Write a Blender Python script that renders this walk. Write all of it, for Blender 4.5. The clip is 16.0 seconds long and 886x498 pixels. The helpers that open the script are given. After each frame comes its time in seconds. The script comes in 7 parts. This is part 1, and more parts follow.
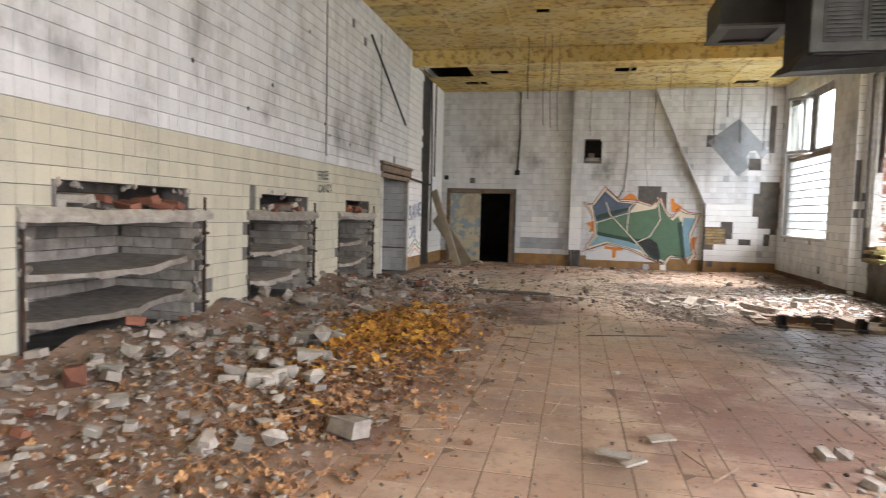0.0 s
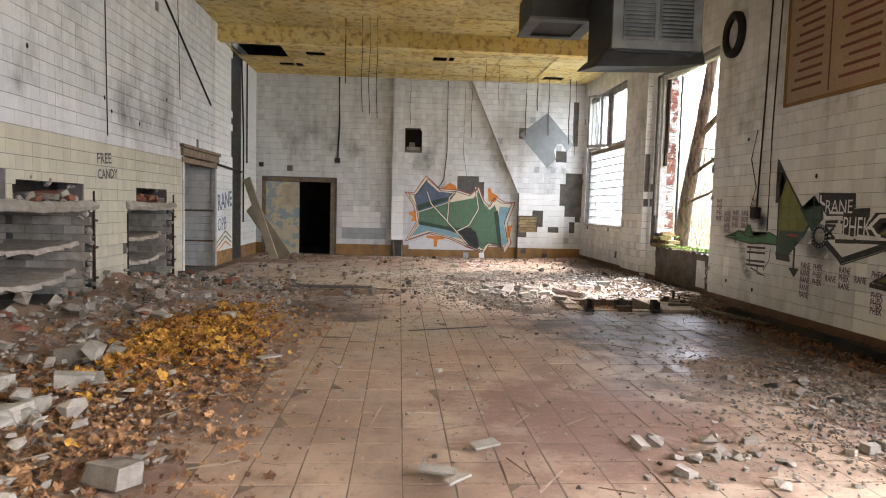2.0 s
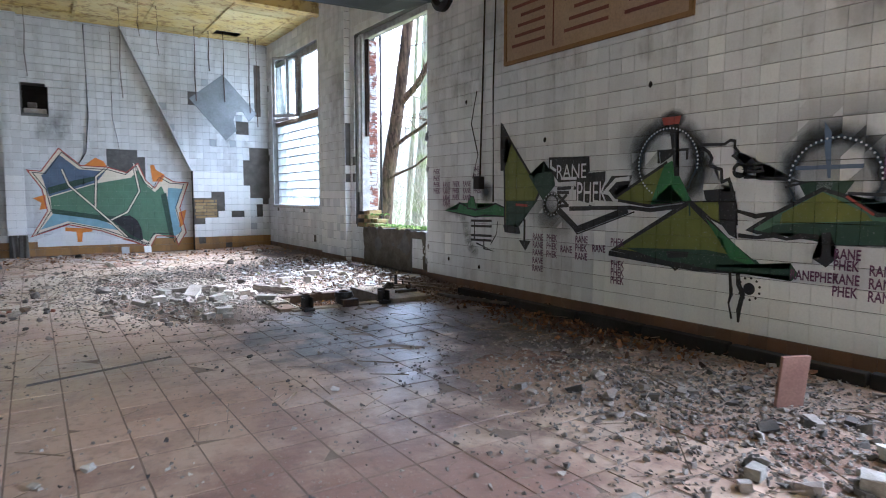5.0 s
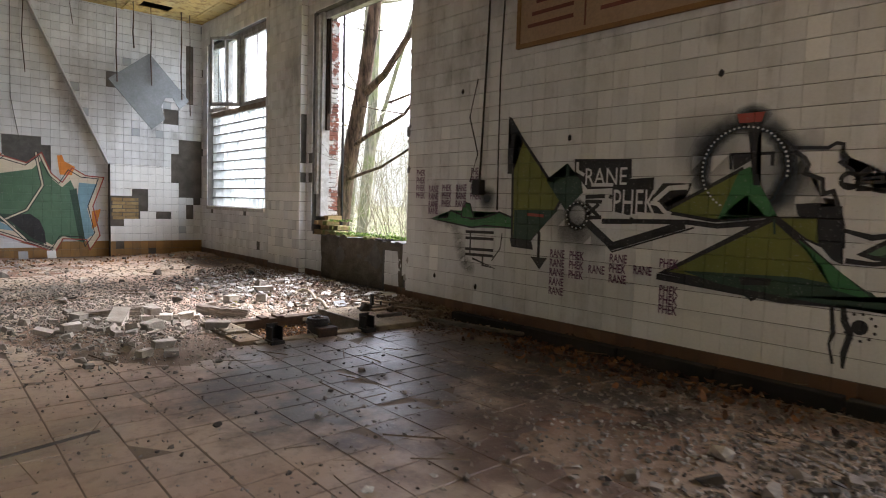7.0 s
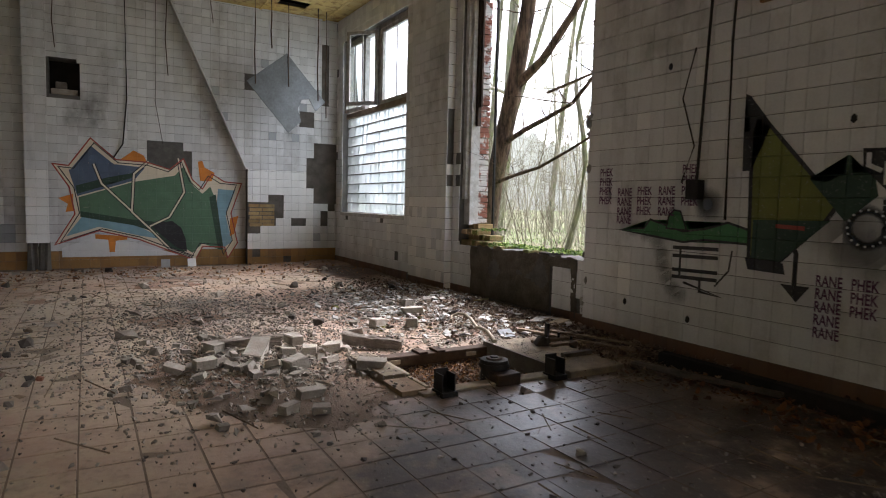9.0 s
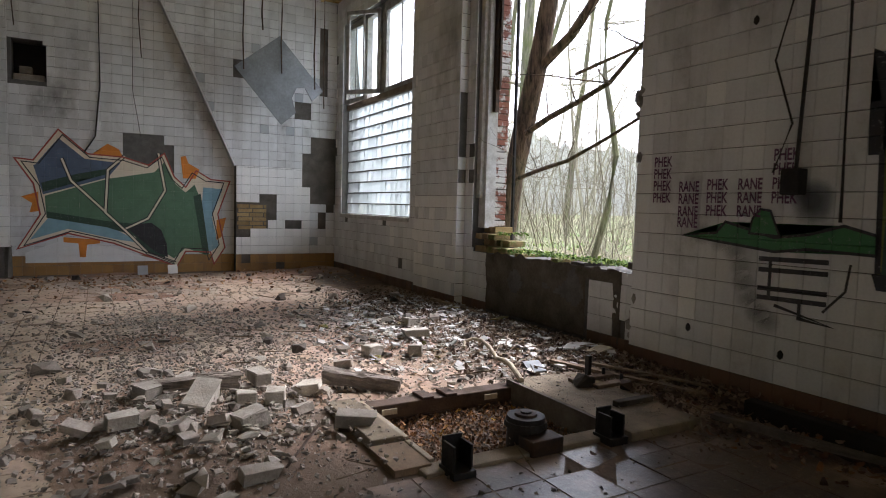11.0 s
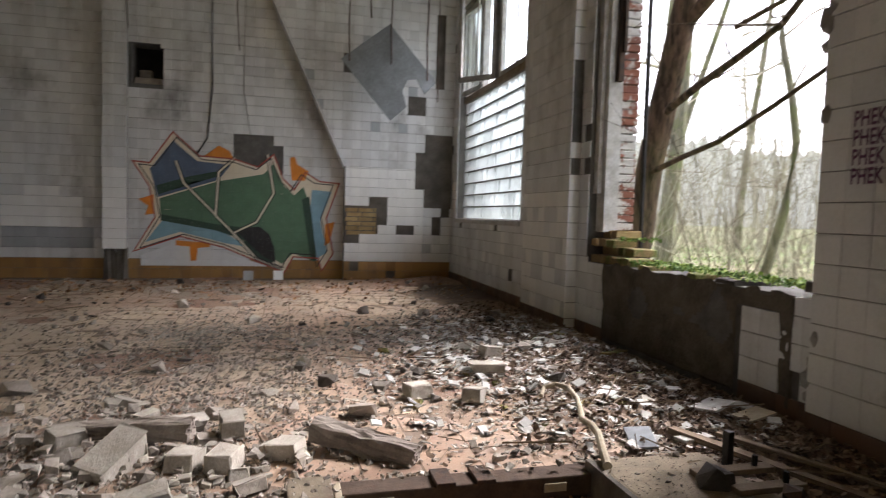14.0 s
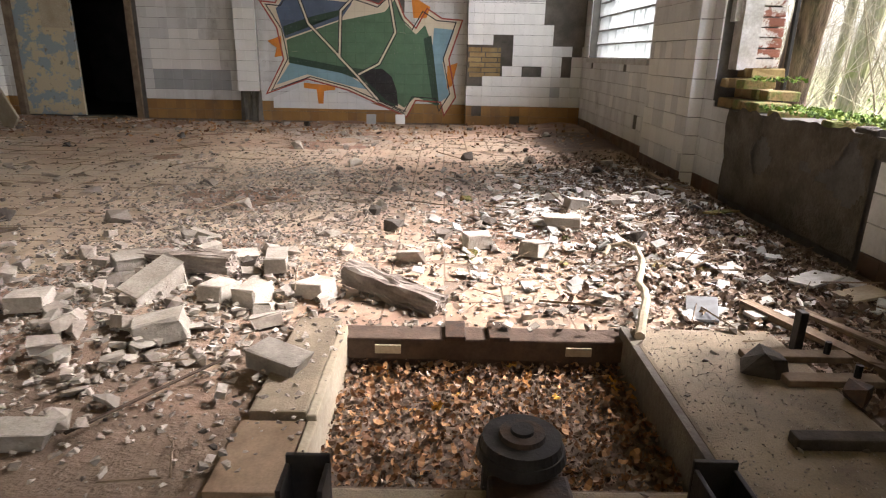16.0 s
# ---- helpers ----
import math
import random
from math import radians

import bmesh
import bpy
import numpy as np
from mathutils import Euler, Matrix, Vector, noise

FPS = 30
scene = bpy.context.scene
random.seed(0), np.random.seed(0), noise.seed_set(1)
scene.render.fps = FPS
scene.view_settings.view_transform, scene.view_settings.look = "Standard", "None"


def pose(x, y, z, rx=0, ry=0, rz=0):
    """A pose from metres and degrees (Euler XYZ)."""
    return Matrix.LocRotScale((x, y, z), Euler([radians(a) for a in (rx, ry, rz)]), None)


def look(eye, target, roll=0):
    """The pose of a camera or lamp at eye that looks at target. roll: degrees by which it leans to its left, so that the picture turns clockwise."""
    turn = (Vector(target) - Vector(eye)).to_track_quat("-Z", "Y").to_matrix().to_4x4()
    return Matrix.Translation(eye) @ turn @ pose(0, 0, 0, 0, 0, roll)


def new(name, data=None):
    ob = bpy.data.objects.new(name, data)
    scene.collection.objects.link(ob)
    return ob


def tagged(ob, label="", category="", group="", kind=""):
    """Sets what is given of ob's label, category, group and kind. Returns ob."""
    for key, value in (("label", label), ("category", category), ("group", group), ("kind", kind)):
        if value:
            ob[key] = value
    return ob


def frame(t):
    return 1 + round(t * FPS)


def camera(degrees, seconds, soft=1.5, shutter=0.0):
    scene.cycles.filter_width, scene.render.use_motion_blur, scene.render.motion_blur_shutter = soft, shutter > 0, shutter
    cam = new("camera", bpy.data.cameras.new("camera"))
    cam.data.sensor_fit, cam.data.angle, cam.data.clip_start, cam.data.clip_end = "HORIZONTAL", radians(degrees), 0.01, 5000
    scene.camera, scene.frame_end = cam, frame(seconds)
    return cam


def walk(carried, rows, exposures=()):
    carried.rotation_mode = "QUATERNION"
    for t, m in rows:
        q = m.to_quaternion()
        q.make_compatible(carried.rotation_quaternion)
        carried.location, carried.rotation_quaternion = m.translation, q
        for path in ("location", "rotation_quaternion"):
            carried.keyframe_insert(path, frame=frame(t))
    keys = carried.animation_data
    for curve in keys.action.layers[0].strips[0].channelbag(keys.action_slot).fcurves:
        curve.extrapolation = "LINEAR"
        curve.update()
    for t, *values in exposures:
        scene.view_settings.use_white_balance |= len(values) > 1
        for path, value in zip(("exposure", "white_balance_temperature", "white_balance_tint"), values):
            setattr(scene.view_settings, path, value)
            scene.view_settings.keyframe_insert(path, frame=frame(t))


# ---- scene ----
cam = camera(71.8, 16.0, soft=1.0, shutter=0.5)
PATH = [
    (0, (0.178, 0.797, 1.405), (-0.242, 2.748, 1.287), 1.6),
    (0.5, (0.206, 0.868, 1.405), (-0.035, 2.849, 1.284), 1.6),
    (1, (0.19, 0.957, 1.398), (0.082, 2.95, 1.272), 1.7),
    (1.5, (0.191, 1.075, 1.381), (0.262, 3.069, 1.251), 1.6),
    (2, (0.226, 1.299, 1.41), (0.37, 3.289, 1.273), 1.5),
    (2.5, (0.196, 1.583, 1.392), (0.349, 3.572, 1.245), 1.8),
    (3, (0.22, 1.84, 1.33), (0.736, 3.767, 1.189), 1.9),
    (3.5, (0.23, 2.21, 1.31), (1.128, 3.991, 1.166), 1.9),
    (4, (0.25, 2.56, 1.3), (1.26, 4.28, 1.153), 1.9),
    (4.5, (0.352, 2.865, 1.25), (1.437, 4.538, 1.103), 1.5),
    (4.7, (0.391, 3.03, 1.26), (1.473, 4.704, 1.098), 0.5),
    (6.8, (0.541, 4.619, 1.256), (1.85, 6.124, 1.108), 1.7),
    (7, (0.568, 4.788, 1.243), (1.877, 6.293, 1.098), 1.7),
    (7.5, (0.63, 5.181, 1.237), (1.745, 6.834, 1.088), 1.7),
    (8, (0.689, 5.548, 1.223), (1.744, 7.242, 1.083), 1.6),
    (8.5, (0.803, 5.913, 1.245), (1.834, 7.621, 1.1), 1.6),
    (9, (0.861, 6.229, 1.268), (1.868, 7.951, 1.123), 1.4),
    (9.2, (0.91, 6.345, 1.301), (1.912, 8.068, 1.144), 1.2),
    (11.5, (1.577, 7.564, 1.206), (2.554, 9.304, 1.079), 1.6),
    (12, (1.667, 7.771, 1.199), (2.646, 9.511, 1.077), 1.6),
    (12.5, (1.953, 7.926, 1.178), (2.921, 9.671, 1.057), 1.2),
    (13, (2.186, 8.128, 1.16), (3.05, 9.928, 1.041), 1.5),
    (13.5, (2.336, 8.234, 1.153), (3.144, 10.06, 1.036), 1.4),
    (14, (2.637, 8.335, 1.104), (3.139, 10.268, 0.995), 1.7),
    (14.5, (2.808, 8.378, 1.069), (3.202, 10.31, 0.734), 1.8),
    (15, (2.961, 8.479, 1.064), (3.212, 10.414, 0.625), 2.1),
    (15.5, (3.208, 8.576, 1.003), (3.305, 10.503, 0.475), 2.4),
    (16, (3.213, 8.51, 1.062), (3.224, 10.417, 0.458), 1.2),
]
walk(cam, [(t, look(e, g, r)) for t, e, g, r in PATH],
     exposures=[(0, 3.8, 6200, 17), (2.7, 3.8, 6100, 17), (3.5, 3.68, 4950, 13), (4.5, 3.68, 4800, 13), (7.0, 3.05, 6000, 17), (8.0, 2.45, 6000, 17), (9.0, 2.4, 6000, 16), (12.0, 2.2, 5900, 16), (13.5, 2.15, 6000, 16), (14.5, 2.7, 6400, 18), (16.0, 3.1, 6500, 19)])

# ---- world, sun and large lights ----
world = bpy.data.worlds.new("sky")
scene.world = world
world.use_nodes = True
wn = world.node_tree.nodes
wl = world.node_tree.links
sky = wn.new("ShaderNodeTexSky")
sky.sky_type = 'NISHITA'
sky.sun_disc = False
sky.sun_elevation = radians(46)
sky.sun_rotation = radians(77)
sky.dust_density = 4.0
grey = wn.new("ShaderNodeHueSaturation")      # an overcast sky, nearly white
grey.inputs["Saturation"].default_value = 0.3
wl.new(sky.outputs["Color"], grey.inputs["Color"])
wl.new(grey.outputs["Color"], wn["Background"].inputs["Color"])
wn["Background"].inputs["Strength"].default_value = 0.15

sun_data = bpy.data.lights.new("sun", 'SUN')
sun_data.energy = 1.45
sun_data.angle = radians(20)
sun_data.color = (1.0, 0.95, 0.87)
sun = new("sun", sun_data)
sun.matrix_world = look((14.6, 14.4, 12.8), (5.35, 12.2, 2.4))


def window_lamp(name, y, z, w, h, power, x=5.7):
    """An area lamp in a window opening, shining into the hall."""
    d = bpy.data.lights.new(name, 'AREA')
    d.shape, d.size, d.size_y, d.energy, d.color = 'RECTANGLE', w, h, power, (0.93, 0.97, 1.0)
    o = new(name, d)
    o.matrix_world = look((x, y, z), (x - 3, y, z - 0.3))
    return o


window_lamp("window_light_near", 3.1, 2.5, 2.4, 3.2, 19)
window_lamp("window_light_back", -1.3, 2.5, 2.4, 3.2, 40)
window_lamp("window_light_bay", 16.67, 2.75, 2.8, 3.3, 11, 5.76)


# ---- materials ----
def mat(name):
    m = bpy.data.materials.new(name)
    m.use_nodes = True
    return m


class NT:
    """Short hands for building a node tree."""

    def __init__(self, m):
        self.m, self.t = m, m.node_tree
        self.n, self.l = self.t.nodes, self.t.links
        self.b = self.n["Principled BSDF"]
        g = self.n.new("ShaderNodeNewGeometry")
        self.pos, self.island = g.outputs["Position"], g.outputs["Random Per Island"]
        self.rand = self.n.new("ShaderNodeObjectInfo").outputs["Random"]

    def link(self, a, b):
        self.l.new(a, b)

    def noise(self, scale, detail=4.0, rough=0.55, vec=None, stretch=None):
        v = vec or self.pos
        if stretch:
            mp = self.n.new("ShaderNodeMapping")
            mp.inputs["Scale"].default_value = stretch
            self.link(v, mp.inputs["Vector"])
            v = mp.outputs["Vector"]
        k = self.n.new("ShaderNodeTexNoise")
        k.inputs["Scale"].default_value, k.inputs["Detail"].default_value, k.inputs["Roughness"].default_value = scale, detail, rough
        self.link(v, k.inputs["Vector"])
        return k.outputs["Fac"]

    def ramp(self, fac, stops):
        r = self.n.new("ShaderNodeValToRGB")
        e = r.color_ramp.elements
        while len(e) < len(stops):
            e.new(0.5)
        for k, (p, c) in zip(e, stops):
            k.position = p
            k.color = (c, c, c, 1) if isinstance(c, (int, float)) else (*c, 1)
        self.link(fac, r.inputs["Fac"])
        return r.outputs["Color"]

    def val(self, op, a, b=0.0):
        k = self.n.new("ShaderNodeMath")
        k.operation = op
        for i, v in enumerate((a, b)):
            if isinstance(v, (int, float)):
                k.inputs[i].default_value = v
            else:
                self.link(v, k.inputs[i])
        return k.outputs[0]

    def mix(self, fac, a, b, kind='MIX'):
        k = self.n.new("ShaderNodeMix")
        k.data_type, k.blend_type = 'RGBA', kind
        for i, v in ((0, fac), (6, a), (7, b)):
            if isinstance(v, (int, float)):
                k.inputs[i].default_value = v if i == 0 else (v, v, v, 1)
            elif isinstance(v, tuple):
                k.inputs[i].default_value = (*v, 1)
            else:
                self.link(v, k.inputs[i])
        return k.outputs[2]

    def axis(self, i):
        s = self.n.new("ShaderNodeSeparateXYZ")
        self.link(self.pos, s.inputs[0])
        return s.outputs[i]

    def bump(self, h, strength=0.3, dist=0.01):
        k = self.n.new("ShaderNodeBump")
        k.inputs["Strength"].default_value, k.inputs["Distance"].default_value = strength, dist
        self.link(h, k.inputs["Height"])
        self.link(k.outputs["Normal"], self.b.inputs["Normal"])

    def done(self, color, rough=0.8, metal=0.0, spec=0.5):
        for key, v in (("Base Color", color), ("Roughness", rough), ("Metallic", metal)):
            if isinstance(v, (int, float)):
                self.b.inputs[key].default_value = v
            elif isinstance(v, tuple):
                self.b.inputs[key].default_value = (*v, 1)
            else:
                self.link(v, self.b.inputs[key])
        self.b.inputs["Specular IOR Level"].default_value = spec
        return self.m


def rough_mat(name, a, b, scale=6.0, fine=60.0, rough=0.9, bump=0.4, dist=0.01, vary=0.25, metal=0.0, spec=0.35):
    """Two tones mottled at two scales, with relief and a tone of its own for each piece."""
    k = NT(mat(name))
    big = k.noise(scale, 5, 0.6)
    small = k.noise(fine, 3, 0.6)
    c = k.mix(k.ramp(big, [(0.35, 0.0), (0.68, 1.0)]), a, b)
    c = k.mix(0.5, c, k.ramp(small, [(0.3, 0.55), (0.7, 1.0)]), 'MULTIPLY')
    r = k.val('FRACT', k.val('ADD', k.rand, k.island))
    c = k.mix(1.0, c, k.ramp(r, [(0.0, 1.0 - vary), (1.0, 1.0)]), 'MULTIPLY')
    k.bump(k.val('ADD', k.val('MULTIPLY', big, 0.6), k.val('MULTIPLY', small, 0.4)), bump, dist)
    return k.done(c, rough, metal, spec)


def tile_mat(name, a, b, grime=(0.12, 0.10, 0.08), dirt=0.5, rough=0.35, soot=False):
    """Glazed wall tile, each a little different, with grime in patches and runs."""
    k = NT(mat(name))
    r = k.val('FRACT', k.val('ADD', k.rand, k.island))
    c = k.mix(r, a, b)
    runs = k.noise(1.3, 5, 0.6, stretch=(2.6, 2.6, 0.35))
    spots = k.noise(7.0, 6, 0.7)
    fine = k.noise(55, 3, 0.6)
    m = k.val('MULTIPLY', k.ramp(runs, [(0.46, 0.0), (0.75, 1.0)]), k.ramp(spots, [(0.35, 0.15), (0.7, 1.0)]))
    m = k.val('MULTIPLY', m, dirt)
    m = k.val('ADD', m, k.val('MULTIPLY', k.ramp(spots, [(0.62, 0.0), (0.74, 1.0)]), 0.22 * dirt))
    c = k.mix(m, c, grime)
    if soot:
        z = k.axis(2)
        band = k.val('MULTIPLY', k.ramp(k.val('DIVIDE', z, 6.0), [(0.385, 0.0), (0.43, 1.0), (0.58, 0.5), (0.66, 0.0)]),
                     k.ramp(k.noise(0.9, 5, 0.65, stretch=(1, 1, 0.6)), [(0.53, 0.0), (0.68, 1.0)]))
        c = k.mix(k.val('MULTIPLY', band, 0.85), c, (0.10, 0.09, 0.08))
    c = k.mix(0.35, c, k.ramp(fine, [(0.25, 0.75), (0.6, 1.0)]), 'MULTIPLY')
    k.bump(k.val('ADD', spots, k.val('MULTIPLY', fine, 0.4)), 0.12, 0.004)
    return k.done(c, k.ramp(spots, [(0.3, rough), (0.75, 0.8)]), 0.0, 0.4)


M_WHITE = tile_mat("white_glazed_tile", (0.72, 0.73, 0.73), (0.60, 0.61, 0.61), dirt=0.6, soot=True)
M_CREAM = tile_mat("cream_painted_tile", (0.56, 0.53, 0.41), (0.48, 0.46, 0.36), dirt=0.45, rough=0.55)
M_BRIGHT = tile_mat("clean_white_tile", (0.83, 0.83, 0.81), (0.77, 0.77, 0.75), dirt=0.15, rough=0.25)
M_GREYT = tile_mat("grey_tile", (0.40, 0.42, 0.44), (0.34, 0.36, 0.38), dirt=0.3)
M_OCHRE = tile_mat("ochre_skirting_tile", (0.36, 0.20, 0.06), (0.26, 0.14, 0.05), dirt=0.9)
M_BROWN = tile_mat("brown_skirting_tile", (0.17, 0.09, 0.05), (0.11, 0.065, 0.04), dirt=0.8)
M_MORTAR = rough_mat("dark_mortar", (0.11, 0.10, 0.085), (0.19, 0.17, 0.145), 5, 50, 0.95, 0.6, 0.02)
M_JOINT = rough_mat("wall_joint", (0.13, 0.125, 0.115), (0.20, 0.19, 0.175), 8, 60, 0.95, 0.3)
M_PLASTER = rough_mat("grey_plaster", (0.42, 0.41, 0.39), (0.30, 0.29, 0.27), 2.5, 45, 0.95, 0.4)
M_BRICK = rough_mat("red_brick", (0.36, 0.15, 0.09), (0.27, 0.12, 0.08), 7, 70, 0.92, 0.6, vary=0.45)
M_YBRICK = rough_mat("yellow_brick", (0.45, 0.33, 0.16), (0.34, 0.22, 0.10), 8, 70, 0.92, 0.6, vary=0.4)
M_CONC = rough_mat("concrete_rubble", (0.52, 0.47, 0.41), (0.33, 0.285, 0.24), 9, 80, 0.95, 0.7, vary=0.5)
M_BLOCK = rough_mat("pale_brick_rubble", (0.55, 0.515, 0.45), (0.38, 0.34, 0.285), 9, 80, 0.95, 0.8, vary=0.45)
M_GRAVEL = rough_mat("grey_brown_gravel", (0.42, 0.37, 0.32), (0.22, 0.185, 0.16), 9, 80, 0.95, 0.6, vary=0.6)
M_DARKSTONE = rough_mat("dark_rubble", (0.16, 0.14, 0.12), (0.09, 0.08, 0.07), 9, 80, 0.95, 0.6, vary=0.5)
M_SLAB = rough_mat("dusty_concrete_slab", (0.36, 0.30, 0.215), (0.18, 0.145, 0.105), 5, 140, 0.95, 0.7)
M_FIBRE = rough_mat("brown_fibreboard", (0.31, 0.225, 0.15), (0.20, 0.14, 0.09), 8, 120, 0.95, 0.3)
M_DARKWOOD = rough_mat("dark_rotten_timber", (0.13, 0.09, 0.065), (0.07, 0.048, 0.036), 9, 70, 0.92, 0.6)
M_IRON = rough_mat("rusty_iron", (0.06, 0.05, 0.045), (0.13, 0.075, 0.045), 14, 90, 0.7, 0.4, metal=0.5)
M_BLACK = rough_mat("black_iron", (0.025, 0.023, 0.022), (0.05, 0.045, 0.04), 12, 80, 0.6, 0.3, metal=0.4)
M_SHEET = rough_mat("galvanised_sheet", (0.30, 0.32, 0.33), (0.22, 0.23, 0.24), 4, 30, 0.45, 0.1, metal=0.6)
M_HOOD = rough_mat("grey_painted_sheet", (0.17, 0.18, 0.18), (0.10, 0.105, 0.10), 5, 40, 0.6, 0.2, metal=0.2)
M_DARKHOOD = rough_mat("dark_grey_sheet", (0.055, 0.06, 0.062), (0.035, 0.036, 0.036), 5, 40, 0.6, 0.2, metal=0.2)
M_WOOD = rough_mat("weathered_wood", (0.30, 0.23, 0.16), (0.17, 0.12, 0.08), 7, 60, 0.9, 0.4)
M_BOARD = rough_mat("pale_board", (0.56, 0.50, 0.38), (0.44, 0.37, 0.26), 5, 60, 0.9, 0.3)
M_WPAINT = rough_mat("flaking_white_paint", (0.74, 0.74, 0.72), (0.50, 0.48, 0.44), 10, 60, 0.7, 0.4)
# Near-black: kerb and plugs, and the shade painted into closed-off spaces.
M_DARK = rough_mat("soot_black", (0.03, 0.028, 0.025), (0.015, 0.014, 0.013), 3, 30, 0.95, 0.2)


def ceiling_mat():
    k = NT(mat("yellowed_fibreboard"))
    a = k.noise(1.1, 6, 0.62)
    b = k.noise(6, 6, 0.65)
    r = k.island
    c = k.mix(k.ramp(a, [(0.35, 0.0), (0.62, 1.0)]), (0.68, 0.57, 0.27), (0.62, 0.45, 0.13))
    c = k.mix(k.val('MULTIPLY', k.ramp(b, [(0.5, 0.0), (0.62, 1.0)]), 0.75), c, (0.27, 0.15, 0.05))
    c = k.mix(1.0, c, k.ramp(r, [(0.0, 0.72), (1.0, 1.0)]), 'MULTIPLY')
    k.bump(b, 0.3, 0.01)
    return k.done(c, 0.9)


M_CEIL = ceiling_mat()


def floor_tile_mat():
    k = NT(mat("worn_clay_floor_tile"))
    r = k.val('FRACT', k.val('ADD', k.rand, k.island))
    c = k.mix(r, (0.42, 0.29, 0.205), (0.31, 0.205, 0.15))
    dust = k.noise(0.55, 6, 0.62)
    c = k.mix(k.ramp(dust, [(0.42, 0.0), (0.62, 0.85)]), c, (0.43, 0.335, 0.25))
    wet = k.noise(0.42, 6, 0.6, stretch=(1.0, 0.8, 1.0))
    wetm = k.ramp(wet, [(0.52, 0.0), (0.66, 1.0)])
    c = k.mix(k.val('MULTIPLY', wetm, 0.7), c, (0.075, 0.058, 0.048))
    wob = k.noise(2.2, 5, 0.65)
    # First two patches: pale dust with the brighter light there painted in.
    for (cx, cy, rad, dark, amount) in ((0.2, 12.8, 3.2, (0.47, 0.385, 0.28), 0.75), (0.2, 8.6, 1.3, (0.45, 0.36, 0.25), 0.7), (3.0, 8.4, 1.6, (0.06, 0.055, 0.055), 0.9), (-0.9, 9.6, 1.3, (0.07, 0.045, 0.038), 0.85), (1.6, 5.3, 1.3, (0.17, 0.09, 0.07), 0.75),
                                        # At (4.7, 7.4) and (4.2, 9.0): dark muck with the dimness painted in.
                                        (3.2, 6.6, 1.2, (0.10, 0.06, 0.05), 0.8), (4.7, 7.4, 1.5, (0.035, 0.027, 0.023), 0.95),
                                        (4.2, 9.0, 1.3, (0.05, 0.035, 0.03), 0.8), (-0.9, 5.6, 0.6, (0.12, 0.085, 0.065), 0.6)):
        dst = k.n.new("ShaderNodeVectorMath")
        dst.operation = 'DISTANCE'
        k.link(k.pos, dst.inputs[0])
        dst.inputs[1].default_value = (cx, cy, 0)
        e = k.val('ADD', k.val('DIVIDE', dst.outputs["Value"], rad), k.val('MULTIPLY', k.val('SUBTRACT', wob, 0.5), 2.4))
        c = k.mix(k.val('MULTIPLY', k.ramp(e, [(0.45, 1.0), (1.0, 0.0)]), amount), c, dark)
    sp = k.noise(38, 5, 0.7)
    c = k.mix(k.ramp(sp, [(0.58, 0.0), (0.72, 0.6)]), c, (0.40, 0.36, 0.31))
    c = k.mix(k.ramp(k.noise(16, 5, 0.7), [(0.52, 0.0), (0.7, 0.6)]), c, (0.14, 0.10, 0.08))
    c = k.mix(k.ramp(k.noise(3.1, 6, 0.7), [(0.52, 0.0), (0.7, 0.6)]), c, (0.17, 0.115, 0.09))
    k.bump(k.val('ADD', sp, k.noise(9, 4, 0.6)), 0.3, 0.008)
    return k.done(c, k.ramp(wet, [(0.42, 0.7), (0.6, 0.28)]), 0.0, 0.4)


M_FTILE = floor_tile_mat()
M_DIRT = rough_mat("floor_dirt", (0.17, 0.125, 0.095), (0.25, 0.19, 0.145), 1.4, 60, 0.95, 0.6, 0.02)


def glass_mat(name, tint=(0.9, 0.95, 0.93), rough=0.02):
    k = NT(mat(name))
    k.b.inputs["Transmission Weight"].default_value = 1.0
    k.b.inputs["IOR"].default_value = 1.45
    return k.done(tint, rough)


M_GLASS = glass_mat("window_glass")


def block_mat():
    k = NT(mat("glass_block"))
    n = k.noise(28, 3, 0.5, stretch=(1, 1.0, 0.25))
    k.bump(n, 0.5, 0.01)
    k.b.inputs["Transmission Weight"].default_value = 0.85
    k.b.inputs["IOR"].default_value = 1.15
    r = k.val('FRACT', k.val('ADD', k.rand, k.island))
    c = k.mix(r, (0.66, 0.69, 0.68), (0.46, 0.49, 0.48))
    return k.done(c, 0.45)


M_GBLOCK = block_mat()


# ---- building helpers ----
def part(name, bm, material, parent=None, label=""):
    """Links a bmesh as one mesh object, under parent if one is given."""
    me = bpy.data.meshes.new(name)
    bm.to_mesh(me)
    bm.free()
    for m in (material if isinstance(material, (list, tuple)) else [material]):
        me.materials.append(m)
    o = new(name, me)
    o.parent = parent
    return tagged(o, label)


def mesh_part(name, verts, faces, material, parent=None, label="", slots=None):
    me = bpy.data.meshes.new(name)
    me.from_pydata([tuple(v) for v in verts], [], [tuple(f) for f in faces])
    for m in (material if isinstance(material, (list, tuple)) else [material]):
        me.materials.append(m)
    if slots is not None:
        me.polygons.foreach_set("material_index", slots)
    me.update()
    o = new(name, me)
    o.parent = parent
    return tagged(o, label)


def empty(name, label, category, group="", kind="", at=(0, 0, 0)):
    o = new(name)
    o.location = at
    o.empty_display_size = 0.1
    return tagged(o, label, category, group, kind)


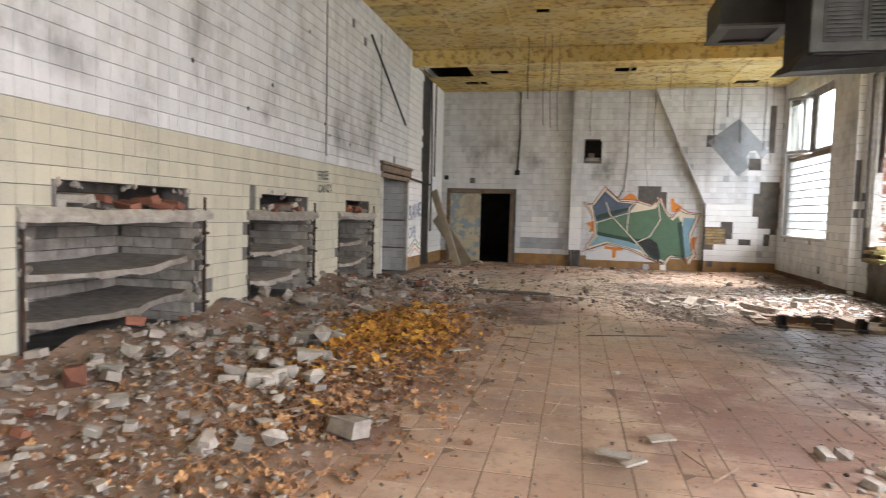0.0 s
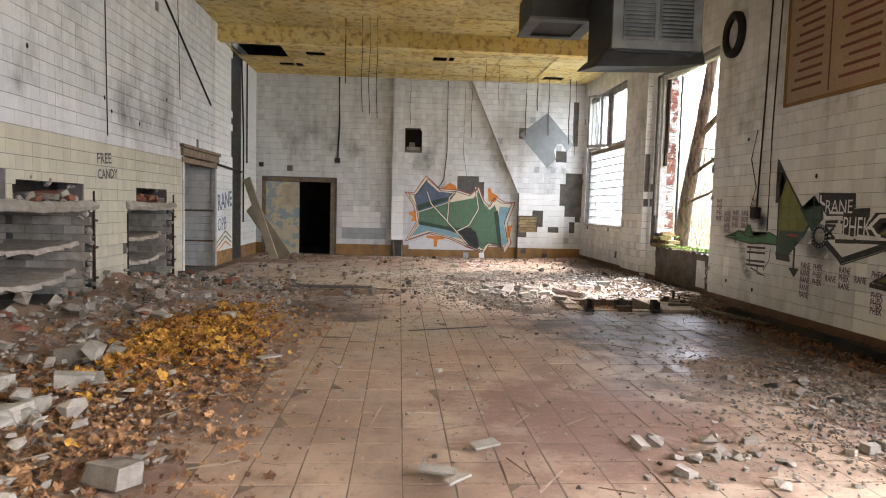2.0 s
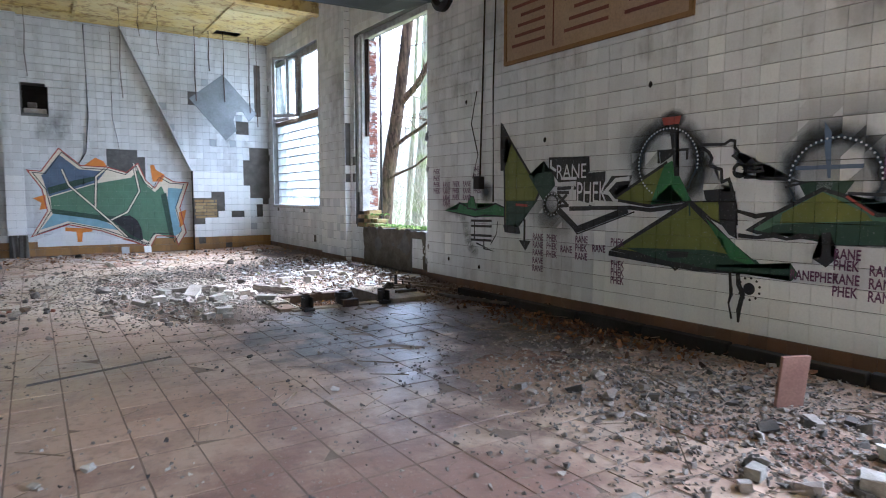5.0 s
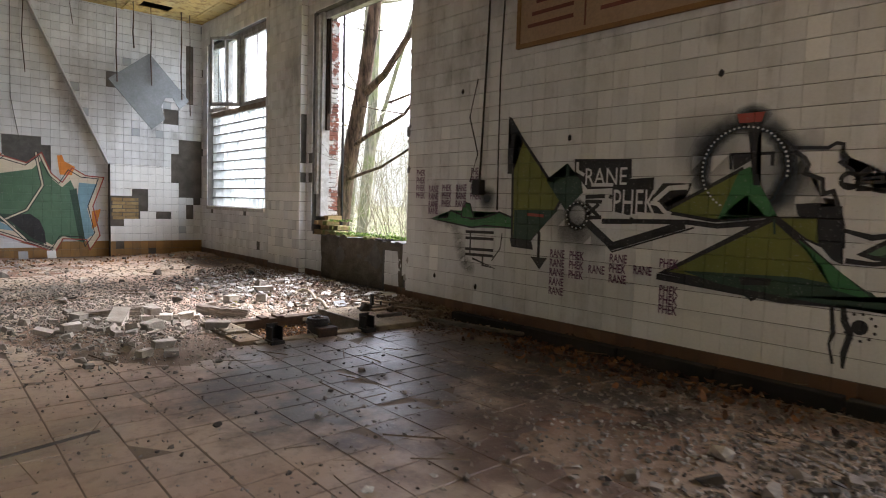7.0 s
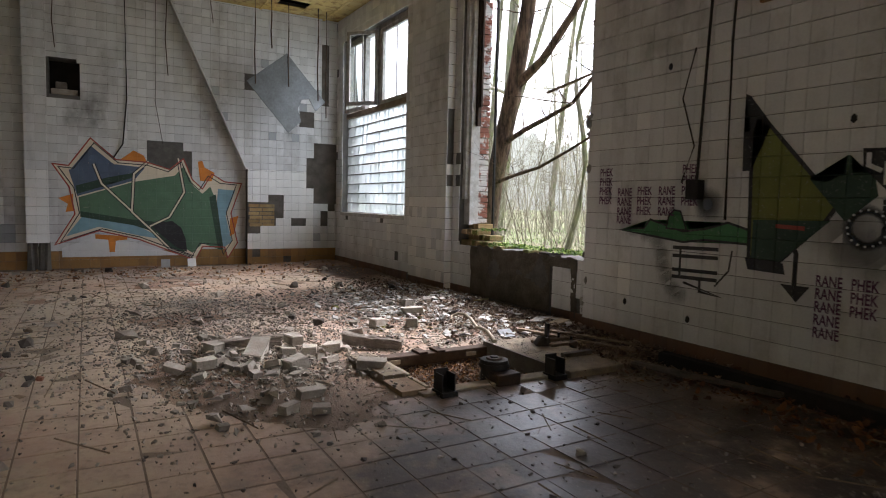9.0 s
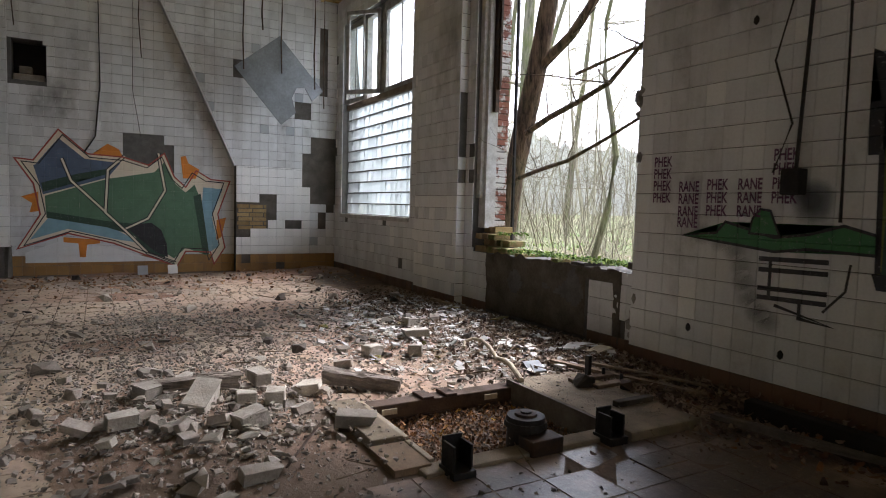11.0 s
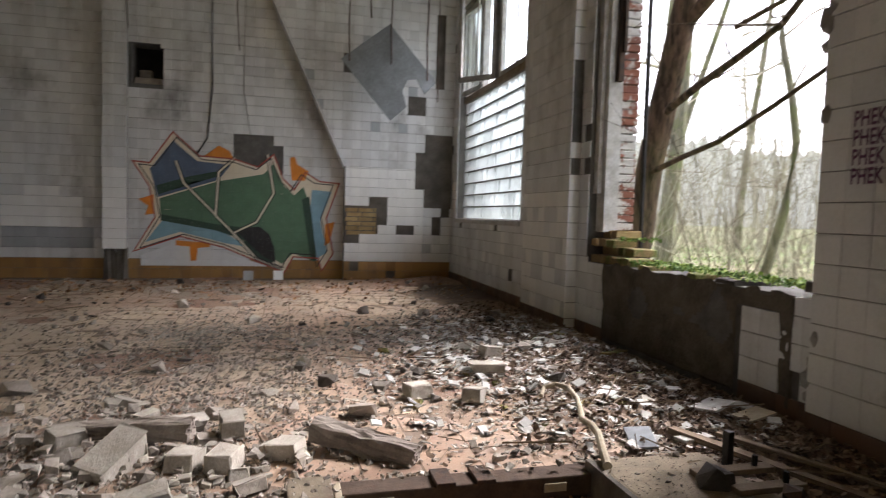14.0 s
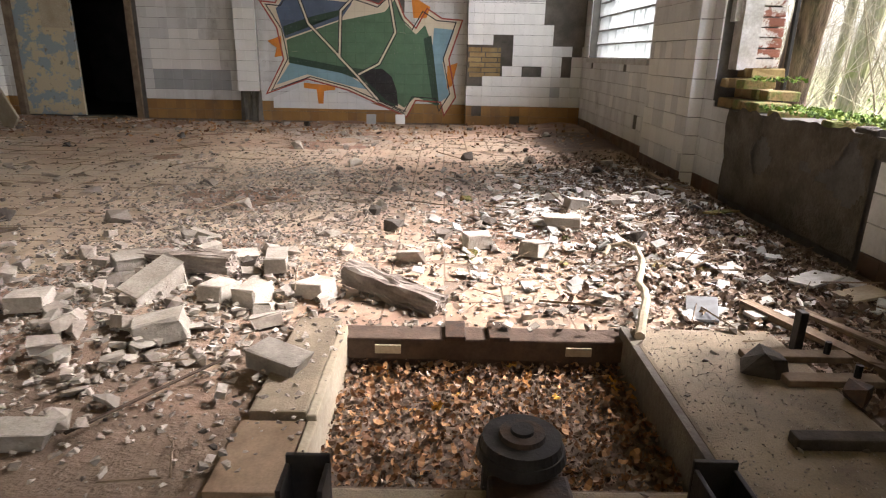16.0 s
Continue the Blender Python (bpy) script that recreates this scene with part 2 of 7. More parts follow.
def box(bm, x0, x1, y0, y1, z0, z1, bevel=0.0, m=None):
    """A box between two corners, edges rounded by bevel, laid by m."""
    t = Matrix.Translation(((x0 + x1) / 2, (y0 + y1) / 2, (z0 + z1) / 2)) @ Matrix.Diagonal((abs(x1 - x0), abs(y1 - y0), abs(z1 - z0), 1))
    r = bmesh.ops.create_cube(bm, size=1, matrix=t)
    vs = r["verts"]
    if bevel:
        es = list({e for v in vs for e in v.link_edges})
        b = bmesh.ops.bevel(bm, geom=es, offset=bevel, segments=2, affect='EDGES', profile=0.6)
        vs = list({v for f in b["faces"] for v in f.verts} | {v for v in vs if v.is_valid})
    if m is not None:
        bmesh.ops.transform(bm, matrix=m, verts=vs)
    return vs


def boxes(*args, bevel=0.0, m=None):
    bm = bmesh.new()
    for a in args:
        box(bm, *a, bevel=bevel, m=m)
    return bm


def tube(bm, pts, r0, r1=None, sides=6):
    """A tapered tube through points."""
    r1 = r0 if r1 is None else r1
    pts = [Vector(p) for p in pts]
    rings = []
    for i, p in enumerate(pts):
        d = (pts[min(i + 1, len(pts) - 1)] - pts[max(i - 1, 0)]).normalized()
        q = d.to_track_quat('Z', 'Y')
        r = r0 + (r1 - r0) * i / max(1, len(pts) - 1)
        rings.append([bm.verts.new(p + q @ Vector((r * math.cos(2 * math.pi * k / sides), r * math.sin(2 * math.pi * k / sides), 0))) for k in range(sides)])
    for a, b in zip(rings, rings[1:]):
        for k in range(sides):
            bm.faces.new((a[k], a[(k + 1) % sides], b[(k + 1) % sides], b[k]))
    bm.faces.new(list(reversed(rings[0])))
    bm.faces.new(rings[-1])
    return bm


def wall_cells(u0, u1, v0, v1, holes):
    """Rectangles that fill a wall face round its openings."""
    us = sorted({u0, u1, *[h[0] for h in holes], *[h[1] for h in holes]})
    out = []
    for a, b in zip(us, us[1:]):
        cuts = sorted((h[2], h[3]) for h in holes if h[0] < b - 1e-6 and h[1] > a + 1e-6)
        v = v0
        for c0, c1 in cuts:
            if c0 > v + 1e-6:
                out.append((a, b, v, c0))
            v = max(v, c1)
        if v1 > v + 1e-6:
            out.append((a, b, v, v1))
    return out


XL, XR, YF, YB, ZC = -3.74, 5.24, 18.6, -4.0, 5.2
XW = 5.38      # the window bay, set back a little
XO = 5.78      # outer face of the window wall
W1 = (15.25, 18.1, 1.05, 4.45)
W2 = (10.87, 13.5, 0.72, 4.15)
W3 = (1.9, 4.4, 0.75, 4.15)
W4 = (-2.6, 0.0, 0.75, 4.15)
OPEN_L = [(4.5, 6.7, 0.0, 1.26), (7.65, 9.55, 0.0, 1.26), (10.57, 12.35, 0.0, 1.26)]
ARCH_L = [(4.8, 6.45, 1.33, 1.58), (7.9, 9.3, 1.33, 1.58), (10.9, 12.1, 1.33, 1.58)]
DOOR_L = (12.9, 14.85, 0.0, 2.22)
SLOT_L = (16.2, 17.0, 0.0, 5.0)
DOOR_F = (-3.5, -1.7, 0.0, 2.02)

# ---- structure ----
XS = 5.35      # the wall under and beside the broken window, behind the pilaster
cells = [(XR, c) for c in wall_cells(YB, W2[0], -0.3, ZC, [W3, W4])]
cells += [(XS, c) for c in wall_cells(W2[0], 13.68, -0.3, ZC, [W2])]
cells += [(XR, (13.68, 14.8, -0.3, ZC))]
wall_right = part("wall_right", boxes(*[(x + 0.012, XO, a, b, c, d) for x, (a, b, c, d) in cells]), M_JOINT)
tagged(wall_right, "grimy white tiled wall with a broken-out window and graffiti", "wall", kind="structure")
wall_bay = part("wall_window_bay", boxes(*[(XW + 0.012, XO, a, b, c, d) for a, b, c, d in wall_cells(14.8, YF + 0.4, -0.3, ZC, [W1])]), M_JOINT)
tagged(wall_bay, "grimy tiled wall bay round a glass block window", "wall", kind="structure")
wall_left = part("wall_left", boxes(*[(XL - 0.3, XL - 0.012, a, b, c, d) for a, b, c, d in
                 wall_cells(YB, YF + 0.4, -0.3, ZC, OPEN_L + ARCH_L + [DOOR_L, SLOT_L])]), M_JOINT)
tagged(wall_left, "stained white over cream tiled wall with broken niches", "wall", kind="structure")
wall_far = part("wall_far", boxes(*[(a, b, YF + 0.012, YF + 0.4, c, d) for a, b, c, d in wall_cells(XL - 0.5, XO, -0.3, ZC, [DOOR_F, (0.36, 0.81, 2.97, 3.58)])]), M_JOINT)
tagged(wall_far, "white tiled end wall with doorway, pier and mural", "wall", kind="structure")
wall_back = part("wall_back", boxes((XL - 0.5, XO, YB - 0.3, YB, -0.3, ZC)), M_PLASTER)
tagged(wall_back, "plain grey plaster wall closing the hall", "wall", kind="structure")

# shafts and rooms behind the openings
back_rooms = part("wall_back_rooms", boxes(
    (XL - 1.25, XL - 1.1, 4.0, 12.75, -0.3, 2.0), (XL - 1.1, XL - 0.3, 4.0, 12.75, 1.85, 2.0),
    (XL - 1.1, XL - 0.3, 4.0, 4.5, -0.3, 1.85), (XL - 1.1, XL - 0.3, 6.7, 7.65, -0.3, 1.85),
    (XL - 1.1, XL - 0.3, 9.55, 10.57, -0.3, 1.85), (XL - 1.1, XL - 0.3, 12.35, 12.75, -0.3, 1.85)), M_JOINT)
tagged(back_rooms, "grey masonry behind the broken niches", "wall", kind="structure")
passage = part("wall_passage", boxes(
    (XL - 2.6, XL - 2.45, 12.75, 15.0, -0.3, 2.6), (XL - 2.45, XL - 0.3, 12.76, 12.9, -0.3, 2.6),
    (XL - 2.45, XL - 0.3, 14.862, 15.0, -0.3, 2.6), (XL - 2.45, XL - 0.3, 12.9, 14.862, 2.4, 2.6),
    (XL - 2.45, XL - 0.3, 12.9, 14.862, -0.3, -0.02),
    (XL - 0.9, XL - 0.75, 16.0, 17.2, -0.3, 5.2), (XL - 0.75, XL - 0.3, 16.05, 16.2, -0.3, 5.2), (XL - 0.75, XL - 0.3, 17.0, 17.15, -0.3, 5.2)), M_MORTAR)
tagged(passage, "dim side passage walls behind the doorway", "wall", kind="structure")
# The room's darkness is painted: its faces are near-black.
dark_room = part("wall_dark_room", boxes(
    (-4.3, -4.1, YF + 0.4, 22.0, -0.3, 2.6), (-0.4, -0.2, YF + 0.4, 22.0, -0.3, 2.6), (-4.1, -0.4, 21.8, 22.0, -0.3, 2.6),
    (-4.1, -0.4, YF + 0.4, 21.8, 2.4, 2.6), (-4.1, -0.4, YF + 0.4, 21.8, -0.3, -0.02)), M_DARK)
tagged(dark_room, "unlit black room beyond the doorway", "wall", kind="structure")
# A black plate paints the shade inside the vent hole.
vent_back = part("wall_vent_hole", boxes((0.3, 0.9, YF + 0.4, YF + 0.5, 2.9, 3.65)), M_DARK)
tagged(vent_back, "dark cavity behind the vent hole", "wall", kind="structure")

# far wall: pier and the block with the slanting edge
slant = [(3.58, 0.0), (XW, 0.0), (XW, 5.0), (2.16, 5.0), (3.58, 1.86)]
bm = bmesh.new()
fa = [bm.verts.new((x, 18.442, z)) for x, z in slant]
fb = [bm.verts.new((x, YF + 0.05, z)) for x, z in slant]
bm.faces.new(fa)
for i in range(5):
    bm.faces.new((fa[i], fb[i], fb[(i + 1) % 5], fa[(i + 1) % 5]))
bmesh.ops.recalc_face_normals(bm, faces=bm.faces)
wall_slant = tagged(part("wall_slanted_breast", bm, M_MORTAR), "wall breast with a slanting edge, tiled white", "wall", kind="structure")
pier = part("pier", boxes((0.012, 0.318, 18.462, YF + 0.02, 0.46, 5.0)), M_PLASTER)
tagged(pier, "narrow tiled pier with a broken foot", "pier", kind="structure")
bm = bmesh.new()
for i in range(9):
    a = random.uniform(0.06, 0.11)
    x, y = 0.05 + 0.03 * i + random.uniform(-0.02, 0.02), 18.52 + random.uniform(-0.03, 0.03)
    tube(bm, [(x, y, -0.05), (x + random.uniform(-0.03, 0.03), y + 0.02, 0.48)], a * 0.7, a * 0.35, 5)
part("broken_foot", bm, M_MORTAR, pier, "crumbled dark mortar foot")


# ---- glazed tiles ----
PITCH = 0.153
SIDE = {
    "right": lambda u, v, d: (XR - d, u, v), "sill": lambda u, v, d: (XS - d, u, v), "bay": lambda u, v, d: (XW - d, u, v),
    "left": lambda u, v, d: (XL + d, u, v), "far": lambda u, v, d: (u, YF - d, v), "slant": lambda u, v, d: (u, 18.43 - d, v),
    "pier": lambda u, v, d: (u, 18.45 - d, v),
    "reveal": lambda u, v, d: (u, 14.845 - d, v), "pilaster": lambda u, v, d: (u, 13.676 - d, v),
}
TILE_MATS = [M_WHITE, M_CREAM, M_BRIGHT, M_GREYT, M_OCHRE, M_BROWN]


def inside(u, v, rects):
    return any(a <= u <= b and c <= v <= d for a, b, c, d in rects)


def tile_wall(parent, side, u0, u1, v0, v1, holes, slot, missing, near=None, pitch=PITCH):
    """Lays tiles on a wall face: those in the stretch near as objects, the rest joined. slot names the glaze, missing leaves gaps."""
    place = SIDE[side]
    rng = random.Random(side)
    verts, faces, slots = [], [], []
    shapes = {}
    single = 0
    gu, gv = 0.0005, 0.0017
    for i in range(int(math.floor(u0 / pitch)), int(math.ceil(u1 / pitch))):
        for j in range(int(math.floor(v0 / pitch)), int(math.ceil(v1 / pitch))):
            a, b, c, d = max(u0, i * pitch), min(u1, (i + 1) * pitch), max(v0, j * pitch), min(v1, (j + 1) * pitch)
            mu, mv = (a + b) / 2, (c + d) / 2
            if b - a < 0.02 or d - c < 0.02 or inside(mu, mv, holes) or missing(mu, mv, rng):
                continue
            for h in holes:
                if a < h[1] and b > h[0] and c < h[3] and d > h[2]:
                    if h[2] < mv < h[3]:
                        a, b = (h[1], b) if mu > h[1] else (a, h[0])
                    elif h[0] < mu < h[1]:
                        c, d = (h[3], d) if mv > h[3] else (c, h[2])
            if b - a < 0.01 or d - c < 0.01:
                continue
            s = slot(mu, mv, rng)
            off = rng.uniform(-0.0012, 0.0008)
            e, eu = 0.0018, 0.0007
            w, hgt = (b - a) / 2 - gu, (d - c) / 2 - gv
            tilt = rng.uniform(-0.001, 0.001)
            ring = [(-w, -hgt, -0.012), (w, -hgt, -0.012), (w, hgt, -0.012), (-w, hgt, -0.012),
                    (-w + eu, -hgt + e, tilt), (w - eu, -hgt + e, 0.0), (w - eu, hgt - e, -tilt), (-w + eu, hgt - e, 0.0)]
            quads = [(4, 5, 6, 7), (0, 1, 5, 4), (1, 2, 6, 5), (2, 3, 7, 6), (3, 0, 4, 7)]
            mu, mv = (a + b) / 2, (c + d) / 2
            if near and inside(mu, mv, [near]) and single < 300 and b - a > pitch * 0.98 and d - c > pitch * 0.98:
                single += 1
                if s not in shapes:
                    o0 = Vector(place(0, 0, 0))
                    me = bpy.data.meshes.new("tile")
                    me.from_pydata([Vector(place(*q)) - o0 for q in ring], [], quads)
                    me.materials.append(TILE_MATS[s])
                    shapes[s] = me
                o = new("tile", shapes[s])
                o.location = place(mu, mv, off)
                o.parent = parent
                continue
            n = len(verts)
            verts += [place(mu + x, mv + y, z + off) for x, y, z in ring]
            faces += [tuple(n + k for k in q) for q in quads]
            slots += [s] * 5
    if verts:
        o = mesh_part("tiles", verts, faces, TILE_MATS, parent, "", slots)
        tagged(o, "glazed wall tiles with thin dark joints", kind="stuff")


def none(u, v, r):
    return False


def right_slot(u, v, r):
    if v < 0.2:
        return 5
    if inside(u, v, [(6.3, 6.48, 2.25, 2.57), (5.76, 5.97, 2.09, 2.26), (10.18, 10.36, 0.5, 0.84)]):
        return 2
    # Below 4.92 the brighter tile paints in the lit edge of the near window.
    if (v < 0.67 and u < 7.66) or u < 4.92:
        return 2
    return 2 if r.random() < 0.012 else 0


def right_missing(u, v, r):
    edge = 0.16 + 0.14 * math.sin(v * 5.1) + 0.1 * math.sin(v * 11.0)
    return W2[0] - u < edge * 0.12 and v < 3.4 and u > 10.2


tile_wall(wall_right, "right", YB, W2[0], 0.0, ZC, [W3, W4], right_slot, right_missing, near=(7.9, 10.87, 0.15, 2.3))
tile_wall(wall_right, "right", 13.68, 14.8, 0.0, ZC, [], lambda u, v, r: 5 if v < 0.2 else (2 if v < 1.35 and r.random() < 0.7 else 0), none)
tile_wall(wall_right, "sill", W2[0], 13.68, 0.0, ZC, [W2], lambda u, v, r: 5 if v < 0.1 else 0,
          lambda u, v, r: (v < 0.75 and 11.1 < u < 13.15 and not (11.15 < u < 11.5 and v < 0.6)) or (u < 11.15 and r.random() < 0.12)
          or (u > 13.3 and v > 1.0 and v < 2.6 and r.random() < 0.1))
# Side face in the brightest tile, painting in the window light it catches.
tile_wall(wall_right, "pilaster", XR, XS, 0.0, ZC, [], lambda u, v, r: 2, lambda u, v, r: 1.6 < v < 2.6 and r.random() < 0.55)
tile_wall(wall_bay, "bay", 14.8, YF - 0.16, 0.0, ZC, [W1], lambda u, v, r: 5 if v < 0.2 else (2 if r.random() < 0.05 else 0), lambda u, v, r: r.random() < 0.01, near=(14.8, 18.5, 0.15, 1.9))


def left_slot(u, v, r):
    if u > 14.85:
        return 4 if v < 0.25 else 2
    return 1 if v < 2.17 else 0


def left_missing(u, v, r):
    for a, b, c, d in OPEN_L:
        if a - 0.05 < u < b + 0.12 and 1.2 < v < 1.62 and r.random() < 0.04:
            return True
        if (abs(u - a) < 0.12 or abs(u - b) < 0.12) and v < 1.3 and r.random() < 0.12:
            return True
    if 16.05 < u < 16.2 and v > 2.3:
        return r.random() < 0.6
    return r.random() < 0.003


tile_wall(wall_left, "left", YB, YF, 0.0, ZC, OPEN_L + ARCH_L + [DOOR_L, SLOT_L], left_slot, left_missing, near=(6.6, 10.7, 0.2, 2.6))
tile_wall(wall_left, "reveal", XL - 1.7, XL, 0.0, 2.22, [], lambda u, v, r: 0, none)


def far_slot(u, v, r):
    if v < 0.31:
        return 4
    if inside(u, v, [(-1.45, -0.35, 0.76, 1.23), (-1.1, -0.6, 1.23, 1.4)]):
        return 2
    if inside(u, v, [(-1.4, -0.1, 0.46, 0.76)]):
        return 3
    return 0


def far_missing(u, v, r):
    return inside(u, v, [(1.91, 2.5, 1.99, 2.3), (1.91, 2.65, 1.68, 2.14), (1.84, 2.0, 1.85, 2.14), (2.0, 2.32, 1.52, 1.7)]) or r.random() < 0.002


def slant_ok(u, v):
    return u > (3.58 if v < 1.86 else 3.58 - (v - 1.86) * (3.58 - 2.16) / 3.14)


def slant_slot(u, v, r):
    if v < 0.31:
        return 4
    return 2 if v < 1.86 and u < 4.95 else (3 if r.random() < 0.03 else 0)


def slant_missing(u, v, r):
    if inside(u, v, [(4.9, 5.38, 1.2, 2.42), (4.75, 5.0, 1.55, 2.1), (3.6, 4.1, 0.74, 1.2), (4.05, 4.35, 0.9, 1.36), (4.5, 4.8, 0.72, 0.95), (3.6, 3.75, 0.6, 0.76),
                     (3.5, 3.85, 3.3, 3.72), (4.65, 4.95, 2.8, 3.0), (5.0, 5.2, 3.2, 4.4)]):
        return True
    return v < 1.86 and r.random() < 0.05


FAR_HOLES = [(DOOR_F[0] - 0.08, DOOR_F[1] + 0.1, 0.0, 2.1), (0.36, 0.81, 2.97, 3.58)]
tile_wall(wall_far, "far", XL, 3.58, 0.0, 5.0, FAR_HOLES, far_slot, far_missing, near=(0.33, 3.6, 0.3, 2.35))
tile_wall(wall_slant, "slant", 3.58, XW, 0.0, 1.86, [], slant_slot, slant_missing, near=(3.58, 5.4, 0.3, 1.86))
tile_wall(wall_slant, "slant", 2.1, XW, 1.86, 5.0, [], slant_slot, slant_missing)
upper = [c for c in wall_slant.children if c.name.startswith("tiles")][-1]
bm = bmesh.new()
bm.from_mesh(upper.data)
bmesh.ops.bisect_plane(bm, geom=list(bm.verts) + list(bm.edges) + list(bm.faces), plane_co=(3.58, 0, 1.86), plane_no=(-3.14, 0, -1.42), clear_outer=True)
bm.to_mesh(upper.data)
bm.free()
tile_wall(pier, "pier", 0.0, 0.33, 0.46, 5.0, [], lambda u, v, r: 2 if v < 1.75 else 0, none)

# exposed brickwork in the wall
bm = bmesh.new()
for j in range(6):
    for i in range(2 + j % 2):
        x = 3.62 + 0.25 * i - 0.06 * (j % 2)
        box(bm, max(3.6, x), min(4.1, x + 0.235), 18.432 + random.uniform(0, 0.006), 18.45, 0.75 + 0.075 * j, 0.75 + 0.075 * j + 0.062)
tagged(part("exposed_bricks", bm, M_YBRICK, wall_slant), "yellow bricks where tiles have fallen")
edge = boxes((-0.03, 0.0, -0.012, 0.16, 0, 3.45), m=Matrix.Translation((3.575, 18.425, 1.86)) @ Matrix.Rotation(-math.atan2(1.42, 3.14), 4, 'Y'))
tagged(part("slant_edge", edge, M_WHITE, wall_slant), "white bullnose edge of the slant")

# ---- floor ----
PIT = (2.86, 3.95, 9.83, 10.7)
floor = part("floor", boxes((XL - 0.3, PIT[0], YB, YF + 0.4, -0.3, -0.0035), (PIT[1], XO, YB, YF + 0.4, -0.3, -0.0035),
                            (PIT[0], PIT[1], YB, PIT[2], -0.3, -0.0035), (PIT[0], PIT[1], PIT[3], YF + 0.4, -0.3, -0.0035),
                            (PIT[0], PIT[1], PIT[2], PIT[3], -0.4, -0.145), (XL - 1.1, XL - 0.3, 4.0, 12.75, -0.3, -0.012)), M_DIRT)
tagged(floor, "dirty clay-tiled floor of a derelict hall", "floor", kind="structure")
FP = 0.27
rng = random.Random(5)
fv, ff = [], []
w = FP / 2 - 0.0014
ring = [(-w, -w, -0.014), (w, -w, -0.014), (w, w, -0.014), (-w, w, -0.014),
        (-w + 0.004, -w + 0.004, 0), (w - 0.004, -w + 0.004, 0), (w - 0.004, w - 0.004, 0), (-w + 0.004, w - 0.004, 0)]
quads = [(4, 5, 6, 7), (0, 1, 5, 4), (1, 2, 6, 5), (2, 3, 7, 6), (3, 0, 4, 7)]
floor_tiles = []
FLOOR_RING, FLOOR_QUADS = ring, quads
for i in range(-14, 20):
    for j in range(-15, 69):
        x, y = (i + 0.5) * FP, (j + 0.5) * FP
        if XL < x - w and x + w < XR and y + w < YF and not (PIT[0] - 0.3 < x < PIT[1] + 0.55 and PIT[2] - 0.15 < y < PIT[3] + 0.1):
            z = rng.uniform(-0.003, 0.001)
            if -0.55 < x < 2.2 and 2.6 < y < 9.9 and len(floor_tiles) < 300:
                floor_tiles.append((x, y, z))
            else:
                n = len(fv)
                t1, t2 = rng.uniform(-0.002, 0.002), rng.uniform(-0.002, 0.002)
                fv += [(x + a, y + b, c + z + t1 * a / w + t2 * b / w) for a, b, c in ring]
                ff += [tuple(n + k for k in q) for q in quads]
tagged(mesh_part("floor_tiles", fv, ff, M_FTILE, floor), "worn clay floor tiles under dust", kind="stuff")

# ---- ceiling ----
cv, cf = [], []


def add_box(v, f, x0, x1, y0, y1, z0, z1):
    n = len(v)
    v += [(x0, y0, z0), (x1, y0, z0), (x1, y1, z0), (x0, y1, z0), (x0, y0, z1), (x1, y0, z1), (x1, y1, z1), (x0, y1, z1)]
    f += [tuple(n + k for k in q) for q in ((3, 2, 1, 0), (4, 5, 6, 7), (0, 1, 5, 4), (1, 2, 6, 5), (2, 3, 7, 6), (3, 0, 4, 7))]


CZ = 4.93
C_HOLES = [(-3.7, -2.5, 15.3, 16.6), (-2.05, -1.6, 16.0, 16.35), (0.95, 1.45, 16.0, 16.4), (-2.9, -2.3, 17.2, 17.6), (4.0, 4.55, 17.6, 18.0), (1.85, 2.3, 11.3, 12.0), (-0.7, -0.45, 12.4, 12.65)]
PX, PY = 1.26, 0.66
BEAM = (15.0, 15.25)
for (ya, yb, z) in ((YB, BEAM[0], ZC), (BEAM[1], YF, CZ)):
    for i in range(8):
        for j in range(int((yb - ya) / PY) + 1):
            x0, x1 = XL + i * PX, min(XL + (i + 1) * PX - 0.012, XO - 0.4)
            y0, y1 = ya + j * PY, min(ya + (j + 1) * PY - 0.01, yb)
            if x1 - x0 < 0.05 or y1 - y0 < 0.05:
                continue
            zz = z + rng.uniform(-0.012, 0.006)
            for a, b, c, d in wall_cells(x0, x1, y0, y1, [(max(x0, h[0]), min(x1, h[1]), max(y0, h[2]), min(y1, h[3])) for h in C_HOLES
                                                          if h[0] < x1 and h[1] > x0 and h[2] < y1 and h[3] > y0]):
                add_box(cv, cf, a, b, c, d, zz, zz + 0.02)
add_box(cv, cf, XL, XW + 0.3, BEAM[0], BEAM[1], 4.86, ZC + 0.2)
for i in range(1, 8):
    add_box(cv, cf, XL + i * PX - 0.03, XL + i * PX + 0.018, BEAM[1], YF, CZ - 0.022, CZ - 0.012)
    add_box(cv, cf, XL + i * PX - 0.03, XL + i * PX + 0.018, YB, BEAM[0], ZC - 0.022, ZC - 0.012)
ceiling = tagged(mesh_part("ceiling", cv, cf, M_CEIL), "yellowed water-stained fibreboard ceiling with missing panels", "ceiling", kind="structure")
# Black faces paint the shade seen through the missing ceiling panels.
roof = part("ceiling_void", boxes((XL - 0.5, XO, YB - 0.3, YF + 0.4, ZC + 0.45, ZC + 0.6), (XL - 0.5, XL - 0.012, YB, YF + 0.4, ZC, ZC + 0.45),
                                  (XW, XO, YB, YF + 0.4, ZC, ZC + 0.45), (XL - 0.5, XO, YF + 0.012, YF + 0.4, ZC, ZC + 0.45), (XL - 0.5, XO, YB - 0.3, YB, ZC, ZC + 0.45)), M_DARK)
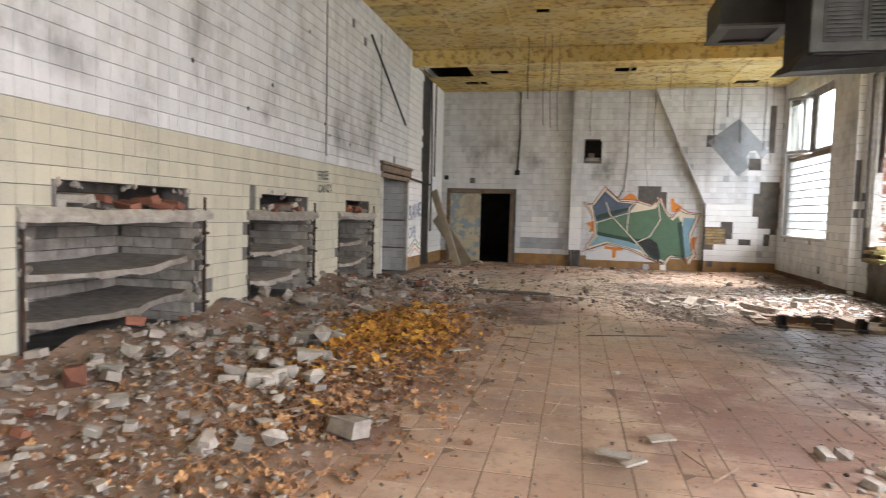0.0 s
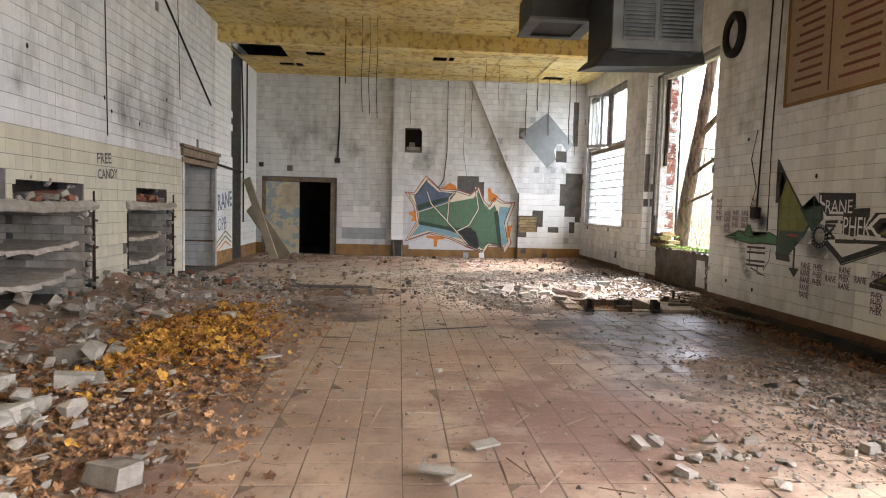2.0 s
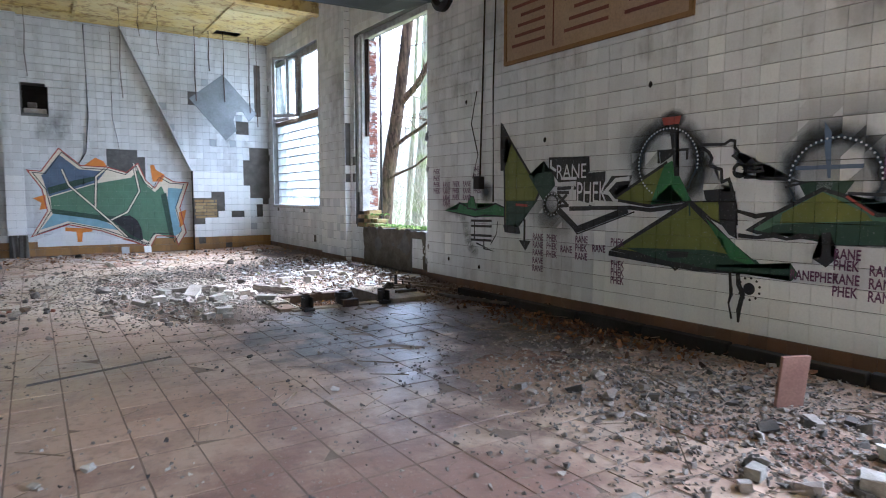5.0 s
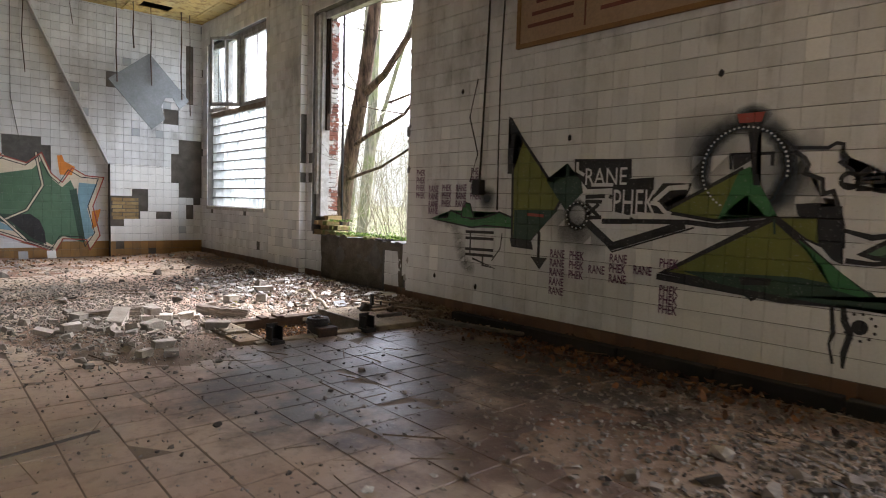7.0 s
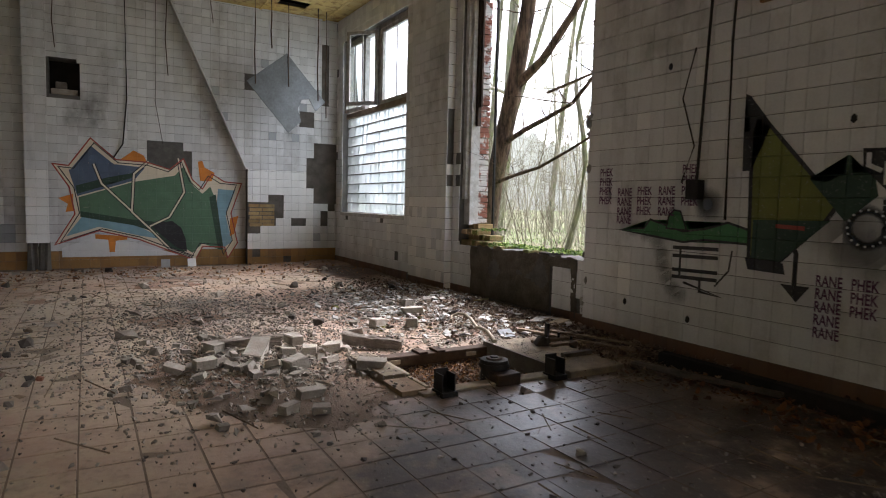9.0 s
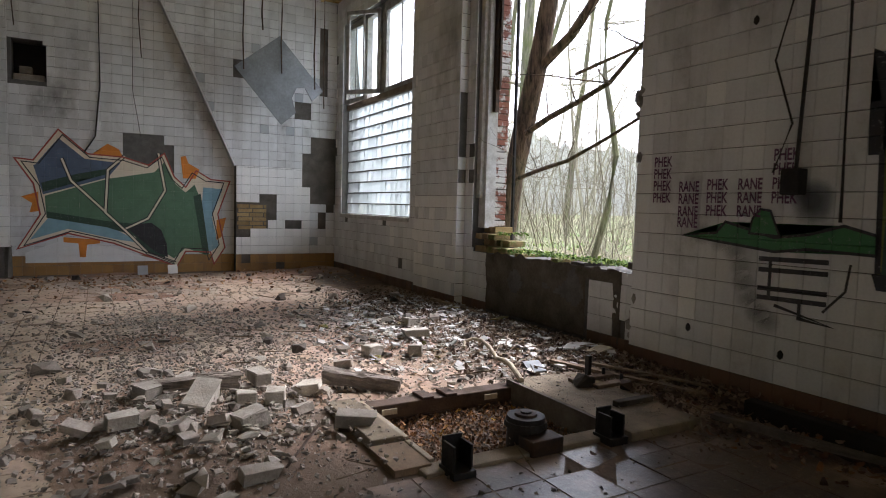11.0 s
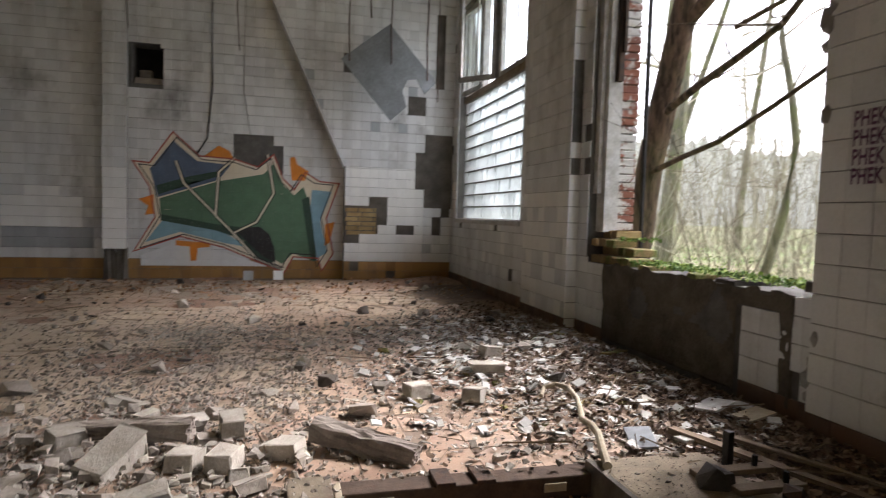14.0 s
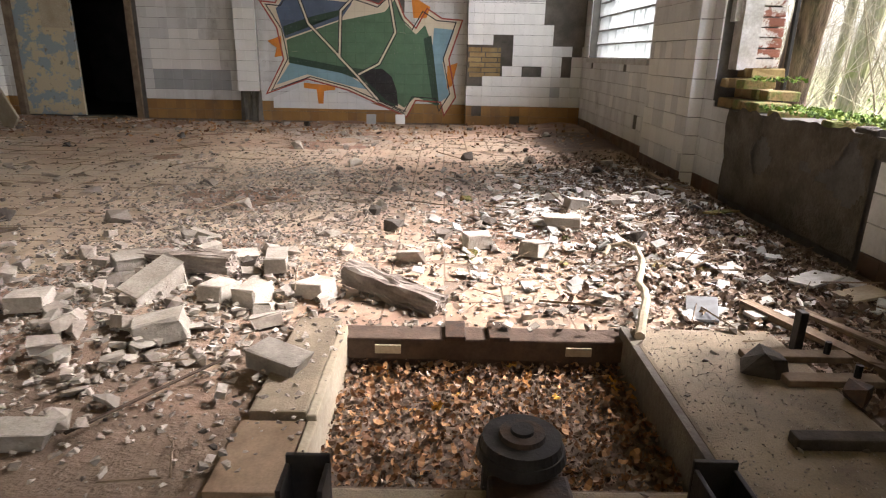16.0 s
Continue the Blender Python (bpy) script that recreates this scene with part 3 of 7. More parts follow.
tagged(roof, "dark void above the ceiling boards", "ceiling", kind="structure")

# ---- heaps and dust: one uneven sheet over the floor ----


def smooth(a, b, x):
    t = min(1.0, max(0.0, (x - a) / (b - a)))
    return t * t * (3 - 2 * t)


def bump2(x, y, cx, cy, rx, ry):
    return math.exp(-((x - cx) / rx) ** 2 - ((y - cy) / ry) ** 2)


def heap(x, y):
    """Height of the loose dirt at a place."""
    n = noise.fractal(Vector((x * 0.9, y * 0.9, 0.3)), 0.8, 2.1, 5)
    f = noise.fractal(Vector((x * 5, y * 5, 1.7)), 0.8, 2.1, 3)
    h = -0.024 + 0.016 * n + 0.005 * f
    h += 0.36 * smooth(-1.7, -3.6, x) * smooth(2.0, 4.0, y) * smooth(13.2, 11.0, y) * (0.75 + 0.4 * n)
    h += 0.16 * bump2(x, y, -1.75, 7.2, 0.7, 2.1) + 0.05 * bump2(x, y, -1.8, 4.6, 0.8, 1.2)
    h += 0.05 * bump2(x, y, -1.0, 11.2, 1.2, 0.5)
    h += 0.085 * bump2(x, y, 1.8, 10.9, 0.55, 0.75) + 0.03 * bump2(x, y, 1.6, 13.2, 1.0, 1.0)
    h += 0.036 * bump2(x, y, 2.15, 9.95, 0.55, 0.5)
    h += 0.06 * bump2(x, y, 4.9, 12.7, 0.9, 1.7) + 0.03 * bump2(x, y, 4.0, 12.4, 1.0, 1.3)
    h += 0.035 * bump2(x, y, 3.9, 5.0, 1.2, 1.2) + 0.03 * bump2(x, y, 3.6, 6.6, 0.8, 0.9) + 0.035 * bump2(x, y, 2.1, 4.6, 0.5, 0.4)
    h += 0.05 * smooth(4.6, 5.2, x) * smooth(13.5, 10.0, y)
    h += 0.035 * smooth(13.8, 18.0, y) * (0.55 + n) + 0.05 * smooth(4.3, 5.3, x) * smooth(12.0, 15.0, y)
    return h


nx, ny = 120, 300
gv, gf = [], []
for j in range(ny + 1):
    for i in range(nx + 1):
        x, y = XL + (XR + 0.1 - XL) * i / nx, YB + (YF - YB) * j / ny
        gv.append((x, y, heap(x, y)))
for j in range(ny):
    for i in range(nx):
        x, y = XL + (XR + 0.1 - XL) * (i + 0.5) / nx, YB + (YF - YB) * (j + 0.5) / ny
        if not (PIT[0] - 0.17 < x < PIT[1] + 0.5 and PIT[2] - 0.02 < y < PIT[3] + 0.02):
            a = j * (nx + 1) + i
            gf.append((a, a + 1, a + nx + 2, a + nx + 1))


def dust_mat():
    k = NT(mat("dust_and_mortar_crumbs"))
    a, b, c = k.noise(0.8, 5, 0.6), k.noise(14, 5, 0.7), k.noise(70, 4, 0.7)
    col = k.mix(k.ramp(a, [(0.4, 0.0), (0.6, 1.0)]), (0.25, 0.155, 0.115), (0.31, 0.23, 0.17))
    col = k.mix(k.ramp(b, [(0.5, 0.0), (0.7, 0.8)]), col, (0.15, 0.11, 0.085))
    col = k.mix(k.ramp(c, [(0.62, 0.0), (0.7, 0.9)]), col, (0.46, 0.42, 0.36))
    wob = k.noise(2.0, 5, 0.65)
    # Dark patches along the window wall: muck, with the dim light there painted in.
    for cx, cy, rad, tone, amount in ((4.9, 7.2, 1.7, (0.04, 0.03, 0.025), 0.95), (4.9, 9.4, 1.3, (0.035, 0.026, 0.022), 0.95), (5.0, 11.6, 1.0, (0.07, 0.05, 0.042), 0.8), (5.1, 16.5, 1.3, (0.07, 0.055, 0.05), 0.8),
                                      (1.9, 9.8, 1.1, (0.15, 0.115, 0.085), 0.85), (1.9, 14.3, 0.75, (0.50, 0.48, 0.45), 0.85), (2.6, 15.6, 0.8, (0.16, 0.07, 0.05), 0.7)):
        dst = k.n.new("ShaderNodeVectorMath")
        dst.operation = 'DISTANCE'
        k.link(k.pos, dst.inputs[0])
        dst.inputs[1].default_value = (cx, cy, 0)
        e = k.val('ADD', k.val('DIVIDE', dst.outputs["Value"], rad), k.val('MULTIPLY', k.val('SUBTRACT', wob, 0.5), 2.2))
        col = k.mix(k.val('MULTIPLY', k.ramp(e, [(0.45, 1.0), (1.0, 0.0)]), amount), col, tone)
    k.bump(k.val('ADD', b, k.val('MULTIPLY', c, 0.6)), 0.7, 0.02)
    return k.done(col, 0.95, 0.0, 0.2)


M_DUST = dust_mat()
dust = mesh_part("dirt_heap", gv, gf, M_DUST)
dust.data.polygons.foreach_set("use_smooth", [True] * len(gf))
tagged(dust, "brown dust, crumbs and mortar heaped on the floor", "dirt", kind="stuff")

# ---- windows and doors ----
window_1 = empty("window_1", "tall window, glass blocks below an open casement", "window", kind="structure", at=(XW, 16.7, W1[2]))


def at(o, parent):
    """Puts a part, built in world metres, under a parent that stands elsewhere."""
    o.parent = parent
    o.matrix_parent_inverse = parent.matrix_basis.inverted()
    return o


def put(name, bm, material, parent, label=""):
    return at(part(name, bm, material, None, label), parent)


gb = 0.19
cols = int((W1[1] - W1[0]) / gb)
rows_n = 10
sx = (W1[1] - W1[0]) / cols
me = bpy.data.meshes.new("glass_block")
b = boxes((0, 0.07, -sx / 2 + 0.0015, sx / 2 - 0.0015, 0.002, 0.184), bevel=0.012)
b.to_mesh(me)
b.free()
me.materials.append(M_GBLOCK)
for i in range(cols):
    for j in range(rows_n):
        o = new("glass_block", me)
        o.location = (XW + 0.12 + random.uniform(-0.006, 0.006), W1[0] + sx * (i + 0.5), W1[2] + 0.02 + 0.187 * j)
        o.rotation_euler = (0, radians(random.uniform(-2, 7)), radians(random.uniform(-3, 3)))
        o.visible_shadow = False
        at(o, window_1)
ZM = W1[2] + 0.02 + 0.187 * rows_n
M_GROUT = rough_mat("pale_grout", (0.34, 0.34, 0.32), (0.22, 0.22, 0.2), 8, 60)
put("grout", boxes(*[(XW + 0.11, XW + 0.2, W1[0], W1[1], W1[2] + 0.008 + 0.187 * j, W1[2] + 0.028 + 0.187 * j) for j in range(rows_n + 1)],
                   (XW + 0.115, XW + 0.195, W1[0], W1[0] + 0.012, W1[2], ZM), (XW + 0.115, XW + 0.195, W1[1] - 0.012, W1[1], W1[2], ZM)), M_GROUT, window_1)
put("sill", boxes((XW - 0.03, XO, W1[0], W1[1], W1[2] - 0.05, W1[2] + 0.016), bevel=0.008), M_WPAINT, window_1)
put("transom", boxes((XW + 0.08, XW + 0.24, W1[0], W1[1], ZM, ZM + 0.09), bevel=0.008), M_WOOD, window_1, "dark weathered transom")
# Dirty frame paint, darkened further to put its backlit side into the colour.
M_OLDPAINT = rough_mat("grey_weathered_paint", (0.46, 0.45, 0.43), (0.26, 0.24, 0.22), 9, 60, 0.75, 0.4)
put("window_frame", boxes((XW + 0.1, XW + 0.2, W1[0], W1[0] + 0.08, ZM, W1[3]), (XW + 0.1, XW + 0.2, W1[1] - 0.08, W1[1], ZM, W1[3]),
                          (XW + 0.1, XW + 0.2, W1[0], W1[1], W1[3] - 0.08, W1[3]), (XW + 0.1, XW + 0.2, 16.5, 16.62, ZM, W1[3]), (XW + 0.1, XW + 0.2, 17.2, 17.28, ZM, W1[3])), M_OLDPAINT, window_1)


def sash(y0, y1, m, label):
    """A small glazed sash between y0 and y1, laid by m."""
    z0, z1 = ZM + 0.1, W1[3] - 0.08
    f = put("casement", boxes((-0.05, 0, y0, y0 + 0.055, z0, z1), (-0.05, 0, y1 - 0.055, y1, z0, z1), (-0.05, 0, y0 + 0.055, y1 - 0.055, z0, z0 + 0.07), (-0.05, 0, y0 + 0.055, y1 - 0.055, z1 - 0.06, z1),
                              (-0.03, -0.012, (y0 + y1) / 2 - 0.012, (y0 + y1) / 2 + 0.012, z0 + 0.07, z1 - 0.06), m=m), M_OLDPAINT, window_1, label)
    p = put("pane", boxes((-0.028, -0.024, y0 + 0.055, y1 - 0.055, z0 + 0.07, z1 - 0.06), m=m), M_GLASS, f)
    p.visible_shadow = False


sash(15.34, 16.49, Matrix.Translation((XW + 0.16, 0, 0)), "shut sash with peeling paint")
sash(17.29, 18.01, Matrix.Translation((XW + 0.1, 17.65, 0)) @ Matrix.Rotation(radians(7), 4, 'Z') @ Matrix.Translation((0, -17.65, 0)), "sash hanging ajar, peeling paint")
sash(0.0, 0.62, Matrix.Translation((XW + 0.1, 16.6, 0)) @ Matrix.Rotation(radians(40), 4, 'Z'), "open casement with peeling paint")

window_2 = empty("window_2", "window opening broken out to the brickwork, frame remains", "window", kind="structure", at=(XS, 12.1, W2[2]))
put("window_frame", boxes((5.44, 5.58, 13.36, 13.5, 1.0, 4.15), (5.4, 5.44, 13.42, 13.54, 1.35, 4.1), (5.48, 5.58, W2[0] + 0.3, 13.4, 4.05, 4.15)), M_WPAINT, window_2, "splintered white window post")
put("casement", boxes((5.5, 5.55, 13.3, 13.36, 2.35, 4.15), (5.52, 5.545, 13.26, 13.3, 2.6, 4.1)), M_IRON, window_2, "dark remains of a sash")
bm = bmesh.new()
tube(bm, [(5.78, 13.28, 0.6), (5.78, 13.3, 4.2)], 0.022, None, 6)
put("bar", bm, M_BLACK, window_2, "black upright bar")
# brick jamb and the broken sill, brick by brick
brick_shapes = []
for k in range(5):
    b = bmesh.new()
    box(b, -0.12, 0.12, -0.056, 0.056, -0.033, 0.033)
    bmesh.ops.bevel(b, geom=list(b.edges), offset=0.005, segments=1, affect='EDGES')
    for v in b.verts:
        v.co += Vector((random.uniform(-1, 1), random.uniform(-1, 1), random.uniform(-1, 1))) * 0.005
    me = bpy.data.meshes.new("brick")
    b.to_mesh(me)
    b.free()
    brick_shapes.append(me)
BRICK_MATS = [M_BRICK, M_YBRICK, M_CONC]


def moss_mat():
    k = NT(mat("mossy_brick"))
    n, f = k.noise(9, 5, 0.65), k.noise(60, 4, 0.7)
    c = k.mix(k.ramp(n, [(0.42, 0.0), (0.6, 1.0)]), (0.28, 0.19, 0.08), (0.14, 0.17, 0.04))
    c = k.mix(k.ramp(f, [(0.45, 0.0), (0.7, 0.7)]), c, (0.08, 0.08, 0.03))
    k.bump(f, 0.7, 0.02)
    return k.done(c, 0.95)


M_MOSS = moss_mat()


def painted_brick_mat():
    k = NT(mat("brick_with_flaking_whitewash"))
    n, f = k.noise(6, 6, 0.7), k.noise(60, 4, 0.7)
    c = k.mix(k.rand, (0.30, 0.12, 0.08), (0.21, 0.09, 0.065))
    c = k.mix(k.ramp(n, [(0.47, 0.0), (0.53, 1.0)]), c, (0.62, 0.60, 0.57))
    c = k.mix(0.5, c, k.ramp(f, [(0.3, 0.6), (0.7, 1.0)]), 'MULTIPLY')
    k.bump(f, 0.6, 0.01)
    return k.done(c, 0.95)


M_PBRICK = painted_brick_mat()
M_RENDER = rough_mat("dark_damp_render", (0.10, 0.085, 0.065), (0.19, 0.165, 0.13), 5, 45, 0.95, 0.9, 0.03)


def brick_at(x, y, z, material, parent=None, rz=0.0, rx=0.0, ry=0.0, s=1.0):
    me = random.choice(brick_shapes)
    key = me.name + material.name
    if key not in brick_cache:
        c = me.copy()
        c.name = "brick"
        c.materials.append(material)
        brick_cache[key] = c
    o = new("brick", brick_cache[key])
    o.matrix_basis = pose(x, y, z, rx, ry, rz) @ Matrix.Scale(s, 4)
    if parent:
        at(o, parent)
    return o


brick_cache = {}
for j in range(46):
    z = 0.75 + 0.075 * j
    if z < 4.1:
        brick_at(5.69, 13.53 - random.uniform(0, 0.012), z, M_PBRICK, window_2)
for j in range(9):                      # stepped rest of the jamb, mossy
    for i in range(max(1, 5 - j)):
        z = 0.755 + 0.075 * j
        if z < 1.03 + 0.0 * i:
            brick_at(5.5 + 0.12 * (j % 2), 13.4 - 0.13 * i, z, M_MOSS if i > 1 else M_YBRICK, window_2, rz=random.uniform(-6, 6))
for j in (2, 3):                        # sill courses, ragged top
    y = W2[0] + 0.05
    while y < 13.3:
        z = W2[2] - 0.07 * (3 - j)
        if j < 2 or random.random() < (0.85 if j == 2 else 0.45):
            for x in (5.5, 5.68):
                brick_at(x + random.uniform(-0.02, 0.02), y + 0.06, z, M_MOSS if j >= 2 and random.random() < 0.6 else M_DARKSTONE, window_2, rz=random.uniform(-5, 5))
        y += 0.125
for k in range(3):
    brick_at(5.5 + 0.1 * k, W2[0] + 0.12, 0.78 + 0.07 * k, M_DARKSTONE, window_2, rz=20 * k)
# crumbling dark render under the opening
bm = bmesh.new()
rows_v = []
for j in range(25):
    row = []
    for i in range(81):
        y, z = 11.06 + 2.12 * i / 80, 0.06 + 0.67 * j / 24
        n = noise.fractal(Vector((y * 4, z * 4, 2.0)), 0.8, 2.1, 4)
        rim = 0.05 * noise.noise(Vector((y * 7, 1.0, 0.0))) if j == 24 else 0.0
        row.append(bm.verts.new((5.345 - 0.016 * n - (0.0 if 0 < i < 80 and j else -0.03), y, z + rim)))
    rows_v.append(row)
for p, q in zip(rows_v, rows_v[1:]):
    for i in range(80):
        y, z = (p[i].co.y, p[i].co.z)
        if noise.noise(Vector((y * 3.3, z * 3.3, 7.0))) < 0.42 and not (11.14 < y < 11.5 and z < 0.6):
            bm.faces.new((p[i], p[i + 1], q[i + 1], q[i]))
put("bare_render", bm, M_RENDER, window_2, "dark crumbling render below the sill")
# ragged render on the broken right jamb
bm = bmesh.new()
for k in range(130):
    z = 0.2 + 3.4 * k / 130
    r = 0.02 + 0.045 * abs(noise.noise(Vector((z * 3.1, 0.4, 0)))) + random.uniform(0, 0.018)
    bmesh.ops.create_icosphere(bm, subdivisions=1, radius=r, matrix=pose(5.27 + random.uniform(0.0, 0.45), W2[0] - 0.01 + 0.06 * noise.noise(Vector((z * 2.3, 5, 0))) + random.uniform(-0.015, 0.015), z,
                               random.uniform(0, 180), random.uniform(0, 180), 0) @ Matrix.Diagonal((1.5, 0.8, 1.4, 1)))
tagged(put("broken_edge", bm, M_PLASTER, window_2, "ragged broken plaster edge"), "ragged broken plaster edge", kind="stuff")

for n, W in (("window_3", W3), ("window_4", W4)):
    wnd = empty(n, "open window hole in the tiled wall", "window", kind="structure", at=(XR, W[0], W[2]))
    put("window_frame", boxes((XR + 0.2, XR + 0.28, W[0], W[0] + 0.06, W[2], W[3]), (XR + 0.2, XR + 0.28, W[1] - 0.06, W[1], W[2], W[3])), M_WPAINT, wnd)


def peel_mat():
    k = NT(mat("peeling_blue_door_paint"))
    a, f = k.noise(4.2, 6, 0.65), k.noise(60, 3, 0.6)
    c = k.mix(k.ramp(a, [(0.47, 0.0), (0.52, 1.0)]), (0.27, 0.34, 0.38), (0.52, 0.46, 0.31))
    c = k.mix(k.ramp(k.noise(9, 6, 0.7), [(0.6, 0.0), (0.66, 1.0)]), c, (0.20, 0.17, 0.11))
    k.bump(k.ramp(a, [(0.47, 0.0), (0.52, 1.0)]), 0.5, 0.004)
    return k.done(c, 0.75)


M_PEEL = peel_mat()
door_1 = empty("door_1", "double doorway, one peeling blue leaf shut", "door", kind="structure", at=(-2.6, YF, 0))
door_leaf = put("leaf", boxes((-3.48, -2.57, YF + 0.05, YF + 0.1, 0.02, 2.0), bevel=0.006), M_PEEL, door_1, "peeling blue and cream door leaf")
put("panel", boxes((-3.05, -2.6, YF + 0.035, YF + 0.055, 1.35, 1.92), bevel=0.004), M_BOARD, door_leaf, "pale board nailed on the leaf")
put("frame", boxes((-3.58, -3.48, YF - 0.03, YF + 0.12, 0, 2.1), (-1.7, -1.6, YF - 0.03, YF + 0.12, 0, 2.1), (-3.58, -1.6, YF - 0.03, YF + 0.12, 2.01, 2.1), bevel=0.006), M_WOOD, door_1, "bare weathered door frame")
door_2 = empty("door_2", "open doorway with a splintered timber lintel", "door", kind="structure", at=(XL, 13.9, 0))
put("lintel", boxes((XL - 0.1, XL + 0.05, 12.75, 14.98, 2.22, 2.36), (XL - 0.08, XL + 0.08, 12.7, 15.0, 2.37, 2.43), (XL - 0.1, XL + 0.03, 12.8, 14.9, 2.10, 2.2), bevel=0.01), M_WOOD, door_2, "weathered lintel")
put("jamb", boxes((XL - 0.08, XL + 0.02, 12.82, 12.9, 0, 2.22), (XL - 0.08, XL + 0.02, 14.8, 14.88, 0, 2.22), bevel=0.006), M_WPAINT, door_2)
for z in (0.55, 1.2):
    bm = bmesh.new()
    tube(bm, [(XL - 1.6, 14.8, z), (XL - 0.02, 14.8, z)], 0.02)
    put("pipe", bm, M_WOOD, door_2, "stained pipe across the reveal")

# ---- left wall niches ----


def shared_box(name, dx, dy, dz, material):
    me = bpy.data.meshes.new(name)
    bm = boxes((-dx / 2, dx / 2, -dy / 2, dy / 2, -dz / 2, dz / 2))
    bm.to_mesh(me)
    bm.free()
    me.materials.append(material)
    return me


BACK_BLOCK = shared_box("back_block", 0.03, 0.24, 0.107, M_CONC)
SIDE_BRICK = shared_box("side_brick", 0.232, 0.05, 0.107, M_BLOCK)


def niche(o, arch):
    a, b = o[0], o[1]
    n = empty("oven_niche", "broken brick niche with sagging shelves, soot inside", "niche", group="wall niches", at=(XL, (a + b) / 2, 0))
    # masonry lining, joints recessed
    for j in range(16):
        z = 0.02 + 0.115 * j
        y = a - 0.1 * (j % 2)
        while y < b - 0.05:
            if y > a - 0.11:
                k = new("back_block", BACK_BLOCK)
                k.location = (XL - 1.085 + random.uniform(0, 0.01), min(max(y + 0.12, a + 0.12), b - 0.12), z + 0.053)
                at(k, n)
            y += 0.248
    for y in (a + 0.025, b - 0.025):
        for j in range(11):
            x = XL - 0.945 + (0.09 if j % 2 else 0.0)
            while x < XL - 0.12:
                k = new("side_brick", SIDE_BRICK)
                k.location = (x, y + random.uniform(-0.004, 0.004), 0.073 + 0.115 * j)
                at(k, n)
                x += 0.24
    for z, dz in ((0.86, 0.06), (0.5, 0.09), (0.15, 0.02)):
        bm = bmesh.new()
        k = 14
        top = []
        for i in range(k + 1):
            y = a + 0.05 + (b - a - 0.1) * i / k
            sag = dz * math.sin(math.pi * i / k) + random.uniform(-0.012, 0.012)
            for x, lst in ((XL - 0.12 - random.uniform(0, 0.1), top), ):
                lst.append([bm.verts.new((x, y, z - sag)), bm.verts.new((XL - 1.05, y, z - sag * 0.4)),
                            bm.verts.new((x + 0.02, y, z - sag - random.uniform(0.035, 0.07))), bm.verts.new((XL - 1.05, y, z - sag * 0.4 - 0.05))])
        for p, q in zip(top, top[1:]):
            bm.faces.new((p[0], q[0], q[1], p[1]))
            bm.faces.new((p[2], p[3], q[3], q[2]))
            bm.faces.new((p[0], p[2], q[2], q[0]))
        put("shelf", bm, M_MORTAR if z < 0.3 else M_CONC, n, "cracked sagging concrete shelf")
    # broken concrete lintel with brick rubble in the gap above
    bm = bmesh.new()
    k = 12
    ringo = []
    for i in range(k + 1):
        y = a - 0.06 + (b - a + 0.14) * i / k
        d = random.uniform(0.0, 0.035)
        zz = 1.26 - 0.03 * math.sin(math.pi * i / k) + random.uniform(-0.012, 0.012)
        ringo.append([bm.verts.new(p) for p in ((XL - 0.25, y, zz), (XL + 0.03 + d, y, zz), (XL + 0.045 + d, y, zz + 0.05), (XL + 0.0, y, zz + 0.12), (XL - 0.25, y, zz + 0.12))])
    for p, q in zip(ringo, ringo[1:]):
        for i in range(5):
            bm.faces.new((p[i], p[(i + 1) % 5], q[(i + 1) % 5], q[i]))
    bm.faces.new(ringo[0])
    bm.faces.new(list(reversed(ringo[-1])))
    put("lintel", bm, M_BLOCK, n, "spalled concrete lintel")
    for i in range(int((arch[1] - arch[0]) / 0.13)):
        if random.random() < 0.85:
            brick_at(XL - 0.1 + random.uniform(-0.1, 0.05), arch[0] + 0.08 + 0.13 * i, 1.39 + random.uniform(0, 0.06), random.choice([M_BRICK, M_BLOCK, M_BRICK]), n,
                     rz=random.uniform(-30, 30), rx=random.uniform(-20, 20), ry=random.uniform(-10, 10))
    bm = bmesh.new()
    for k in range(90):
        side = k % 3
        y = (a, b, random.uniform(a, b))[side] + random.uniform(-0.05, 0.05)
        z = random.uniform(0.2, 1.3) if side < 2 else random.choice((1.3, 1.36, arch[3])) + random.uniform(-0.05, 0.04)
        bmesh.ops.create_icosphere(bm, subdivisions=1, radius=random.uniform(0.018, 0.05), matrix=pose(XL - random.uniform(0.0, 0.14), y, z, random.uniform(0, 180), random.uniform(0, 180), 0) @ Matrix.Diagonal((1.3, 1, 0.7, 1)))
    tagged(put("broken_edge", bm, M_CONC, n, "crumbled masonry round the opening"), "crumbled masonry round the opening", kind="stuff")
    put("edge_bar", boxes((XL - 0.01, XL + 0.018, b + 0.0, b + 0.025, 0.05, 1.5)), M_IRON, n, "rusty steel edge strip")
    put("edge_bar", boxes((XL - 0.01, XL + 0.018, a - 0.03, a - 0.01, 0.1, 1.2)), M_IRON, n, "rusty steel edge strip")
    for z in (0.35, 0.75, 1.1):
        put("hinge", boxes((XL, XL + 0.035, b - 0.02, b + 0.06, z, z + 0.03)), M_IRON, n)
    return n


for o, ar in zip(OPEN_L, ARCH_L):
    niche(o, ar)

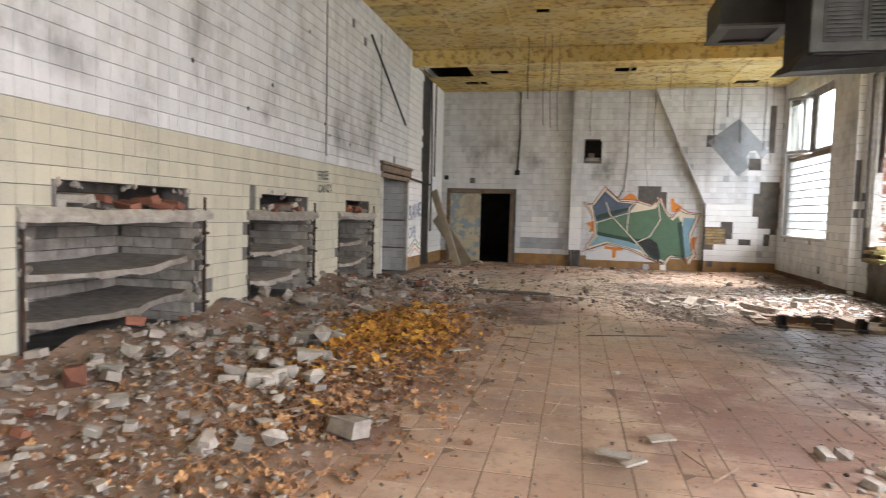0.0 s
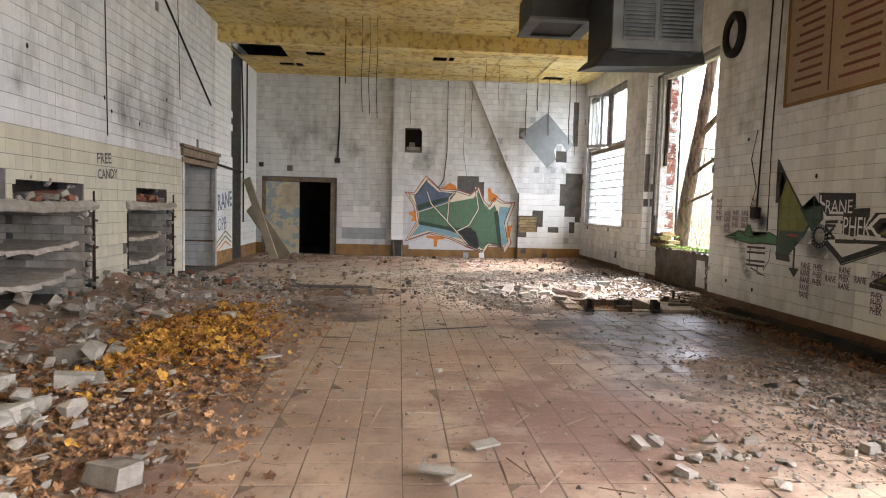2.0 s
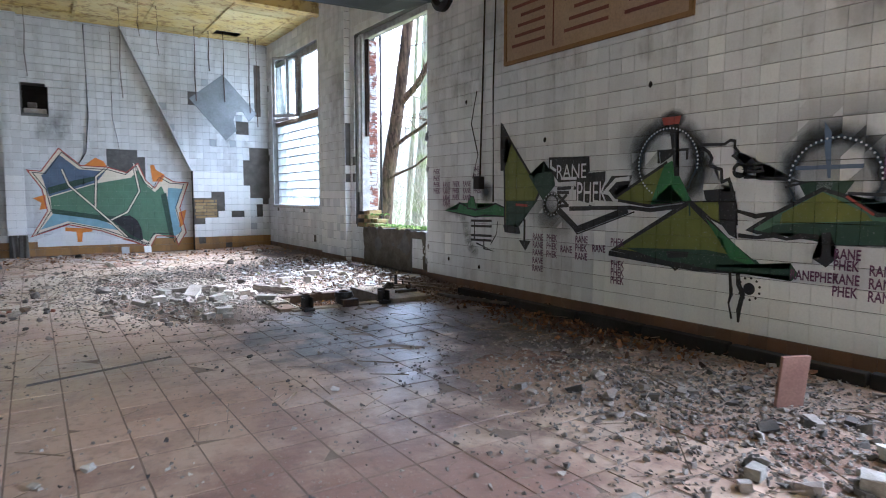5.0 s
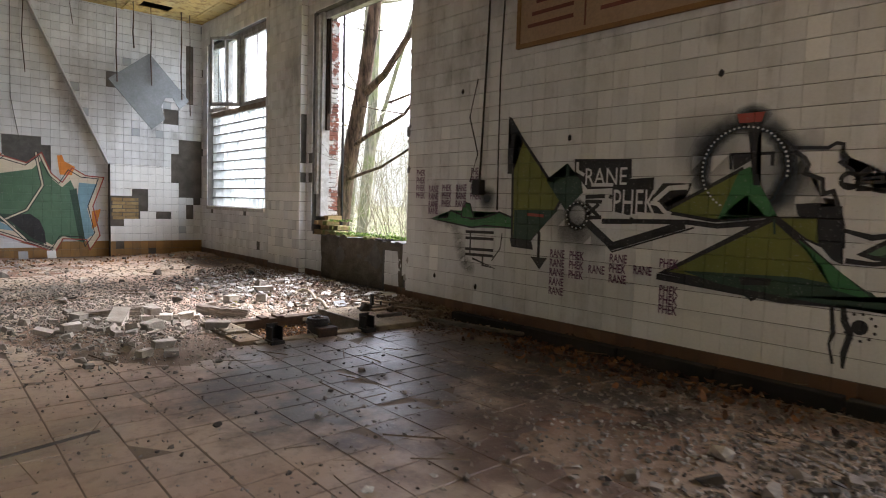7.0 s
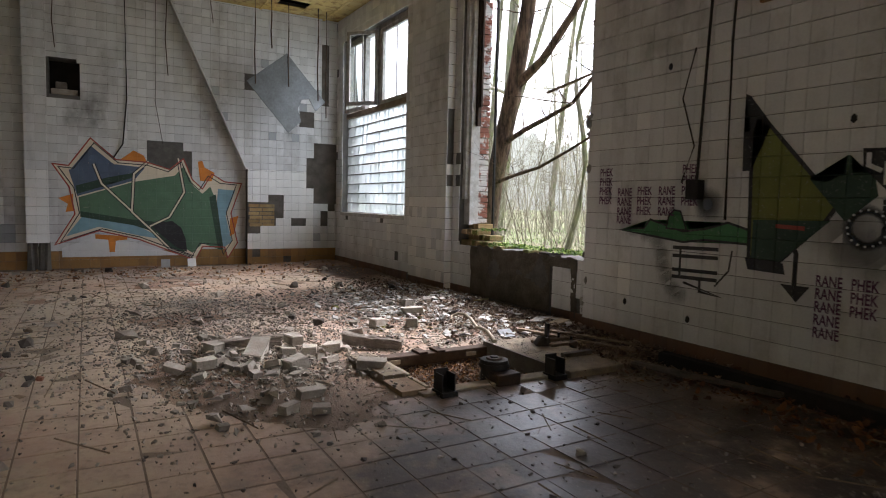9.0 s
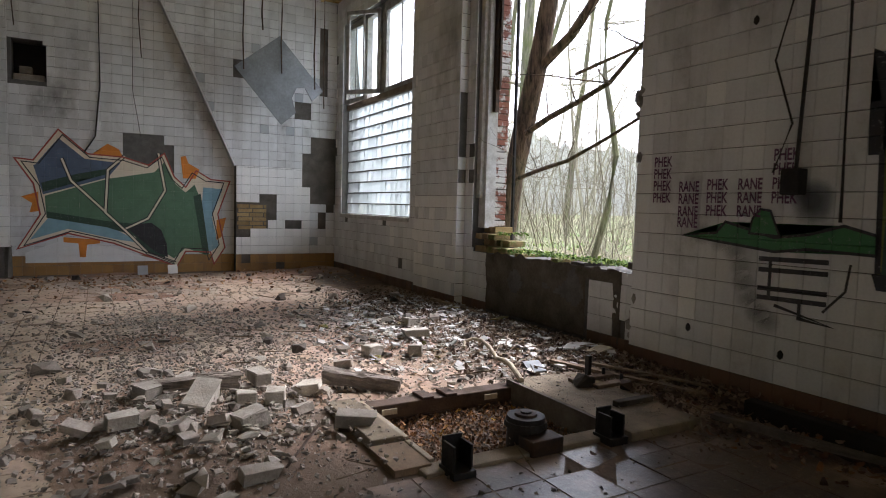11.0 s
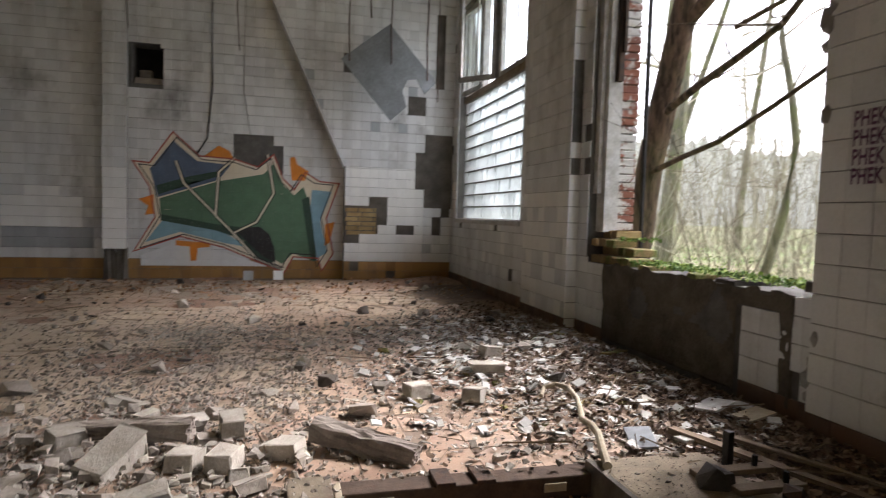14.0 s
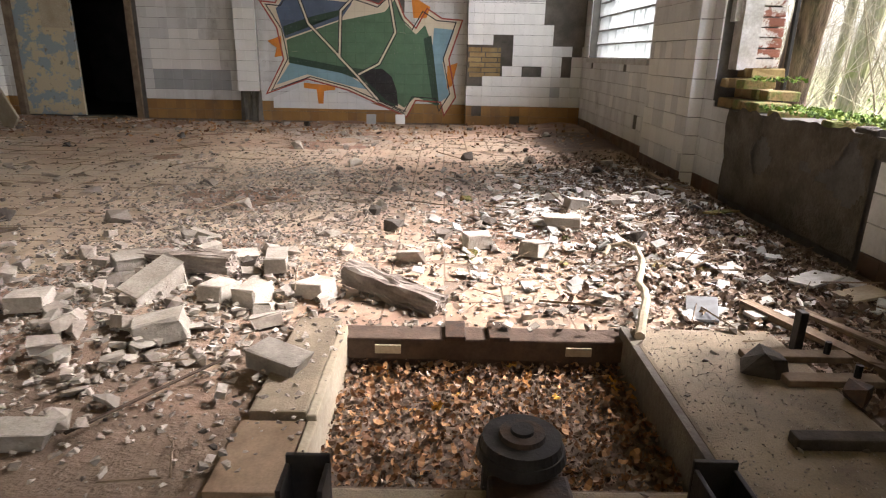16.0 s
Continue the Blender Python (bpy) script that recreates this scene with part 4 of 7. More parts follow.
# ---- fixtures under the ceiling ----
hood = empty("air_heater", "grey sheet-metal air heater hung from the ceiling", "air heater", at=(3.1, 8.7, 5.2))
put("body", boxes((2.6, 3.56, 8.2, 9.2, 3.22, 5.2), bevel=0.01), M_DARKHOOD, hood)
put("front_panel", boxes((2.56, 3.6, 8.15, 8.2, 3.24, 4.25), bevel=0.006), M_HOOD, hood)
for x0, x1, mt in ((2.68, 3.06, M_HOOD), (3.1, 3.5, M_DARKHOOD)):
    g = put("louvre", boxes((x0, x1, 8.135, 8.152, 3.34, 3.36), (x0, x1, 8.135, 8.152, 3.98, 4.0), (x0, x0 + 0.02, 8.135, 8.152, 3.36, 3.98), (x1 - 0.02, x1, 8.135, 8.152, 3.36, 3.98)), M_HOOD, hood)
    for j in range(14):
        s = put("slat", boxes((x0 + 0.02, x1 - 0.02, -0.014, 0.014, -0.003, 0.003), m=pose(0, 8.137, 3.385 + 0.044 * j, 35, 0, 0)), mt, g)
bm = bmesh.new()
lo = [bm.verts.new(p) for p in ((2.48, 8.45, 3.1), (3.3, 8.3, 3.1), (3.95, 8.75, 3.26), (3.8, 9.4, 3.28), (2.52, 9.4, 3.24))]
hi = [bm.verts.new(p) for p in ((2.57, 8.17, 3.3), (3.3, 8.17, 3.28), (3.62, 8.2, 3.34), (3.6, 9.3, 3.34), (2.57, 9.3, 3.3))]
bm.faces.new(lo)
bm.faces.new(list(reversed(hi)))
for i in range(5):
    bm.faces.new((lo[i], hi[i], hi[(i + 1) % 5], lo[(i + 1) % 5]))
bmesh.ops.recalc_face_normals(bm, faces=bm.faces)
put("drip_skirt", bm, M_DARKHOOD, hood, "bent dark skirt")
vent = empty("ceiling_vent_box", "dark ventilation box with a pale rim under the ceiling", "vent", at=(2.3, 9.6, 5.2))
put("body", boxes((1.86, 2.72, 9.25, 10.1, 3.88, 4.3), (2.1, 2.5, 9.4, 9.9, 4.3, 5.2), bevel=0.01), M_DARKHOOD, vent)
put("rim", boxes((1.84, 2.74, 9.22, 9.36, 3.85, 3.88), (1.84, 2.74, 10.0, 10.13, 3.85, 3.88), (1.84, 2.0, 9.36, 10.0, 3.85, 3.88), (2.58, 2.74, 9.36, 10.0, 3.85, 3.88)), M_HOOD, vent)

# hanging rods and wires
ROD_SPOTS = [(-0.95, 14.2, 3.9, 0.012), (-0.6, 14.0, 3.3, 0.008), (-0.45, 14.0, 3.25, 0.008), (-0.3, 14.1, 3.2, 0.008), (0.45, 17.9, 3.6, 0.008), (2.0, 17.0, 3.2, 0.008),
             (2.2, 16.0, 4.2, 0.006), (3.52, 17.6, 3.35, 0.012), (3.85, 17.75, 4.05, 0.014), (4.18, 17.8, 3.4, 0.012), (4.75, 17.8, 3.2, 0.014), (4.95, 17.9, 2.9, 0.01), (2.6, 16.5, 4.0, 0.006)]
for x, y, z, r in ROD_SPOTS:
    bm = bmesh.new()
    top = ZC if y < 15 else CZ + 0.01
    k = 0.02 if r > 0.009 else 0.05
    tube(bm, [(x, y, top), (x + k * 0.3, y, (top * 2 + z) / 3), (x - k * 0.2, y + k * 0.3, (top + 2 * z) / 3), (x + k * 0.5, y, z)], r, None, 5)
    tagged(part("hanging_rod", bm, M_IRON), "thin rusty rod hanging from the ceiling", "rod", group="hanging rods")
for pts, r in (([(-1.5, YF - 0.02, 4.9), (-1.48, YF - 0.02, 3.6), (-1.52, YF - 0.02, 2.7)], 0.025), ([(1.5, YF - 0.02, 4.9), (1.52, YF - 0.02, 3.0), (1.45, YF - 0.02, 2.2), (1.3, YF - 0.02, 1.95)], 0.012),
               ([(2.0, YF - 0.012, 4.8), (1.98, YF - 0.012, 3.0), (2.1, YF - 0.012, 2.25)], 0.005),
               ([(5.2, 9.43, 5.1), (5.21, 9.5, 3.0), (5.21, 9.56, 1.46)], 0.012), ([(5.2, 9.2, 5.1), (5.21, 9.3, 2.6), (5.21, 9.28, 1.2)], 0.01),
               ([(5.2, 9.62, 2.6), (5.19, 9.72, 2.2), (5.21, 9.6, 1.8), (5.2, 9.7, 1.5)], 0.007),
               ([(XL + 0.03, 16.9, 4.9), (XL + 0.03, 17.1, 3.0), (XL + 0.03, 17.1, 0.9)], 0.02), ([(XL + 0.04, 17.4, 4.9), (XL + 0.04, 17.4, 2.4)], 0.02),
               ([(XL + 0.02, 11.99, 4.72), (XL + 0.02, 14.46, 3.39)], 0.02), ([(XL + 0.012, 9.9, 4.9), (XL + 0.012, 9.95, 2.25)], 0.008), ([(XL + 0.012, 12.6, 4.9), (XL + 0.012, 12.7, 3.2)], 0.006),
               ([(XL + 0.02, 14.9, 2.2), (XL + 0.03, 16.9, 2.15)], 0.03)):
    bm = bmesh.new()
    tube(bm, pts, r, None, 5)
    tagged(part("wall_cable", bm, M_BLACK), "old dark cable or conduit run on the tiles", "cable", group="wall cables")
for x, y, z, s in ((-1.52, YF - 0.03, 2.62, 0.07), (-3.6, YF - 0.03, 2.45, 0.06)):
    tagged(part("junction_box", boxes((x - s, x + s, y - 0.03, y + 0.03, z - s, z + s), bevel=0.008), M_BLACK), "blackened junction box on the tiles", "switch")
tagged(part("junction_box", boxes((5.15, 5.24, 9.5, 9.62, 1.36, 1.52), bevel=0.01), M_BLACK), "blackened switch box on the tiles", "switch")
# small dark fixing holes with plugs left in the tiles
for side, spots in (("left", [(6.5, 2.9), (7.6, 2.6), (8.2, 3.0), (9.9, 2.75), (10.1, 2.6), (11.0, 2.55), (12.1, 3.1), (9.3, 4.0), (14.6, 3.0)]),
                    ("right", [(9.9, 2.5), (8.4, 1.9), (10.3, 0.4), (7.0, 2.3), (9.6, 0.35)])):
    for u, v in spots:
        o = Vector(SIDE[side](u, v, 0.0))
        bm = bmesh.new()
        bmesh.ops.create_icosphere(bm, subdivisions=1, radius=0.024, matrix=Matrix.Translation(o) @ Matrix.Diagonal((0.5, 1, 1.4, 1)))
        tagged(part("wall_plug", bm, M_DARK), "dark fixing hole and plug in the tiles", "fixing", group="wall plugs")

# ring-shaped clock frame
bm = bmesh.new()
seg = 28
prof = [(0.22, 0.0), (0.22, -0.07), (0.27, -0.1), (0.34, -0.07), (0.34, 0.0)]
rings = [[bm.verts.new((XR + d, 10.41 + 0.8 * r * math.cos(2 * math.pi * k / seg), 4.12 + r * math.sin(2 * math.pi * k / seg))) for r, d in prof] for k in range(seg)]
for k in range(seg):
    for i in range(4):
        bm.faces.new((rings[k][i], rings[k][i + 1], rings[(k + 1) % seg][i + 1], rings[(k + 1) % seg][i]))
bmesh.ops.recalc_face_normals(bm, faces=bm.faces)
clock = empty("wall_clock", "empty round clock case, dark rim, on the tiles", "clock", at=(XR, 10.41, 4.12))
put("rim", bm, M_BLACK, clock)
bm = bmesh.new()
bmesh.ops.create_circle(bm, cap_ends=True, radius=0.22, segments=24, matrix=Matrix.Translation((XR - 0.012, 10.41, 4.12)) @ Matrix.Rotation(radians(-90), 4, 'Y') @ Matrix.Diagonal((1, 0.8, 1, 1)))
put("dial", bm, M_WHITE, clock, "bare pale backing")

# notice board
M_SIGN = rough_mat("orange_brown_board", (0.43, 0.31, 0.20), (0.36, 0.25, 0.155), 1.5, 40, 0.6, 0.1)
M_SIGNF = rough_mat("dark_ochre_frame", (0.30, 0.17, 0.06), (0.22, 0.12, 0.05), 3, 40, 0.7, 0.2)
M_SIGNT = rough_mat("dark_red_lettering", (0.17, 0.05, 0.04), (0.2, 0.07, 0.05), 3, 40, 0.7, 0.05)
sign = empty("notice_board", "large orange-brown notice board with faded lines", "sign", at=(XR, 7.8, 2.86))
put("board", boxes((XR - 0.025, XR - 0.002, 6.6, 9.05, 2.86, 4.5)), M_SIGN, sign)
put("frame", boxes((XR - 0.04, XR - 0.002, 6.56, 9.09, 2.82, 2.86), (XR - 0.04, XR - 0.002, 9.05, 9.09, 2.86, 4.54), (XR - 0.04, XR - 0.002, 6.56, 6.6, 2.86, 4.54), (XR - 0.04, XR - 0.002, 6.6, 9.05, 4.5, 4.54)), M_SIGNF, sign)
put("divider", boxes((XR - 0.03, XR - 0.025, 8.26, 8.275, 2.9, 4.3), (XR - 0.03, XR - 0.025, 6.7, 9.0, 4.3, 4.315)), M_SIGNT, sign)
for j in range(11):
    z = 3.0 + 0.11 * j
    for u0, u1 in ((8.4, 8.95 - 0.05 * (j % 4)), (7.5, 8.1 - 0.07 * (j % 3)), (6.75, 7.3 - 0.05 * (j % 5))):
        put("text_line", boxes((XR - 0.03, XR - 0.0255, u0, u1, z, z + 0.035)), M_SIGNT, sign)

# hanging sheet of metal with a bite out of it
bm = bmesh.new()
plate = [(3.42, 3.42), (4.16, 4.02), (4.93, 3.2), (4.74, 3.0), (4.6, 3.22), (4.46, 3.2), (4.38, 3.02), (4.45, 2.78), (4.2, 2.55)]
pf = [bm.verts.new((x, 17.83 + 0.05 * (x - 4), z)) for x, z in plate]
pb = [bm.verts.new((x, 17.845 + 0.05 * (x - 4), z)) for x, z in plate]
bm.faces.new(pf)
bm.faces.new(list(reversed(pb)))
for i in range(len(plate)):
    k = (i + 1) % len(plate)
    bm.faces.new((pf[i], pb[i], pb[k], pf[k]))
bmesh.ops.recalc_face_normals(bm, faces=bm.faces)
sheet = tagged(part("metal_sheet", bm, M_SHEET), "torn grey metal sheet hanging from rods", "metal sheet")

# vent hole rim and things in it
tagged(part("vent_rubble", boxes((0.38, 0.78, YF + 0.1, YF + 0.3, 2.97, 3.08), (0.45, 0.62, YF + 0.12, YF + 0.28, 3.08, 3.2), bevel=0.02), M_CONC), "broken masonry in the vent hole", "rubble")

# boards leaning in the corner
for p in ((-3.52, 16.7, 0.02, -2.85, 2.0, 0.22, 17.05), (-3.35, 16.95, 0.02, -2.6, 1.3, 0.38, 17.5)):
    x0, y0, z0, x1, h, wdt, y1 = p
    n = (Vector((x1, y0, z0)), Vector((XL + 0.12, y1, h)))
    d = n[1] - n[0]
    q = d.to_track_quat('Z', 'Y').to_matrix().to_4x4()
    bm = boxes((-0.015, 0.015, -wdt / 2, wdt / 2, 0, d.length), bevel=0.004, m=Matrix.Translation(n[0]) @ q)
    tagged(part("leaning_board", bm, M_BOARD), "pale warped board leaning on the tiled wall", "board", group="leaning boards")

# gutter kerb along the window wall
bm = bmesh.new()
y = 2.0
while y < 9.3:
    l = random.uniform(0.8, 1.2)
    x = 4.9
    box(bm, x + random.uniform(-0.01, 0.01), x + 0.1, y, y + l - 0.02, -0.05, 0.12 + random.uniform(-0.012, 0.012), bevel=0.012)
    y += l
tagged(part("kerb", bm, M_DARK), "low dark kerb along the tiled wall", "kerb", kind="structure")

# ---- pit with its machine base ----
pit = empty("machine_pit", "shallow pit with timber edge, iron posts, leaf-filled", "pit", at=(3.37, 10.25, 0))
put("left_slab", boxes((2.66, 2.83, 10.08, 10.76, -0.2, 0.055), bevel=0.008), M_SLAB, pit, "dusty concrete slab")
put("left_board", boxes((2.64, 2.83, 9.76, 10.07, -0.02, 0.03), bevel=0.003), M_FIBRE, pit, "brown fibreboard with nail holes")
put("right_slab", boxes((3.96, 4.52, 9.6, 10.72, -0.2, 0.05), bevel=0.015), M_SLAB, pit, "sandy concrete slab")
put("side_wall", boxes((2.832, 2.862, 10.07, 10.7, -0.3, 0.05), (2.836, 2.866, 9.8, 10.066, -0.3, 0.035), bevel=0.006), M_BOARD, pit, "pale chipped concrete edge")
put("side_wall", boxes((3.93, 3.955, 9.7, 10.72, -0.3, 0.055)), M_MORTAR, pit)
put("back_beam", boxes((2.84, 3.96, 10.66, 10.78, -0.075, 0.015), (2.84, 3.96, 10.69, 10.75, -0.28, -0.085), bevel=0.008), M_DARKWOOD, pit, "dark timber beam")
for x in (3.02, 3.76):
    put("cleat", boxes((x - 0.05, x + 0.05, 10.65, 10.659, -0.045, -0.01)), M_BOARD, pit, "pale wooden tab")
for x in (3.28, 3.45):
    put("bracket", boxes((x - 0.04, x + 0.04, 10.64, 10.79, 0.016, 0.036), bevel=0.004), M_IRON, pit)
put("front_rail", boxes((2.76, 3.95, 9.68, 9.8, -0.12, 0.02), bevel=0.01), M_SLAB, pit, "pale concrete front rail")
for x in (2.915, 3.87):
    put("post", boxes((x - 0.052, x + 0.052, 9.72, 9.732, -0.05, 0.17), (x - 0.052, x - 0.04, 9.62, 9.72, -0.05, 0.15), (x + 0.04, x + 0.052, 9.62, 9.72, -0.05, 0.15), (x - 0.06, x + 0.06, 9.60, 9.74, -0.05, 0.035), bevel=0.003), M_BLACK, pit, "channel iron post")
bm = bmesh.new()
for r, a, b in ((0.1, -0.05, 0.1), ):
    bmesh.ops.create_cone(bm, cap_ends=True, segments=28, radius1=r, radius2=r * 0.97, depth=b - a, matrix=Matrix.Translation((3.43, 9.84, (a + b) / 2)))
bol = put("bollard", bm, M_BLACK, pit, "black cast-iron pulley bollard")
for nm, r, a, b in (("flange", 0.115, 0.1, 0.125), ("cap", 0.105, 0.125, 0.15), ("hub", 0.06, 0.15, 0.163), ("bolt", 0.03, 0.163, 0.172)):
    bm = bmesh.new()
    bmesh.ops.create_cone(bm, cap_ends=True, segments=28, radius1=r, radius2=r * 0.95, depth=b - a, matrix=Matrix.Translation((3.43, 9.84, (a + b) / 2)))
    put(nm, bm, M_IRON if nm == "hub" else M_BLACK, bol)
put("bollard_base", boxes((3.34, 3.54, 9.66, 9.78, -0.05, 0.08), bevel=0.01), M_IRON, pit)
for y, x0, x1 in ((10.48, 4.3, 4.68), (10.31, 4.36, 4.68)):
    fl = tagged(part("flat_bar", boxes((x0, x1, y - 0.03, y + 0.03, 0.05, 0.075), bevel=0.004), M_WOOD), "pale flat bar with a stud on the slab", "bar", group="flat bars")
    bm = bmesh.new()
    tube(bm, [(x1 - 0.08, y, 0.07), (x1 - 0.08, y, 0.12)], 0.012)
    part("stud", bm, M_BLACK, fl)
tagged(part("iron_stub", boxes((4.54, 4.57, 10.57, 10.61, 0.03, 0.19), bevel=0.004), M_BLACK), "short black iron stub upright", "iron stub")
tagged(part("dark_plank", boxes((4.2, 4.5, 9.94, 9.99, 0.048, 0.085), bevel=0.006), M_DARKSTONE), "short dark plank on the slab", "plank")
# crooked bleached stick
bm = bmesh.new()
tube(bm, [(4.06, 11.5, 0.1), (4.1, 11.56, 0.13), (4.17, 11.55, 0.15), (4.21, 11.47, 0.15), (4.21, 11.36, 0.12), (4.17, 11.24, 0.1), (4.12, 11.12, 0.09), (4.11, 11.0, 0.1), (4.08, 10.88, 0.1), (4.03, 10.76, 0.09), (3.97, 10.6, 0.07)], 0.012, 0.02, 9)
tagged(part("bent_stick", bm, M_BOARD), "bent bleached stick lying by the pit", "stick")
# board propped up in the rubble
tagged(part("propped_board", boxes((-0.09, 0.09, -0.012, 0.012, 0, 0.32), bevel=0.004, m=pose(4.12, 5.08, 0.02, 8, 0, -25)), rough_mat("reddish_board", (0.36, 0.2, 0.15), (0.28, 0.15, 0.11), 6, 60)), "small reddish board standing in the rubble", "board")

# ---- graffiti: thin coats of paint cut at the tile joints ----


def paint(name, c, var=0.75):
    k = NT(mat(name))
    n = k.noise(5, 5, 0.6)
    f = k.noise(45, 4, 0.65)
    col = k.mix(k.ramp(n, [(0.3, 0.0), (0.7, 1.0)]), tuple(x * var for x in c), c)
    col = k.mix(k.ramp(f, [(0.6, 0.0), (0.72, 0.5)]), col, (0.35, 0.34, 0.32))
    return k.done(col, 0.5)


P_BLACK = paint("black_spray", (0.022, 0.022, 0.025))
P_GREEN = paint("green_spray", (0.10, 0.20, 0.12))
P_DGREEN = paint("dark_green_spray", (0.03, 0.07, 0.045))
P_OLIVE = paint("olive_spray", (0.17, 0.19, 0.035))
P_VGREEN = paint("vivid_green_spray", (0.05, 0.20, 0.07))
P_BLUE = paint("pale_blue_spray", (0.24, 0.42, 0.52))
P_NAVY = paint("slate_blue_spray", (0.10, 0.14, 0.22))
P_ORANGE = paint("orange_spray", (0.75, 0.26, 0.03))
P_RED = paint("red_brown_spray", (0.38, 0.07, 0.05))
P_CREAM = paint("cream_spray", (0.74, 0.66, 0.52), 0.9)
P_WHITE = paint("white_spray", (0.72, 0.73, 0.74), 0.9)
P_PINK = paint("mauve_spray", (0.52, 0.44, 0.48), 0.85)
P_PURPLE = paint("purple_marker", (0.12, 0.04, 0.10))
P_SMOKE = paint("grey_overspray", (0.20, 0.21, 0.22))


def cut_at_joints(bm, side):
    """Cuts flat paint, drawn in (u, v), along the joints, where it dips into them."""
    us = [v.co.x for v in bm.verts]
    vs = [v.co.y for v in bm.verts]
    for ax, lo, hi, g in ((0, min(us), max(us), 0.0024), (1, min(vs), max(vs), 0.0046)):
        for i in range(int(lo / PITCH), int(hi / PITCH) + 2):
            for s in (-g, 0.0, g):
                p = i * PITCH + s
                if lo < p < hi:
                    co, no = ((p, 0, 0), (1, 0, 0)) if ax == 0 else ((0, p, 0), (0, 1, 0))
                    bmesh.ops.bisect_plane(bm, geom=list(bm.verts) + list(bm.edges) + list(bm.faces), plane_co=co, plane_no=no)


def in_joint(u, v):
    return min(abs(u - round(u / PITCH) * PITCH), abs(v - round(v / PITCH) * PITCH)) < 1e-5


def lay(bm, side, d, name, material, parent, label=""):
    cut_at_joints(bm, side)
    for v in bm.verts:
        v.co = SIDE[side](v.co.x, v.co.y, d - (0.005 if in_joint(v.co.x, v.co.y) else 0.0))
    return put(name, bm, material, parent, label)


def poly(points):
    bm = bmesh.new()
    f = bm.faces.new([bm.verts.new((x, y, 0)) for x, y in points])
    bmesh.ops.triangulate(bm, faces=[f], ngon_method='EAR_CLIP')
    return bm


def stroke(points, w0, closed=False, rough=0.0):
    """A brush line of width w0 through points, one ribbon with mitred corners."""
    bm = bmesh.new()
    p = [Vector(q) for q in points]
    n = len(p)
    pairs = []
    for i in range(n):
        a = p[i - 1] if i or closed else p[i]
        b = p[(i + 1) % n] if i < n - 1 or closed else p[i]
        d0, d1 = (p[i] - a), (b - p[i])
        d0 = d0.normalized() if d0.length > 1e-6 else d1.normalized()
        d1 = d1.normalized() if d1.length > 1e-6 else d0
        n0, n1 = Vector((-d0.y, d0.x)), Vector((-d1.y, d1.x))
        m = (n0 + n1)
        m = m.normalized() if m.length > 0.1 else n0
        k = w0 / 2 * random.uniform(1 - rough, 1 + rough) / max(0.45, m.dot(n0))
        pairs.append((bm.verts.new((p[i].x + m.x * k, p[i].y + m.y * k, 0)), bm.verts.new((p[i].x - m.x * k, p[i].y - m.y * k, 0))))
    for i in range(n if closed else n - 1):
        q, r = pairs[i], pairs[(i + 1) % n]
        bm.faces.new((q[0], r[0], r[1], q[1]))
    return bm


def dots(cx, cy, rx, ry, a0, a1, n, r):
    bm = bmesh.new()
    for k in range(n):
        t = radians(a0 + (a1 - a0) * k / (n - 1))
        bmesh.ops.create_circle(bm, cap_ends=True, radius=r, segments=7, matrix=Matrix.Translation((cx + rx * math.cos(t), cy + ry * math.sin(t), 0)))
    return bm


def arc(cx, cy, rx, ry, a0, a1, n=18):
    return [(cx + rx * math.cos(radians(a0 + (a1 - a0) * k / n)), cy + ry * math.sin(radians(a0 + (a1 - a0) * k / n))) for k in range(n + 1)]


TURN = {"right": Matrix(((0, 0, -1), (-1, 0, 0), (0, 1, 0))).to_4x4(), "far": Matrix(((1, 0, 0), (0, 0, -1), (0, 1, 0))).to_4x4(),
        "left": Matrix(((0, 0, 1), (1, 0, 0), (0, 1, 0))).to_4x4()}


def spray_mat():
    """Spray haze that thins out from its middle."""
    k = NT(mat("dark_spray_haze"))
    tc = k.n.new("ShaderNodeTexCoord")
    ln = k.n.new("ShaderNodeVectorMath")
    ln.operation = 'LENGTH'
    k.link(tc.outputs["Object"], ln.inputs[0])
    f = k.val('ADD', ln.outputs["Value"], k.val('MULTIPLY', k.val('SUBTRACT', k.noise(9, 4, 0.6), 0.5), 0.35))
    k.link(k.ramp(f, [(0.3, 0.78), (0.62, 0.5), (1.0, 0.0)]), k.b.inputs["Alpha"])
    return k.done((0.045, 0.06, 0.07), 0.6)


def soft_spray(name, stops, tone):
    """Spray haze whose cover runs through stops from the middle outwards."""
    k = NT(mat(name))
    tc = k.n.new("ShaderNodeTexCoord")
    ln = k.n.new("ShaderNodeVectorMath")
    ln.operation = 'LENGTH'
    k.link(tc.outputs["Object"], ln.inputs[0])
    f = k.val('ADD', ln.outputs["Value"], k.val('MULTIPLY', k.val('SUBTRACT', k.noise(8, 5, 0.65), 0.5), 0.22))
    k.link(k.ramp(f, stops), k.b.inputs["Alpha"])
    return k.done(tone, 0.6)


M_HAZE = spray_mat()
M_THIN = soft_spray("thin_grey_spray", [(0.2, 0.42), (0.6, 0.25), (1.0, 0.0)], (0.06, 0.07, 0.075))
M_RING = soft_spray("spray_ring", [(0.5, 0.0), (0.64, 0.85), (0.72, 0.8), (0.95, 0.0)], (0.022, 0.035, 0.05))


